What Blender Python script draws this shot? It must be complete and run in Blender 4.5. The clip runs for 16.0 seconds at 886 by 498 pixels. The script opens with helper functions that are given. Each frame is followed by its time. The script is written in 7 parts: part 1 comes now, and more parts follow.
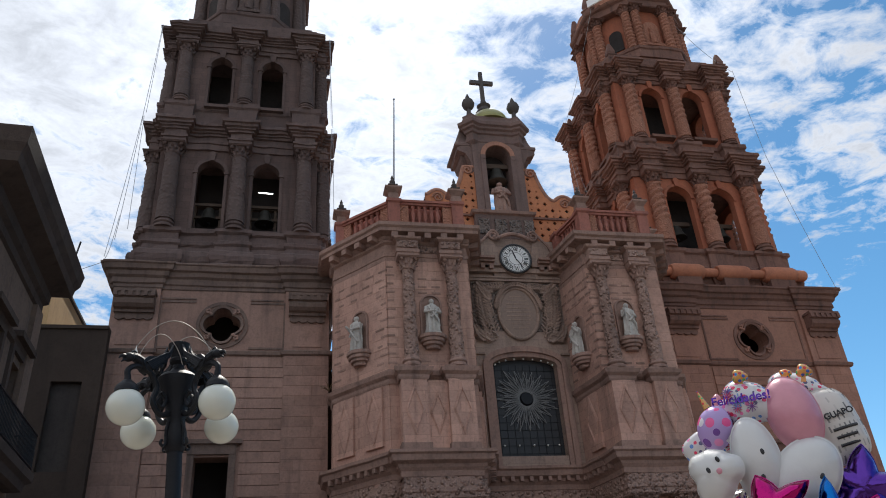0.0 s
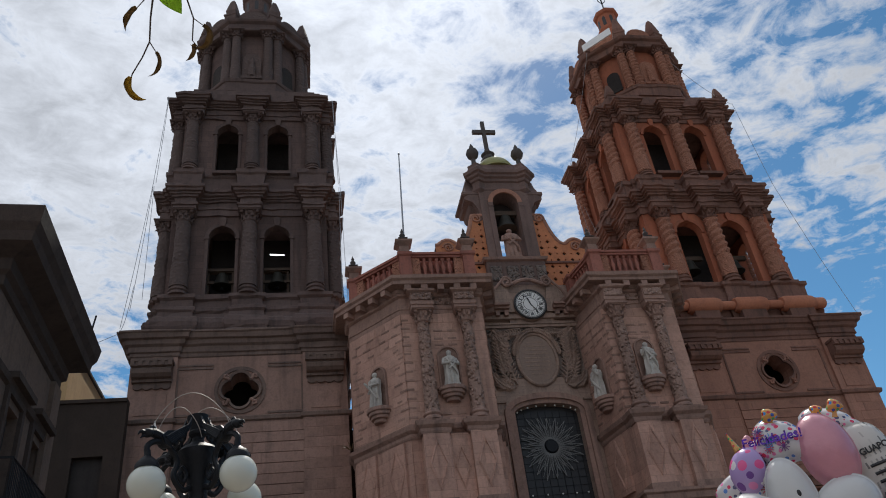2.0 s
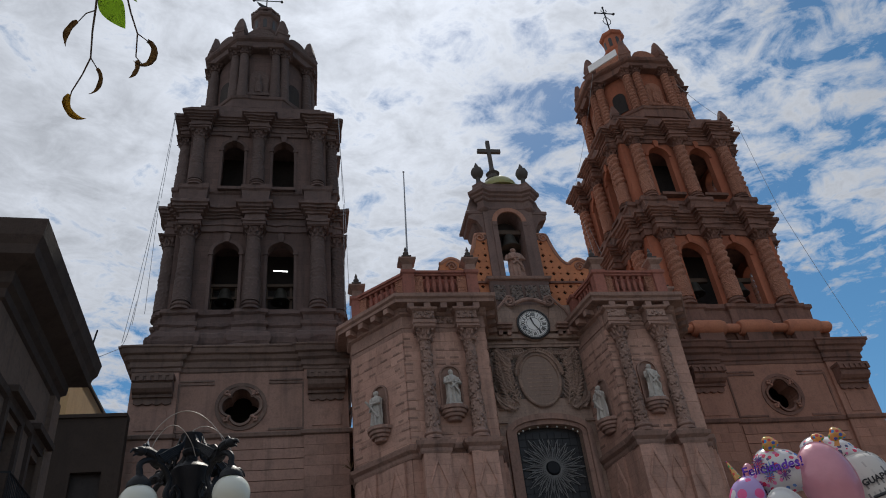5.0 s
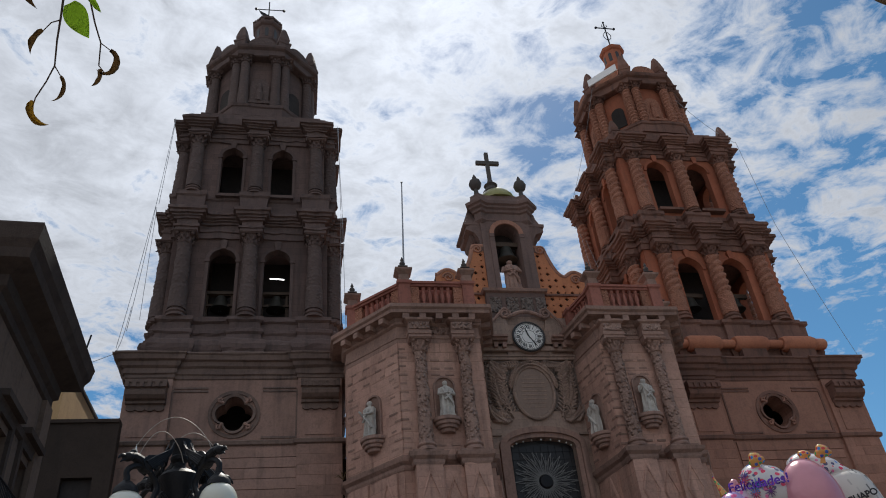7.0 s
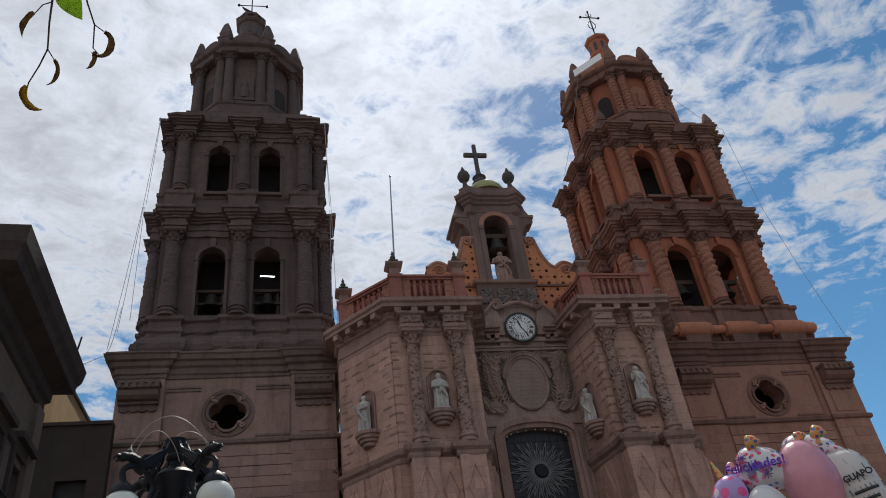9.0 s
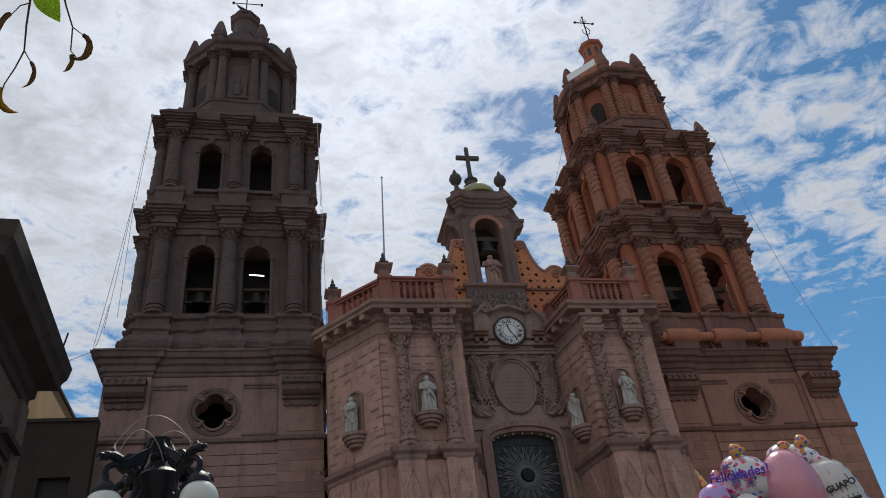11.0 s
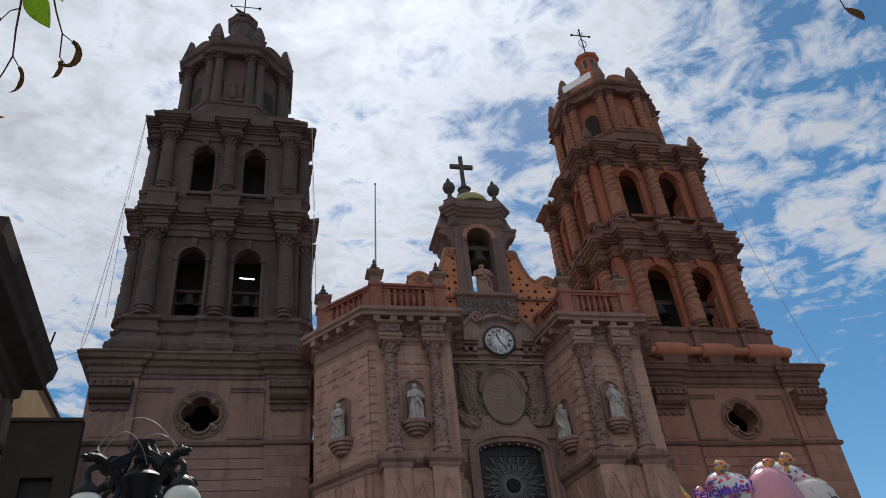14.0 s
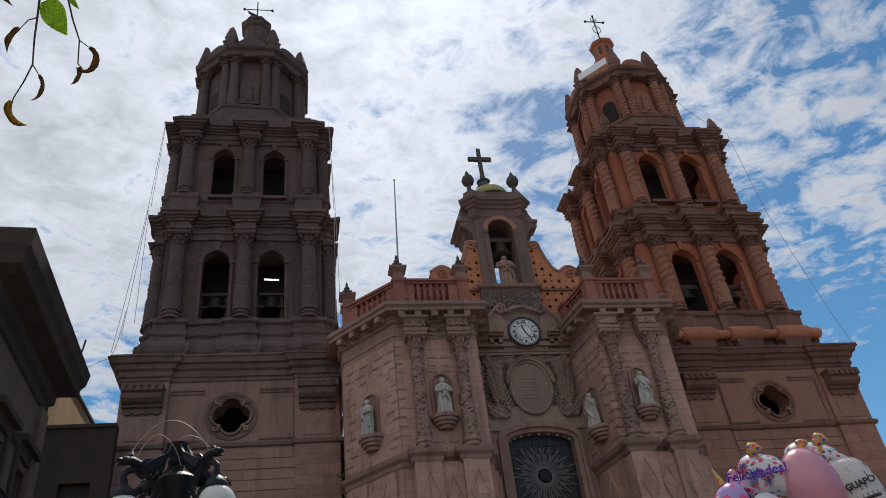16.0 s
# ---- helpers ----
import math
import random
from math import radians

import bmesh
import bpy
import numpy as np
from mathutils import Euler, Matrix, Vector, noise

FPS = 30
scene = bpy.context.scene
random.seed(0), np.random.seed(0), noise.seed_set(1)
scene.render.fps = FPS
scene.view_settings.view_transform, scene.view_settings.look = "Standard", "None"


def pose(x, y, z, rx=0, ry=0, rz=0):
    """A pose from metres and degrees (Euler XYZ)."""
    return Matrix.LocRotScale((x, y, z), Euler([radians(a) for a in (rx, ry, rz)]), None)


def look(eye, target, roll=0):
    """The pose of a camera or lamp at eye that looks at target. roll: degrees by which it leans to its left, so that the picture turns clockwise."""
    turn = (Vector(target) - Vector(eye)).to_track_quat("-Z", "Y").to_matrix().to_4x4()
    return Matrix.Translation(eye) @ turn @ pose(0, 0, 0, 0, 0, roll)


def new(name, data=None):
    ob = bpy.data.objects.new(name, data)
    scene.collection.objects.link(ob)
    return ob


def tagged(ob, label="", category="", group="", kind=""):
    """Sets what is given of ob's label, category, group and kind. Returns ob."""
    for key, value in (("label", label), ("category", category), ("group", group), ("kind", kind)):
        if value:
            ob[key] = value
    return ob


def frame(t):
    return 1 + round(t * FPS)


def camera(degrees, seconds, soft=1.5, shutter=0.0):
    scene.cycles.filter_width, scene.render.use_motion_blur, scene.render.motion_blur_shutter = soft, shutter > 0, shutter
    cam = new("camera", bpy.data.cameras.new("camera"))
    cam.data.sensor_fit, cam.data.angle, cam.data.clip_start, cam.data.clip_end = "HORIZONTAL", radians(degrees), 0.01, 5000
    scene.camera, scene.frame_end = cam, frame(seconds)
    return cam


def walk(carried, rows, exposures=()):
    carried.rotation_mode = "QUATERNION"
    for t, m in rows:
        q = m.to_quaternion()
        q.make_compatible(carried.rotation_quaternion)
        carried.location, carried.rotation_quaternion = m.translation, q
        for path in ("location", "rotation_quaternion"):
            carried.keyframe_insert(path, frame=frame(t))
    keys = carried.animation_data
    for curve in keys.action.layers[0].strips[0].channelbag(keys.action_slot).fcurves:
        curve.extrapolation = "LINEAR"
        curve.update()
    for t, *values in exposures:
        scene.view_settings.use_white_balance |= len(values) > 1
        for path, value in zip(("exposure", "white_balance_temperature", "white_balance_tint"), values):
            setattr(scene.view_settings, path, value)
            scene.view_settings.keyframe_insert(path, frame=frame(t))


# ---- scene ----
from mathutils import noise

cam = camera(59.9, 16.0, soft=1.0)
PATH = [
    (0, (-10.093, -0.102, 1.553), (-9.693, 1.599, 2.527), -4.2),
    (0.5, (-10.093, -0.076, 1.57), (-9.7, 1.629, 2.54), -4.3),
    (1, (-10.089, -0.082, 1.562), (-9.709, 1.63, 2.524), -4.4),
    (1.5, (-10.081, -0.123, 1.558), (-9.713, 1.583, 2.535), -5.2),
    (2, (-10.09, -0.108, 1.611), (-9.723, 1.531, 2.697), -7.6),
    (2.5, (-10.095, -0.099, 1.611), (-9.733, 1.532, 2.711), -7.8),
    (3, (-10.099, -0.093, 1.609), (-9.741, 1.534, 2.716), -7.7),
    (3.5, (-10.099, -0.087, 1.627), (-9.745, 1.536, 2.74), -7.2),
    (4, (-10.067, -0.069, 1.654), (-9.712, 1.552, 2.772), -6.9),
    (6.5, (-9.993, -0.092, 1.65), (-9.638, 1.511, 2.793), -6.3),
    (7, (-9.967, -0.101, 1.634), (-9.607, 1.496, 2.783), -5.9),
    (7.5, (-9.939, -0.116, 1.626), (-9.565, 1.475, 2.778), -5.9),
    (8, (-9.935, -0.099, 1.617), (-9.549, 1.504, 2.75), -7.8),
    (8.5, (-9.987, -0.075, 1.624), (-9.602, 1.528, 2.756), -7.8),
    (11, (-9.97, -0.077, 1.644), (-9.56, 1.519, 2.778), -7.2),
    (11.5, (-10.001, -0.009, 1.669), (-9.582, 1.581, 2.807), -6.9),
    (12, (-9.967, -0.009, 1.658), (-9.53, 1.576, 2.797), -6.5),
    (12.5, (-9.973, -0.007, 1.669), (-9.524, 1.574, 2.809), -6.4),
    (13, (-9.974, -0.055, 1.644), (-9.527, 1.522, 2.79), -6.5),
    (13.5, (-9.99, -0.07, 1.647), (-9.55, 1.507, 2.795), -6.3),
    (14, (-9.962, -0.085, 1.651), (-9.532, 1.495, 2.8), -6.2),
    (14.5, (-9.952, -0.124, 1.623), (-9.536, 1.46, 2.772), -6.1),
    (15, (-9.959, -0.137, 1.631), (-9.557, 1.454, 2.774), -6.4),
    (15.5, (-9.954, -0.128, 1.638), (-9.562, 1.463, 2.785), -6.7),
    (16, (-9.96, -0.086, 1.641), (-9.585, 1.513, 2.782), -7.4),
]
walk(cam, [(t, look(eye, target, roll)) for t, eye, target, roll in PATH],
     [(0, 0.82), (1.5, 0.88), (1.9, 0.38), (3.0, 0.37), (3.6, 0.36), (4.0, 0.22), (6.5, 0.21), (7.0, 0.32), (7.6, 0.36), (8.0, 0.46), (8.4, 0.34), (11.0, 0.34), (15.1, 0.35), (15.5, 0.23), (16, 0.37)])

# ---- world, sun ----
world = bpy.data.worlds.new("world")
scene.world = world
world.use_nodes = True
wn, wl = world.node_tree.nodes, world.node_tree.links
wn.clear()
w_out = wn.new("ShaderNodeOutputWorld")
w_bg = wn.new("ShaderNodeBackground")
w_bg.inputs["Strength"].default_value = 0.1
w_sky = wn.new("ShaderNodeTexSky")
w_sky.sky_type = 'NISHITA'
w_sky.sun_disc = False
SUN_EL, SUN_AZ = radians(57), radians(15)
w_sky.sun_elevation, w_sky.sun_rotation = SUN_EL, SUN_AZ
w_sky.altitude = 1860
w_tc = wn.new("ShaderNodeTexCoord")
# cloud layer seen from below: the view ray met with a flat sheet
w_sep = wn.new("ShaderNodeSeparateXYZ")
wl.new(w_tc.outputs["Generated"], w_sep.inputs[0])


def w_math(op, a, b=None, clamp=False):
    n = wn.new("ShaderNodeMath")
    n.operation, n.use_clamp = op, clamp
    for i, v in enumerate((a, b)):
        if v is None:
            continue
        if isinstance(v, (int, float)):
            n.inputs[i].default_value = v
        else:
            wl.new(v, n.inputs[i])
    return n.outputs[0]


w_zc = w_math('MAXIMUM', w_sep.outputs[2], 0.06)
w_u = w_math('DIVIDE', w_sep.outputs[0], w_zc)
w_v = w_math('DIVIDE', w_sep.outputs[1], w_zc)
w_com = wn.new("ShaderNodeCombineXYZ")
wl.new(w_u, w_com.inputs[0])
wl.new(w_v, w_com.inputs[1])
w_map = wn.new("ShaderNodeMapping")
w_map.inputs["Rotation"].default_value = (0, 0, radians(-28))
w_map.inputs["Scale"].default_value = (1.0, 1.12, 1.0)
w_map.inputs["Location"].default_value = (3.1, 1.7, 0)
wl.new(w_com.outputs[0], w_map.inputs[0])


def w_noise(scale, detail, rough, distort=0.0):
    n = wn.new("ShaderNodeTexNoise")
    n.inputs["Scale"].default_value, n.inputs["Detail"].default_value = scale, detail
    n.inputs["Roughness"].default_value, n.inputs["Distortion"].default_value = rough, distort
    wl.new(w_map.outputs[0], n.inputs["Vector"])
    return n.outputs[0]


n_big, n_mid, n_fine = w_noise(1.7, 5, 0.55), w_noise(8.5, 10, 0.62, 0.5), w_noise(26, 8, 0.68, 0.35)
# fewer clouds towards the right-hand side of the sky
w_bias = w_math('MULTIPLY', w_math('MULTIPLY', w_math('ADD', w_u, -0.60), -0.115), 1.0)
w_cov = w_math('ADD', w_math('ADD', w_math('MULTIPLY', n_big, 0.62), w_math('MULTIPLY', n_mid, 0.95)), w_math('MULTIPLY', n_fine, 0.25))
w_cov = w_math('ADD', w_cov, w_bias)
# and fewer low down, far off
w_cov = w_math('SUBTRACT', w_cov, w_math('MULTIPLY', w_math('MAXIMUM', w_math('ADD', w_v, -1.4), 0.0), 0.2))
w_ramp = wn.new("ShaderNodeValToRGB")
w_ramp.color_ramp.elements[0].position, w_ramp.color_ramp.elements[0].color = 0.775, (0, 0, 0, 1)
w_ramp.color_ramp.elements[1].position, w_ramp.color_ramp.elements[1].color = 0.96, (1, 1, 1, 1)
# clouds brighter round the sun
SUN_DIR = Vector((math.sin(SUN_AZ) * math.cos(SUN_EL), math.cos(SUN_AZ) * math.cos(SUN_EL), math.sin(SUN_EL)))
w_nrm = wn.new("ShaderNodeVectorMath")
w_nrm.operation = 'NORMALIZE'
wl.new(w_tc.outputs["Generated"], w_nrm.inputs[0])
w_dot = wn.new("ShaderNodeVectorMath")
w_dot.operation = 'DOT_PRODUCT'
w_dot.inputs[1].default_value = SUN_DIR
wl.new(w_nrm.outputs[0], w_dot.inputs[0])
w_glow = w_math('POWER', w_math('MAXIMUM', w_dot.outputs["Value"], 0.0), 18.0)
# the sheet is thickest round the sun
w_cov = w_math('ADD', w_cov, w_math('MULTIPLY', w_glow, 0.10))
# open blue gaps in the sheet
for gap, k, wide in (((0.294, 0.677, 0.674), -.11, 200.0), ((0.336, 0.712, 0.617), -.09, 200.0)):
    w_g = wn.new("ShaderNodeVectorMath")
    w_g.operation = 'DOT_PRODUCT'
    w_g.inputs[1].default_value = Vector(gap).normalized()
    wl.new(w_nrm.outputs[0], w_g.inputs[0])
    w_cov = w_math('ADD', w_cov, w_math('MULTIPLY', w_math('POWER', w_math('MAXIMUM', w_g.outputs["Value"], 0.0), wide), k))
wl.new(w_cov, w_ramp.inputs[0])
w_sum = w_math('ADD', w_math('MULTIPLY', n_mid, 0.75), w_math('MULTIPLY', n_fine, 0.25))
w_den = wn.new("ShaderNodeMapRange")
w_den.inputs[1].default_value, w_den.inputs[2].default_value = 0.35, 0.75
w_den.inputs[3].default_value, w_den.inputs[4].default_value = 1.36, 0.70
wl.new(w_sum, w_den.inputs[0])
w_lum = w_math('MULTIPLY', w_math('ADD', w_math('MULTIPLY', w_glow, 2.2), 4.6), w_den.outputs[0])
w_cc = wn.new("ShaderNodeVectorMath")
w_cc.operation = 'SCALE'
w_cc.inputs[0].default_value = (0.91, 0.97, 1.08)
wl.new(w_lum, w_cc.inputs[3])
w_mix = wn.new("ShaderNodeMix")
w_mix.data_type = 'RGBA'
wl.new(w_ramp.outputs[0], w_mix.inputs[0])
w_sat = wn.new("ShaderNodeHueSaturation")
w_sat.inputs["Hue"].default_value = 0.487
w_sat.inputs["Saturation"].default_value, w_sat.inputs["Value"].default_value = 1.28, 0.82
wl.new(w_sky.outputs[0], w_sat.inputs["Color"])
wl.new(w_sat.outputs[0], w_mix.inputs[6])
wl.new(w_cc.outputs[0], w_mix.inputs[7])
wl.new(w_mix.outputs[2], w_bg.inputs[0])
wl.new(w_bg.outputs[0], w_out.inputs[0])

sun = new("sun", bpy.data.lights.new("sun", 'SUN'))
sun.data.energy, sun.data.angle, sun.data.color = 3.0, radians(1.0), (1.0, 0.95, 0.86)
sun.matrix_world = look(SUN_DIR * 80, (0, 0, 0))


# ---- materials ----
def mat_base(name):
    m = bpy.data.materials.new(name)
    m.use_nodes = True
    return m, m.node_tree.nodes, m.node_tree.links, m.node_tree.nodes["Principled BSDF"]


def stone(name, a, b, dark, rough=0.9, big=0.35, bump=0.5, joints=None, vary=0.12, streak=0.5, carve=0.0, soot=0.4):
    """Weathered stone: two tones, stains that run down, grain, and where asked faint joints and carving with shade
    painted in its hollows.
    """
    m, n, l, p = mat_base(name)
    geo = n.new("ShaderNodeNewGeometry")
    pos = geo.outputs["Position"]

    def noise_(scale, detail, vec=pos, rough_=0.6):
        t = n.new("ShaderNodeTexNoise")
        t.inputs["Scale"].default_value, t.inputs["Detail"].default_value, t.inputs["Roughness"].default_value = scale, detail, rough_
        l.new(vec, t.inputs["Vector"])
        return t.outputs[0]

    def mixc(fac, c1, c2, blend='MIX'):
        x = n.new("ShaderNodeMix")
        x.data_type, x.blend_type = 'RGBA', blend
        for v, i in ((fac, 0), (c1, 6), (c2, 7)):
            if isinstance(v, (tuple, list)):
                x.inputs[i].default_value = (*v, 1)
            elif isinstance(v, (int, float)):
                x.inputs[i].default_value = v
            else:
                l.new(v, x.inputs[i])
        return x.outputs[2]

    def ramp(v, lo, hi):
        r = n.new("ShaderNodeMapRange")
        r.inputs[1].default_value, r.inputs[2].default_value = lo, hi
        l.new(v, r.inputs[0])
        return r.outputs[0]

    def mul(v, k):
        x = n.new("ShaderNodeMath")
        x.operation = 'MULTIPLY'
        l.new(v, x.inputs[0])
        if isinstance(k, (int, float)):
            x.inputs[1].default_value = k
        else:
            l.new(k, x.inputs[1])
        return x.outputs[0]

    col = mixc(ramp(noise_(big, 5), 0.35, 0.65), a, b)
    mp = n.new("ShaderNodeMapping")
    mp.inputs["Scale"].default_value = (1.6, 1.6, 0.16)
    l.new(pos, mp.inputs[0])
    col = mixc(mul(ramp(noise_(1.4, 6, mp.outputs[0]), 0.52, 0.78), streak), col, dark)
    col = mixc(mul(ramp(noise_(9, 4), 0.45, 0.8), 0.35), col, dark)
    col = mixc(mul(ramp(noise_(2.3, 6, rough_=0.7), 0.52, 0.72), soot), col, dark)
    info = n.new("ShaderNodeObjectInfo")
    hsv = n.new("ShaderNodeHueSaturation")
    r = n.new("ShaderNodeMapRange")
    r.inputs[3].default_value, r.inputs[4].default_value = 1 - vary, 1 + vary
    l.new(info.outputs["Random"], r.inputs[0])
    l.new(r.outputs[0], hsv.inputs["Value"])
    l.new(col, hsv.inputs["Color"])
    col = hsv.outputs[0]
    height = noise_(22, 5, rough_=0.7)
    if carve:
        v = n.new("ShaderNodeTexVoronoi")
        v.inputs["Scale"].default_value = carve
        l.new(pos, v.inputs["Vector"])
        rr = ramp(v.outputs["Distance"], 0.1, 0.5)
        # crevice shade painted: colour darkens where the carving's bump goes down
        col = mixc(mul(rr, 0.35), col, dark)
        ad = n.new("ShaderNodeMath")
        ad.operation = 'MULTIPLY_ADD'
        l.new(rr, ad.inputs[0])
        ad.inputs[1].default_value = -3.0
        l.new(height, ad.inputs[2])
        height = ad.outputs[0]
    if joints:
        sw = n.new("ShaderNodeSeparateXYZ")
        l.new(pos, sw.inputs[0])
        cb = n.new("ShaderNodeCombineXYZ")
        su = n.new("ShaderNodeMath")
        l.new(sw.outputs[0], su.inputs[0])
        l.new(sw.outputs[1], su.inputs[1])
        l.new(su.outputs[0], cb.inputs[0])
        l.new(sw.outputs[2], cb.inputs[1])
        bt = n.new("ShaderNodeTexBrick")
        bt.inputs["Scale"].default_value = 1.0
        bt.inputs["Brick Width"].default_value, bt.inputs["Row Height"].default_value = joints
        bt.inputs["Mortar Size"].default_value, bt.inputs["Mortar Smooth"].default_value = 0.012, 0.3
        bt.inputs["Color1"].default_value, bt.inputs["Color2"].default_value = (1.06, 1.0, 0.97, 1), (0.74, 0.72, 0.72, 1)
        bt.inputs["Mortar"].default_value = (0.55, 0.52, 0.5, 1)
        l.new(cb.outputs[0], bt.inputs["Vector"])
        col = mixc(0.6, col, bt.outputs["Color"], 'MULTIPLY')
    l.new(col, p.inputs["Base Color"])
    p.inputs["Roughness"].default_value = rough
    p.inputs["Specular IOR Level"].default_value = 0.18
    bp = n.new("ShaderNodeBump")
    bp.inputs["Strength"].default_value, bp.inputs["Distance"].default_value = bump, 0.09 if carve else 0.04
    l.new(height, bp.inputs["Height"])
    l.new(bp.outputs[0], p.inputs["Normal"])
    return m


def plain(name, col, rough=0.5, metal=0.0, spec=0.5, coat=0.0, var=0.15, scale=6.0, bump=0.0, col2=None, sheen=0.0):
    m, n, l, p = mat_base(name)
    t = n.new("ShaderNodeTexNoise")
    t.inputs["Scale"].default_value, t.inputs["Detail"].default_value = scale, 5
    tc = n.new("ShaderNodeTexCoord")
    l.new(tc.outputs["Object"], t.inputs["Vector"])
    x = n.new("ShaderNodeMix")
    x.data_type = 'RGBA'
    x.inputs[6].default_value = (*[c * (1 - var) for c in col], 1)
    x.inputs[7].default_value = (*(col2 or [min(1, c * (1 + var)) for c in col]), 1)
    l.new(t.outputs[0], x.inputs[0])
    l.new(x.outputs[2], p.inputs["Base Color"])
    p.inputs["Roughness"].default_value, p.inputs["Metallic"].default_value = rough, metal
    p.inputs["Specular IOR Level"].default_value, p.inputs["Coat Weight"].default_value = spec, coat
    if bump:
        b = n.new("ShaderNodeBump")
        b.inputs["Strength"].default_value, b.inputs["Distance"].default_value = bump, 0.02
        l.new(t.outputs[0], b.inputs["Height"])
        l.new(b.outputs[0], p.inputs["Normal"])
    return m


M_PINK = stone("rose_stone", (0.46, 0.28, 0.222), (0.53, 0.334, 0.265), (0.15, 0.1, 0.086), joints=(0.95, 0.46), streak=.65)
M_PINK_C = stone("rose_stone_carved", (0.46, 0.295, 0.235), (0.53, 0.345, 0.277), (0.11, 0.08, 0.07), carve=5.5, bump=0.9)
# stain tone that also carries painted shade: slots, niches, cornice undersides
M_SLOT = stone("stained_shaded_stone", (0.24, 0.152, 0.122), (0.33, 0.21, 0.168), (0.06, 0.046, 0.042))
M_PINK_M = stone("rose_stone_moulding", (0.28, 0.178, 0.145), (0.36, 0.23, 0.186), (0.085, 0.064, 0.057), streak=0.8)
M_BASE = stone("base_stone", (0.27, 0.170, 0.138), (0.33, 0.209, 0.169), (0.10, 0.074, 0.066), streak=0.6)
M_BASE_M = stone("base_moulding", (0.15, 0.107, 0.092), (0.205, 0.144, 0.12), (0.055, 0.045, 0.042), streak=0.9)
M_GREY = stone("dark_tower_stone", (0.115, 0.081, 0.074), (0.148, 0.103, 0.092), (0.06, 0.048, 0.047), streak=0.8, joints=(0.8, 0.42))
M_GREY_M = stone("dark_tower_moulding", (0.107, 0.076, 0.07), (0.145, 0.102, 0.092), (0.052, 0.042, 0.041), streak=0.8)
M_GREY_C = stone("dark_tower_carved", (0.103, 0.074, 0.068), (0.133, 0.095, 0.086), (0.072, 0.057, 0.053), carve=5.0, bump=0.3)
M_ORANGE = stone("orange_render", (0.33, 0.11, 0.064), (0.39, 0.142, 0.083), (0.16, 0.075, 0.055), streak=0.6, bump=0.3)
M_TERRA = stone("terracotta_stone", (0.33, 0.165, 0.115), (0.39, 0.205, 0.145), (0.12, 0.075, 0.06), streak=0.7)
M_TERRA_C = stone("terracotta_carved", (0.42, 0.19, 0.125), (0.50, 0.24, 0.16), (0.17, 0.08, 0.058), carve=9.0, bump=.6)
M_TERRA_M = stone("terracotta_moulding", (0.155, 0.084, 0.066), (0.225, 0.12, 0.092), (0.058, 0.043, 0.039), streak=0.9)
M_BAY = stone("grey_bay_stone", (0.32, 0.237, 0.195), (0.385, 0.284, 0.233), (0.10, 0.08, 0.072), joints=(0.9, 0.46))
M_BAY_C = stone("grey_bay_carved", (0.29, 0.226, 0.195), (0.345, 0.27, 0.232), (0.09, 0.075, 0.068), carve=7.0, bump=1.0)
M_BAL = stone("balustrade_stone", (0.30, 0.12, 0.092), (0.36, 0.15, 0.115), (0.09, 0.05, 0.045), streak=0.5)
M_LACE = stone("orange_gable", (0.46, 0.18, 0.09), (0.51, 0.215, 0.11), (0.2, 0.095, 0.06), streak=0.4, bump=0.25)
M_GABLE = stone("gable_stone", (0.155, 0.104, 0.092), (0.195, 0.131, 0.115), (0.075, 0.06, 0.054), streak=0.6)
M_STATUE = stone("pale_statue_stone", (0.46, 0.43, 0.395), (0.54, 0.505, 0.46), (0.20, 0.18, 0.16), big=1.5, streak=0.4)
M_HOUSE = stone("house_render", (0.142, 0.1, 0.08), (0.178, 0.126, 0.1), (0.04, 0.032, 0.03), streak=0.6, bump=0.25)
# trim colour lowered to hold the shade under the eaves
M_HOUSE_M = stone("shaded_house_cornice", (0.06, 0.045, 0.039), (0.08, 0.06, 0.052), (0.024, 0.02, 0.019), streak=0.6)
M_YELLOW = stone("ochre_render", (0.44, 0.29, 0.15), (0.50, 0.34, 0.18), (0.30, 0.20, 0.11), streak=0.4, bump=0.25)
# deep shade of the narrow passage is put into this render's colour
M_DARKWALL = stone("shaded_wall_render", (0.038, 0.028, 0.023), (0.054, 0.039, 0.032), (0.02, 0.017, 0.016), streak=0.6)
# near black: the gloom of interiors is put into this colour
M_INSIDE = stone("shaded_inner_stone", (0.035, 0.03, 0.029), (0.05, 0.043, 0.04), (0.02, 0.018, 0.018))
M_PAVE = stone("paving_stone", (0.175, 0.155, 0.142), (0.225, 0.198, 0.18), (0.07, 0.06, 0.055), big=0.2)
M_IRON = plain("black_iron", (0.010, 0.011, 0.014), 0.5, 0.0, 0.22, 0.0, bump=0.3, scale=30)
M_WIRE = plain("grey_wire", (0.30, 0.31, 0.33), 0.5, 0.5)
M_PALEWIRE = plain("bare_wire", (0.34, 0.30, 0.26), 0.5, 0.3)
M_GLASS_DARK = plain("leaded_glass", (0.028, 0.027, 0.029), 0.4, 0.0, 0.3, bump=0.4, scale=14)
M_LEAD = plain("pale_metal_rays", (0.16, 0.157, 0.153), 0.5, 0.2)
M_BRONZE = plain("bell_bronze", (0.04, 0.038, 0.032), 0.6, 0.4, 0.3, var=0.3)
M_WOOD = plain("dark_timber", (0.07, 0.045, 0.03), 0.8, var=0.35, scale=12)
M_DIAL = plain("white_dial", (0.70, 0.70, 0.68), 0.4, var=0.06)
M_INK = plain("black_paint", (0.02, 0.02, 0.022), 0.5)
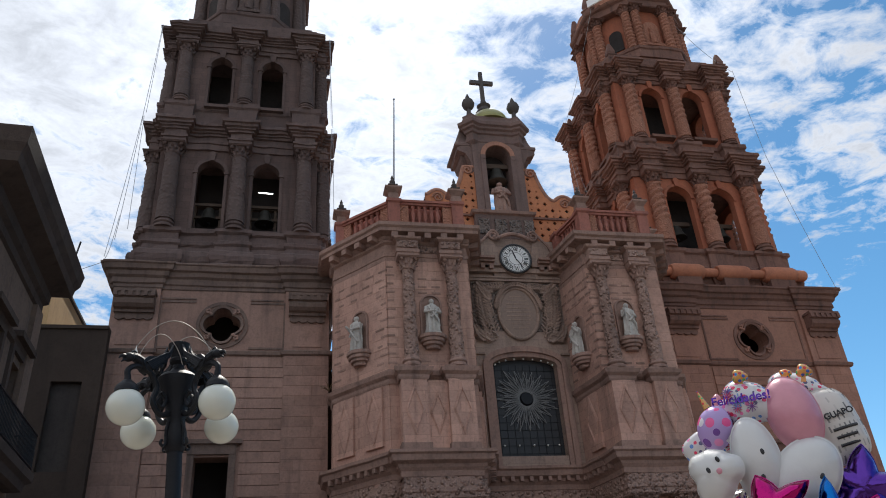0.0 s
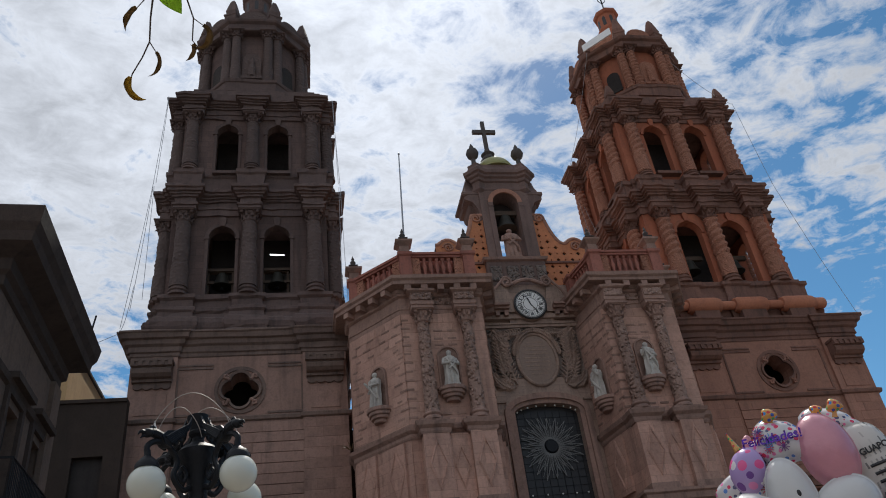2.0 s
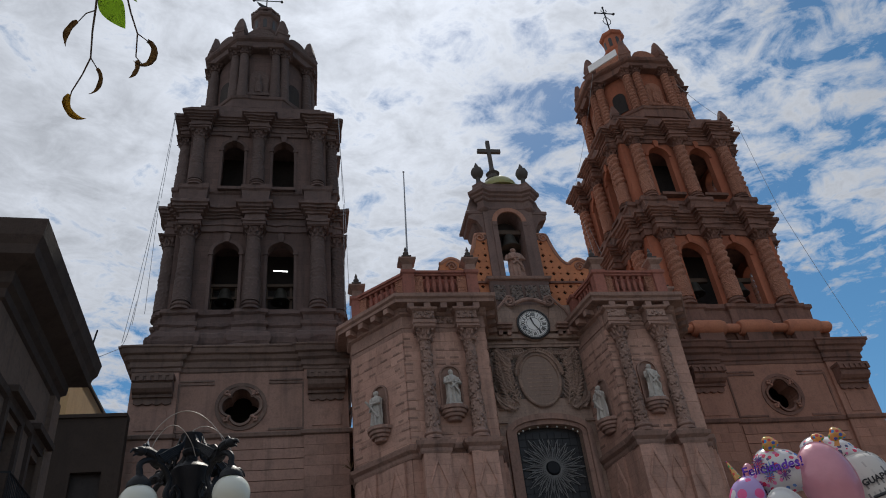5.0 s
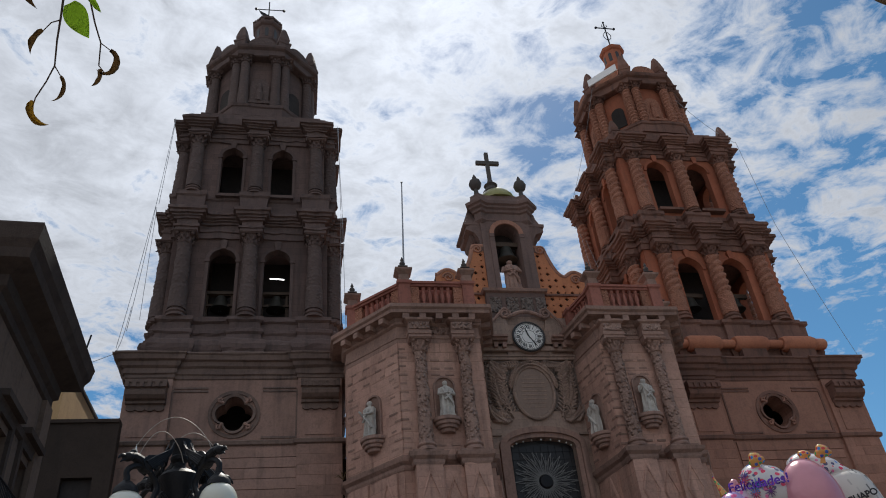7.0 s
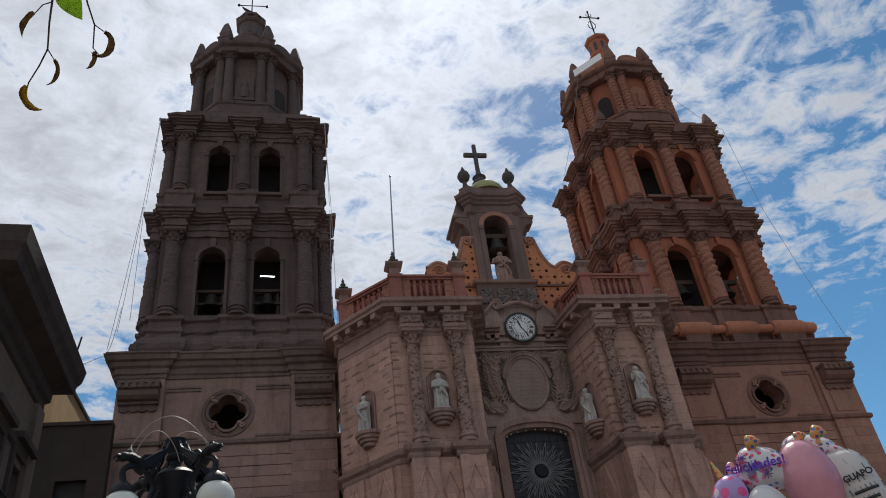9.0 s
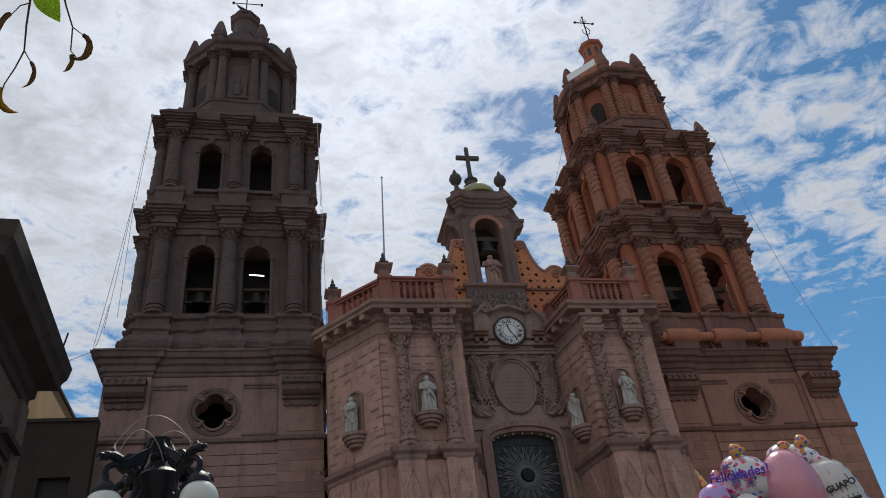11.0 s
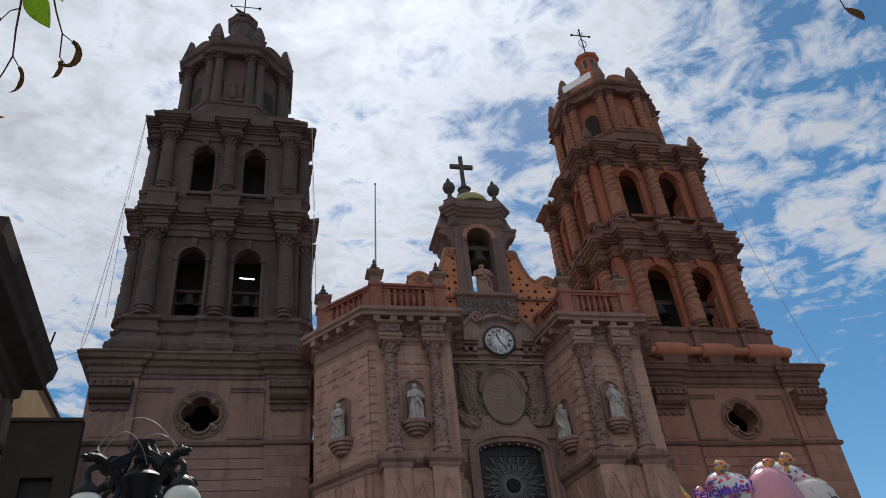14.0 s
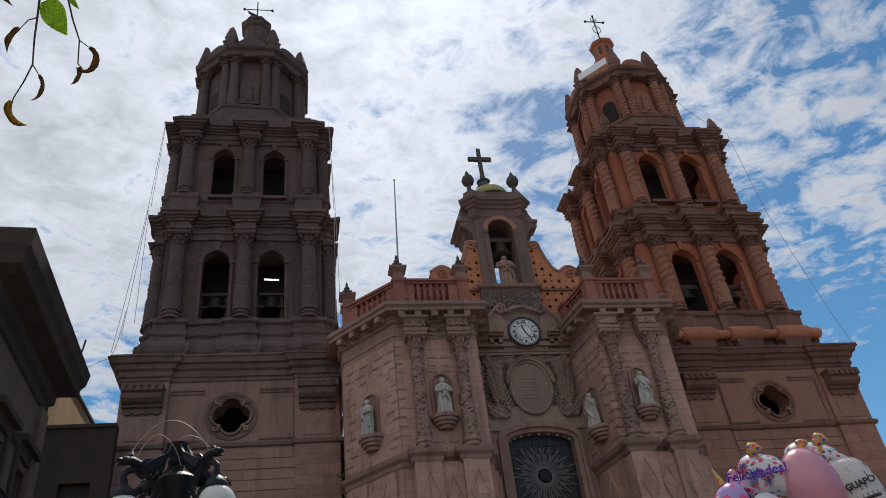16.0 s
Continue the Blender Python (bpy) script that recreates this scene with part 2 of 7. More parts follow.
M_TILE = plain("green_gold_dome_tile", (0.44, 0.34, 0.07), 0.35, 0.0, 0.5, var=0.5, scale=9, col2=(0.30, 0.33, 0.13))
M_SHEET = plain("white_sheeting", (0.78, 0.78, 0.77), 0.5, var=0.08)
M_CROSS = plain("cross_stone", (0.07, 0.06, 0.055), 0.8, var=0.3)
M_GLOBE = plain("opal_glass", (0.62, 0.64, 0.57), 0.18, 0.0, 0.5, var=0.04, scale=3)
M_GLOBE.node_tree.nodes["Principled BSDF"].inputs["Subsurface Weight"].default_value = 0.7
M_GLOBE.node_tree.nodes["Principled BSDF"].inputs["Subsurface Radius"].default_value = (0.3, 0.3, 0.3)
M_GLOBE.node_tree.nodes["Principled BSDF"].inputs["Subsurface Scale"].default_value = 0.5


# ---- mesh helpers ----
def box(bm, x0, x1, y0, y1, z0, z1):
    v = [bm.verts.new(c) for c in ((x0, y0, z0), (x1, y0, z0), (x1, y1, z0), (x0, y1, z0), (x0, y0, z1), (x1, y0, z1), (x1, y1, z1), (x0, y1, z1))]
    for f in ((0, 3, 2, 1), (4, 5, 6, 7), (0, 1, 5, 4), (1, 2, 6, 5), (2, 3, 7, 6), (3, 0, 4, 7)):
        bm.faces.new([v[i] for i in f])
    return v


def offset(poly, d):
    """A closed polygon, anticlockwise, moved outwards by d with mitred corners."""
    out, n = [], len(poly)
    for i in range(n):
        p0, p1, p2 = Vector(poly[i - 1]), Vector(poly[i]), Vector(poly[(i + 1) % n])
        a, b = (p1 - p0).normalized(), (p2 - p1).normalized()
        na, nb = Vector((a.y, -a.x)), Vector((b.y, -b.x))
        k = max(0.25, 1 + na.dot(nb))
        out.append(tuple(p1 + (na + nb) * (d / k)))
    return out


def loft(bm, poly, profile, cap=True):
    """A moulding round a plan: rows of (offset, height)."""
    rings = [[bm.verts.new((x, y, z)) for x, y in offset(poly, d)] for d, z in profile]
    for r0, r1 in zip(rings, rings[1:]):
        for i in range(len(r0)):
            j = (i + 1) % len(r0)
            bm.faces.new((r0[i], r0[j], r1[j], r1[i]))
    if cap:
        bm.faces.new(rings[0][::-1])
        bm.faces.new(rings[-1])


def worn(bm, amount):
    """Old stone: long edges broken up and every point nudged a little."""
    long_ = [e for e in bm.edges if abs(e.verts[0].co.z - e.verts[1].co.z) < .01 and e.calc_length() > .45]
    bmesh.ops.subdivide_edges(bm, edges=long_, cuts=3, use_grid_fill=True)
    for v in bm.verts:
        v.co += noise.noise_vector(v.co * 1.9) * amount + noise.noise_vector(v.co * 6.0) * amount * .5


def lathe(bm, prof, cx=0.0, cy=0.0, n=16, wave=None):
    rings = []
    for r, z in prof:
        ring = []
        for i in range(n):
            a = 2 * math.pi * i / n
            k = wave(a, z) if wave else 1.0
            ring.append(bm.verts.new((cx + r * k * math.cos(a), cy + r * k * math.sin(a), z)))
        rings.append(ring)
    for r0, r1 in zip(rings, rings[1:]):
        for i in range(n):
            j = (i + 1) % n
            bm.faces.new((r0[i], r0[j], r1[j], r1[i]))
    bm.faces.new(rings[0][::-1])
    bm.faces.new(rings[-1])
    return rings


def tube(bm, pts, r, n=6, r1=None):
    pts = [Vector(p) for p in pts]
    rings = []
    for i, p in enumerate(pts):
        d = (pts[min(i + 1, len(pts) - 1)] - pts[max(i - 1, 0)]).normalized()
        u = d.orthogonal().normalized() if i == 0 else (rings_u - d * rings_u.dot(d)).normalized()
        rings_u = u
        w = d.cross(u)
        rr = r + ((r1 if r1 is not None else r) - r) * i / max(1, len(pts) - 1)
        rings.append([bm.verts.new(p + (u * math.cos(2 * math.pi * k / n) + w * math.sin(2 * math.pi * k / n)) * rr) for k in range(n)])
    for a, b in zip(rings, rings[1:]):
        for k in range(n):
            j = (k + 1) % n
            bm.faces.new((a[k], a[j], b[j], b[k]))
    bm.faces.new(rings[0][::-1])
    bm.faces.new(rings[-1])


def ball(bm, c, r, seg=16, rings=10, squash=(1, 1, 1)):
    bmesh.ops.create_uvsphere(bm, u_segments=seg, v_segments=rings, radius=1.0,
                              matrix=Matrix.Translation(c) @ Matrix.Diagonal((r * squash[0], r * squash[1], r * squash[2], 1)))


def prism(bm, outline, y0, y1, m=None):
    """An outline in x, z given a depth from y0 to y1."""
    m = m or Matrix.Identity(4)
    f = [bm.verts.new(m @ Vector((x, y0, z))) for x, z in outline]
    b = [bm.verts.new(m @ Vector((x, y1, z))) for x, z in outline]
    n = len(f)
    bm.faces.new(f)
    bm.faces.new(b[::-1])
    for i in range(n):
        j = (i + 1) % n
        bm.faces.new((f[i], b[i], b[j], f[j]))


def panel(bm, m, x0, x1, z0, z1, th, holes):
    """A wall with arched openings through it. Holes: xa, xb, sill, springing, rise. Front at local y = 0, thickness to +y."""
    xs = x0
    for xa, xb, zs, zp, rise in sorted(holes):
        if xa - xs > 1e-4:
            prism(bm, [(xs, z0), (xa, z0), (xa, z1), (xs, z1)], 0, th, m)
        if zs - z0 > 1e-4:
            prism(bm, [(xa, z0), (xb, z0), (xb, zs), (xa, zs)], 0, th, m)
        k = 10 if rise > 0 else 1
        pts = []
        for i in range(k + 1):
            a = math.pi * (1 - i / k)
            pts.append(((xa + xb) / 2 + (xb - xa) / 2 * math.cos(a), zp + rise * math.sin(a)))
        prism(bm, pts + [(xb, z1), (xa, z1)], 0, th, m)
        xs = xb
    if x1 - xs > 1e-4:
        prism(bm, [(xs, z0), (x1, z0), (x1, z1), (xs, z1)], 0, th, m)


def weld(bm):
    bmesh.ops.remove_doubles(bm, verts=bm.verts[:], dist=.0005)


def mesh_of(name, bm, material, smooth=False, angle=35):
    bmesh.ops.recalc_face_normals(bm, faces=bm.faces[:])
    if smooth:
        for f in bm.faces:
            f.smooth = True
        for e in bm.edges:
            e.smooth = e.calc_face_angle(0.0) < radians(angle)
    me = bpy.data.meshes.new(name)
    bm.to_mesh(me)
    bm.free()
    me.materials.append(material)
    return me


def place_under(ob, parent):
    if parent is not None:
        ob.parent = parent
        ob.matrix_parent_inverse = world_of(parent).inverted()
    return ob


def world_of(ob):
    m = ob.matrix_basis.copy()
    return world_of(ob.parent) @ ob.matrix_parent_inverse @ m if ob.parent is not None else m


def part(name, bm, material, parent=None, label="", smooth=False):
    ob = new(name, mesh_of(name, bm, material, smooth))
    place_under(ob, parent)
    return tagged(ob, label)


def piece(name, me, parent, m):
    ob = new(name, me)
    place_under(ob, parent)
    ob.matrix_basis = m
    return ob


def thing(name, x, y, z, label, category, group="", kind=""):
    e = new(name)
    e.location = (x, y, z)
    e.empty_display_size = 0.3
    return tagged(e, label, category, group, kind)


def square(cx, cy, h):
    return [(cx - h, cy - h), (cx + h, cy - h), (cx + h, cy + h), (cx - h, cy + h)]


def ressaut(cx, cy, h, stops, half, out):
    """A square plan whose four sides step forward by out at the stops (positions along the side)."""
    side = [(-h, -h)]
    for s in stops:
        side += [(s - half, -h), (s - half, -h - out), (s + half, -h - out), (s + half, -h)]
    poly = []
    for k in range(4):
        c, s = (1, 0, -1, 0)[k], (0, 1, 0, -1)[k]
        poly += [(cx + c * x - s * y, cy + s * x + c * y) for x, y in side]
    return poly


def sides(cx, cy, h):
    """Poses whose local x runs along each side of a square plan, y inwards."""
    return [Matrix.Translation((cx, cy, 0)) @ Matrix.Rotation(k * math.pi / 2, 4, 'Z') @ Matrix.Translation((0, -h, 0)) for k in range(4)]


# ---- ground and the closing walls of the square ----
bm = bmesh.new()
box(bm, -400, 400, -400, 500, -0.4, 0.0)
ground = part("ground", bm, M_PAVE)
tagged(ground, "pale worn stone paving of the open square", "ground", kind="structure")


# ---- columns and other repeated members ----
def twisted_shaft(h, r, turns=4.0, deep=0.10, strands=2):
    """Ropes wind up the shaft; the foot is wrapped in a net of crossing ridges."""
    bm = bmesh.new()
    rows = 110

    def wave(a, z):
        t = z / h
        rope = abs(math.cos(.5 * (strands * a - 2 * math.pi * turns * t)))
        if strands > 1 and t < .34:
            net = max(abs(math.cos(3 * a + z * 5)), abs(math.cos(3 * a - z * 5)))
            return 1.02 + deep * .8 * (net - .7)
        return 1 - deep + deep * 2 * rope ** 1.5

    lathe(bm, [(r * (1.0 - 0.12 * (i / rows) ** 2), h * i / rows) for i in range(rows + 1)], n=24, wave=wave)
    return bm


def carved_shaft(h, r, k=1.0):
    """Lower third wrapped in carving, upper part with a rope of knots winding up."""
    bm = bmesh.new()
    rows = 96

    def wave(a, z):
        t = z / h
        if t < 0.33:
            return 1.08 + k * 0.07 * math.sin(6 * a + 2.0 * math.sin(z * 9)) * math.sin(z * 16)
        return 1 + k * 0.13 * math.cos(a - 2 * math.pi * 3.6 * t) * (0.6 + 0.4 * math.cos(2 * math.pi * 14 * t)) + k * 0.05 * math.sin(5 * a + z * 22)

    lathe(bm, [(r * (1.0 - 0.14 * (i / rows)), h * i / rows) for i in range(rows + 1)], n=24, wave=wave)
    return bm


def column_base(r, h):
    bm = bmesh.new()
    lathe(bm, [(r * 1.38, 0), (r * 1.38, h * .22), (r * 1.2, h * .30), (r * 1.12, h * .42), (r * 1.32, h * .55), (r * 1.32, h * .68), (r * 1.1, h * .8), (r * 1.02, h)], n=20)
    return bm


def capital(r, h):
    """A leafy capital: flared bell, two rows of curled leaves, corner scrolls and a slab."""
    bm = bmesh.new()
    lathe(bm, [(r * 1.05, 0), (r * 1.12, h * .06), (r * .9, h * .12), (r * .95, h * .5), (r * 1.25, h * .82)], n=16)
    for row, (z0, z1, rr, k) in enumerate(((h * .1, h * .45, r * .98, 8), (h * .38, h * .76, r * 1.06, 8))):
        for i in range(k):
            a = 2 * math.pi * (i + 0.5 * row) / k
            c, s = math.cos(a), math.sin(a)
            w = r * .3
            pts = []
            for t, out in ((0, 0), (.5, .06 * r), (.85, .22 * r), (1.0, .42 * r), (.9, .5 * r)):
                pts.append((rr + out, z0 + (z1 - z0) * t, w * (1 - .55 * t)))
            prev = None
            for rad, z, ww in pts:
                pair = [bm.verts.new((c * rad - s * ww, s * rad + c * ww, z)), bm.verts.new((c * rad + s * ww, s * rad - c * ww, z)), bm.verts.new((c * (rad + .06), s * (rad + .06), z))]
                if prev:
                    bm.faces.new((prev[0], prev[2], pair[2], pair[0]))
                    bm.faces.new((prev[2], prev[1], pair[1], pair[2]))
                prev = pair
    for i in range(4):
        a = math.pi / 4 + i * math.pi / 2
        ball(bm, (math.cos(a) * r * 1.5, math.sin(a) * r * 1.5, h * .78), r * .28, 8, 6)
    s = r * 1.5
    loft(bm, square(0, 0, s * .92), [(0, h * .84), (.04, h * .9), (.08, h * .93), (.08, h)])
    return bm


def finial_mesh(h, r, material):
    bm = bmesh.new()
    loft(bm, square(0, 0, r), [(0, 0), (.0, h * .18), (.06, h * .2), (.06, h * .25), (-r * .3, h * .28)])
    lathe(bm, [(r * .45, h * .28), (r * .35, h * .34), (r * .8, h * .46), (r * .85, h * .54), (r * .45, h * .66), (r * .35, h * .7), (r * .5, h * .76), (r * .3, h * .86), (r * .05, h)], n=10)
    return mesh_of("finial", bm, material, True)


def pyramid_finial(h, r, material):
    bm = bmesh.new()
    loft(bm, square(0, 0, r), [(0, 0), (0, h * .2), (.05, h * .22), (.05, h * .28), (-r * .25, h * .3), (-r * .1, h * .45), (-r * .35, h * .7), (-r * .6, h * .92), (-r * .75, h)])
    return mesh_of("pinnacle", bm, material)


def bell_thing(x, y, z, r, label):
    b = thing("bell", x, y, z, label, "bell", "bells in the towers")
    bm = bmesh.new()
    lathe(bm, [(r * 1.0, 0), (r * .98, r * .1), (r * .8, r * .35), (r * .62, r * .9), (r * .55, r * 1.3), (r * .4, r * 1.5), (r * .1, r * 1.58)], x, y, 20)
    bmesh.ops.translate(bm, verts=bm.verts, vec=(0, 0, z))
    part("bell_body", bm, M_BRONZE, b, smooth=True)
    bm = bmesh.new()
    box(bm, x - r * 1.7, x + r * 1.7, y - .12, y + .12, z + r * 1.58, z + r * 1.58 + .28)
    part("headstock", bm, M_WOOD, b)
    bm = bmesh.new()
    tube(bm, [(x, y, z + r * 1.2), (x, y, z - .12)], .04)
    ball(bm, (x, y, z - .1), .09, 8, 6)
    part("clapper", bm, M_IRON, b)
    return b


# ---- the two bell towers ----

def bell_tower(cx, cy, lifts, base, look_, label):
    """base: centre x, front y, half width, height of the main cornice. look_: materials and bits that set the tower apart."""
    bx, by, bh, zc = base
    d1_, d2_, dz, lz = lifts
    OR = look_["drum"]
    m_wall, m_mould, m_carve, m_bwall, m_bmould = look_["wall"], look_["mould"], look_["carve"], look_["bwall"], look_["bmould"]
    twist = look_["twist"]
    tw = thing("bell_tower", cx, cy, 0, label, "tower", "twin church towers")
    bcy = by + bh
    # lower storey, with the clover window let into its front
    qz, qx = zc - 3.05, bx
    bm = bmesh.new()
    sd = sides(bx, bcy, bh)
    lw = (-0.75, 0.75, zc - 12.9, zc - 9.45, 0.0)
    panel(bm, sd[0], -bh, bh, 0, zc - 4.55, 1.0, [lw])
    panel(bm, sd[0], -bh, -1.25, zc - 4.55, zc - 1.2, 1.0, [])
    panel(bm, sd[0], 1.25, bh, zc - 4.55, zc - 1.2, 1.0, [])
    panel(bm, sd[0], -1.25, 1.25, zc - 4.55, qz - 1.1, 1.0, [])
    panel(bm, sd[0], -1.25, 1.25, qz + 1.1, zc - 1.2, 1.0, [])
    # stone round the clover
    R, c4 = 0.46, 0.42
    clover = []
    for k in range(4):
        a0 = k * math.pi / 2
        for i in range(9):
            a = a0 - math.pi * .472 + math.pi * .944 * i / 8
            clover.append((math.cos(a0) * c4 + R * math.cos(a), math.sin(a0) * c4 + R * math.sin(a)))
    nq = len(clover)
    sq = []
    for px, pz in clover:
        k = max(abs(px), abs(pz))
        sq.append((px / k * 1.25, pz / k * 1.1))
    for d0, d1 in ((0.0, 1.0),):
        inner = [[bm.verts.new(sd[0] @ Vector((px, d, qz + pz))) for px, pz in clover] for d in (d0, d1)]
        outer = [[bm.verts.new(sd[0] @ Vector((px, d, qz + pz))) for px, pz in sq] for d in (d0, d1)]
        for i in range(nq):
            j = (i + 1) % nq
            bm.faces.new((inner[0][i], inner[0][j], outer[0][j], outer[0][i]))
            bm.faces.new((inner[0][i], inner[0][j], inner[1][j], inner[1][i]))
            bm.faces.new((inner[1][i], inner[1][j], outer[1][j], outer[1][i]))
    weld(bm)
    part("base_wall", bm, m_bwall, tw)
    for m in sd[1:]:
        bm = bmesh.new()
        panel(bm, m, -bh + (1.0 if m is sd[1] or m is sd[3] else 0), bh - (1.0 if m is sd[1] or m is sd[3] else 0), 0, zc - 1.2, 1.0, [])
        part("base_wall", bm, m_bwall, tw)
    # backing behind the clover, the dark of the room painted on it
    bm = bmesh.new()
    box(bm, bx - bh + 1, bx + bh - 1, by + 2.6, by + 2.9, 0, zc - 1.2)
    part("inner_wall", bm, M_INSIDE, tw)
    bm = bmesh.new()
    ring = [(px * 1.16, pz * 1.16) for px, pz in clover]
    ring2 = [(px * 1.0, pz * 1.0) for px, pz in clover]
    f0 = [bm.verts.new(sd[0] @ Vector((px, -.14, qz + pz))) for px, pz in ring]
    f1 = [bm.verts.new(sd[0] @ Vector((px, -.10, qz + pz))) for px, pz in ring2]
    f2 = [bm.verts.new(sd[0] @ Vector((px, .15, qz + pz))) for px, pz in ring2]
    f3 = [bm.verts.new(sd[0] @ Vector((px, .02, qz + pz))) for px, pz in ring]
    for i in range(nq):
        j = (i + 1) % nq
        for a, b in ((f0, f1), (f1, f2), (f3, f0)):
            bm.faces.new((a[i], a[j], b[j], b[i]))
    part("clover_frame", bm, m_bmould, tw)
    for k in range(4):
        a = math.pi / 4 + k * math.pi / 2
        bm = bmesh.new()
        tube(bm, [sd[0] @ Vector((math.cos(a) * r_ - math.sin(a) * o_, -.12, qz + math.sin(a) * r_ + math.cos(a) * o_)) for r_, o_ in ((.72, 0), (.86, .02), (.98, .1), (1.06, .02), (1.0, -.1), (.9, -.06))], .08, 6, .05)
        part("clover_scroll", bm, m_bwall, tw, smooth=True)
    # raised round panel behind the clover, corner scrolls
    bm = bmesh.new()
    for i in range(40):
        a0, a1 = 2 * math.pi * i / 40, 2 * math.pi * (i + 1) / 40
        pts = []
        for rr, yy in ((1.05, -.06), (1.22, -.06), (1.22, .01), (1.05, .01)):
            pts.append((rr, yy))
        q0 = [bm.verts.new(sd[0] @ Vector((r_ * math.cos(a0), y_, qz + r_ * math.sin(a0)))) for r_, y_ in pts]
        q1 = [bm.verts.new(sd[0] @ Vector((r_ * math.cos(a1), y_, qz + r_ * math.sin(a1)))) for r_, y_ in pts]
        for a in range(4):
            bm.faces.new((q0[a], q0[(a + 1) % 4], q1[(a + 1) % 4], q1[a]))
    part("round_moulding", bm, m_bmould, tw)
    # long raised frame of the upper panel
    for s in (-1, 1):
        bm = bmesh.new()
        for (xa, za, xb, zb) in ((1.3, 1.15, 3.0, 1.25), (1.3, 1.32, 2.9, 1.40), (1.3, -1.25, 3.0, -1.15), (2.9, -1.15, 3.0, 1.15)):
            prism(bm, [(s * xa, qz + za), (s * xb, qz + za), (s * xb, qz + zb), (s * xa, qz + zb)], -.05, .02, sd[0])
        part("panel_frame", bm, m_bmould, tw)
    # window surround below
    bm = bmesh.new()
    for xa, xb, za, zb, d in ((-1.05, -.75, lw[2] - .3, lw[3] + .1, .12), (.75, 1.05, lw[2] - .3, lw[3] + .1, .12), (-1.05, 1.05, lw[3] + .1, lw[3] + .55, .16), (-1.3, 1.3, lw[3] + .55, lw[3] + .75, .3)):
        prism(bm, [(xa, za), (xb, za), (xb, zb), (xa, zb)], -d, .05, sd[0])
    part("window_surround", bm, m_bmould, tw)
    # corner pilasters with their courses
    for s in (-1, 1):
        bm = bmesh.new()
        xa, xb = sorted((s * (bh - 2.15), s * bh))
        for za, zb in ((0, zc - 4.62), (zc - 4.4, zc - 1.22)):
            prism(bm, [(xa, za), (xb, za), (xb, zb), (xa, zb)], -.16, .02, sd[0])
        part("pilaster", bm, m_bwall, tw)
        # fluted bracket with a shaped apron
        bm = bmesh.new()
        xm = s * (bh - 1.07)
        belly = [(0, -1.72), (-.8, -1.72), (-.83, -1.95), (-.72, -2.0), (-.8, -2.12), (-.76, -2.3), (-.6, -2.44), (-.36, -2.5), (0, -2.5)]
        ends = [[bm.verts.new(sd[0] @ Vector((xm + sx, y_, zc + z_))) for y_, z_ in belly] for sx in (-.9, .9)]
        for k in range(len(belly)):
            j = (k + 1) % len(belly)
            bm.faces.new((ends[0][k], ends[0][j], ends[1][j], ends[1][k]))
        bm.faces.new(ends[0])
        bm.faces.new(ends[1][::-1])
        for i in range(6):
            xx = xm - .85 + i * .34
            prism(bm, [(xx - .09, zc - 1.97), (xx + .09, zc - 1.97), (xx + .09, zc - 1.73), (xx - .09, zc - 1.73)], -.9, -.7, sd[0])
        prism(bm, [(xm - .95, zc - 1.72), (xm + .95, zc - 1.72), (xm + .95, zc - 1.58), (xm - .95, zc - 1.58)], -.85, .0, sd[0])
        prism(bm, [(xm - .9, zc - 2.62), (xm + .9, zc - 2.62), (xm + .9, zc - 2.46), (xm - .9, zc - 2.46)], -.42, .0, sd[0])
        ap = [(xm - .85, zc - 2.62)] + [(xm - .85 + 1.7 * i / 12, zc - 2.86 - .1 * abs(math.sin(i * math.pi / 3))) for i in range(13)] + [(xm + .85, zc - 2.62)]
        prism(bm, ap[::-1], -.28, .0, sd[0])
        part("bracket", bm, m_bmould, tw)
        bm = bmesh.new()
        prism(bm, [(xm - .7, zc - 4.2), (xm + .7, zc - 4.2), (xm + .7, zc - 3.1), (xm - .7, zc - 3.1)], -.2, -.1, sd[0])
        part("raised_block", bm, m_bwall, tw)
    # string course and main cornice, which breaks forward over the pilasters
    plan = ressaut(bx, bcy, bh, (-(bh - 1.07), bh - 1.07), 1.08, .16)
    bm = bmesh.new()
    loft(bm, plan, [(0.0, zc - 4.65), (.12, zc - 4.6), (.16, zc - 4.45), (.05, zc - 4.38), (0, zc - 4.36)])
    part("string_course", bm, m_bmould, tw)
    bm = bmesh.new()
    loft(bm, plan, [(0, zc - 1.25), (.06, zc - 1.2), (.06, zc - 1.05), (.14, zc - 1.0), (.14, zc - .72), (.28, zc - .62), (.32, zc - .42), (.46, zc - .36), (.52, zc - .14), (.60, zc - .08), (.60, zc)])
    worn(bm, .04)
    part("main_cornice", bm, m_bmould, tw, "dark weathered stepped stone cornice")
    # belfry plinth
    stops = (-3.2, 0, 3.2) if twist else (-3.55, 0, 3.55)
    z0 = zc
    zs1, zt1, ze1, zk1 = 22.8 + d1_, 28.2 + d1_, 28.45 + d1_, 29.85 + d1_
    zs2, zt2, ze2, zk2 = 31.35 + d2_ - (.75 if twist else 0.0), 35.75 + d2_, 35.95 + d2_, 37.15 + d2_
    bm = bmesh.new()
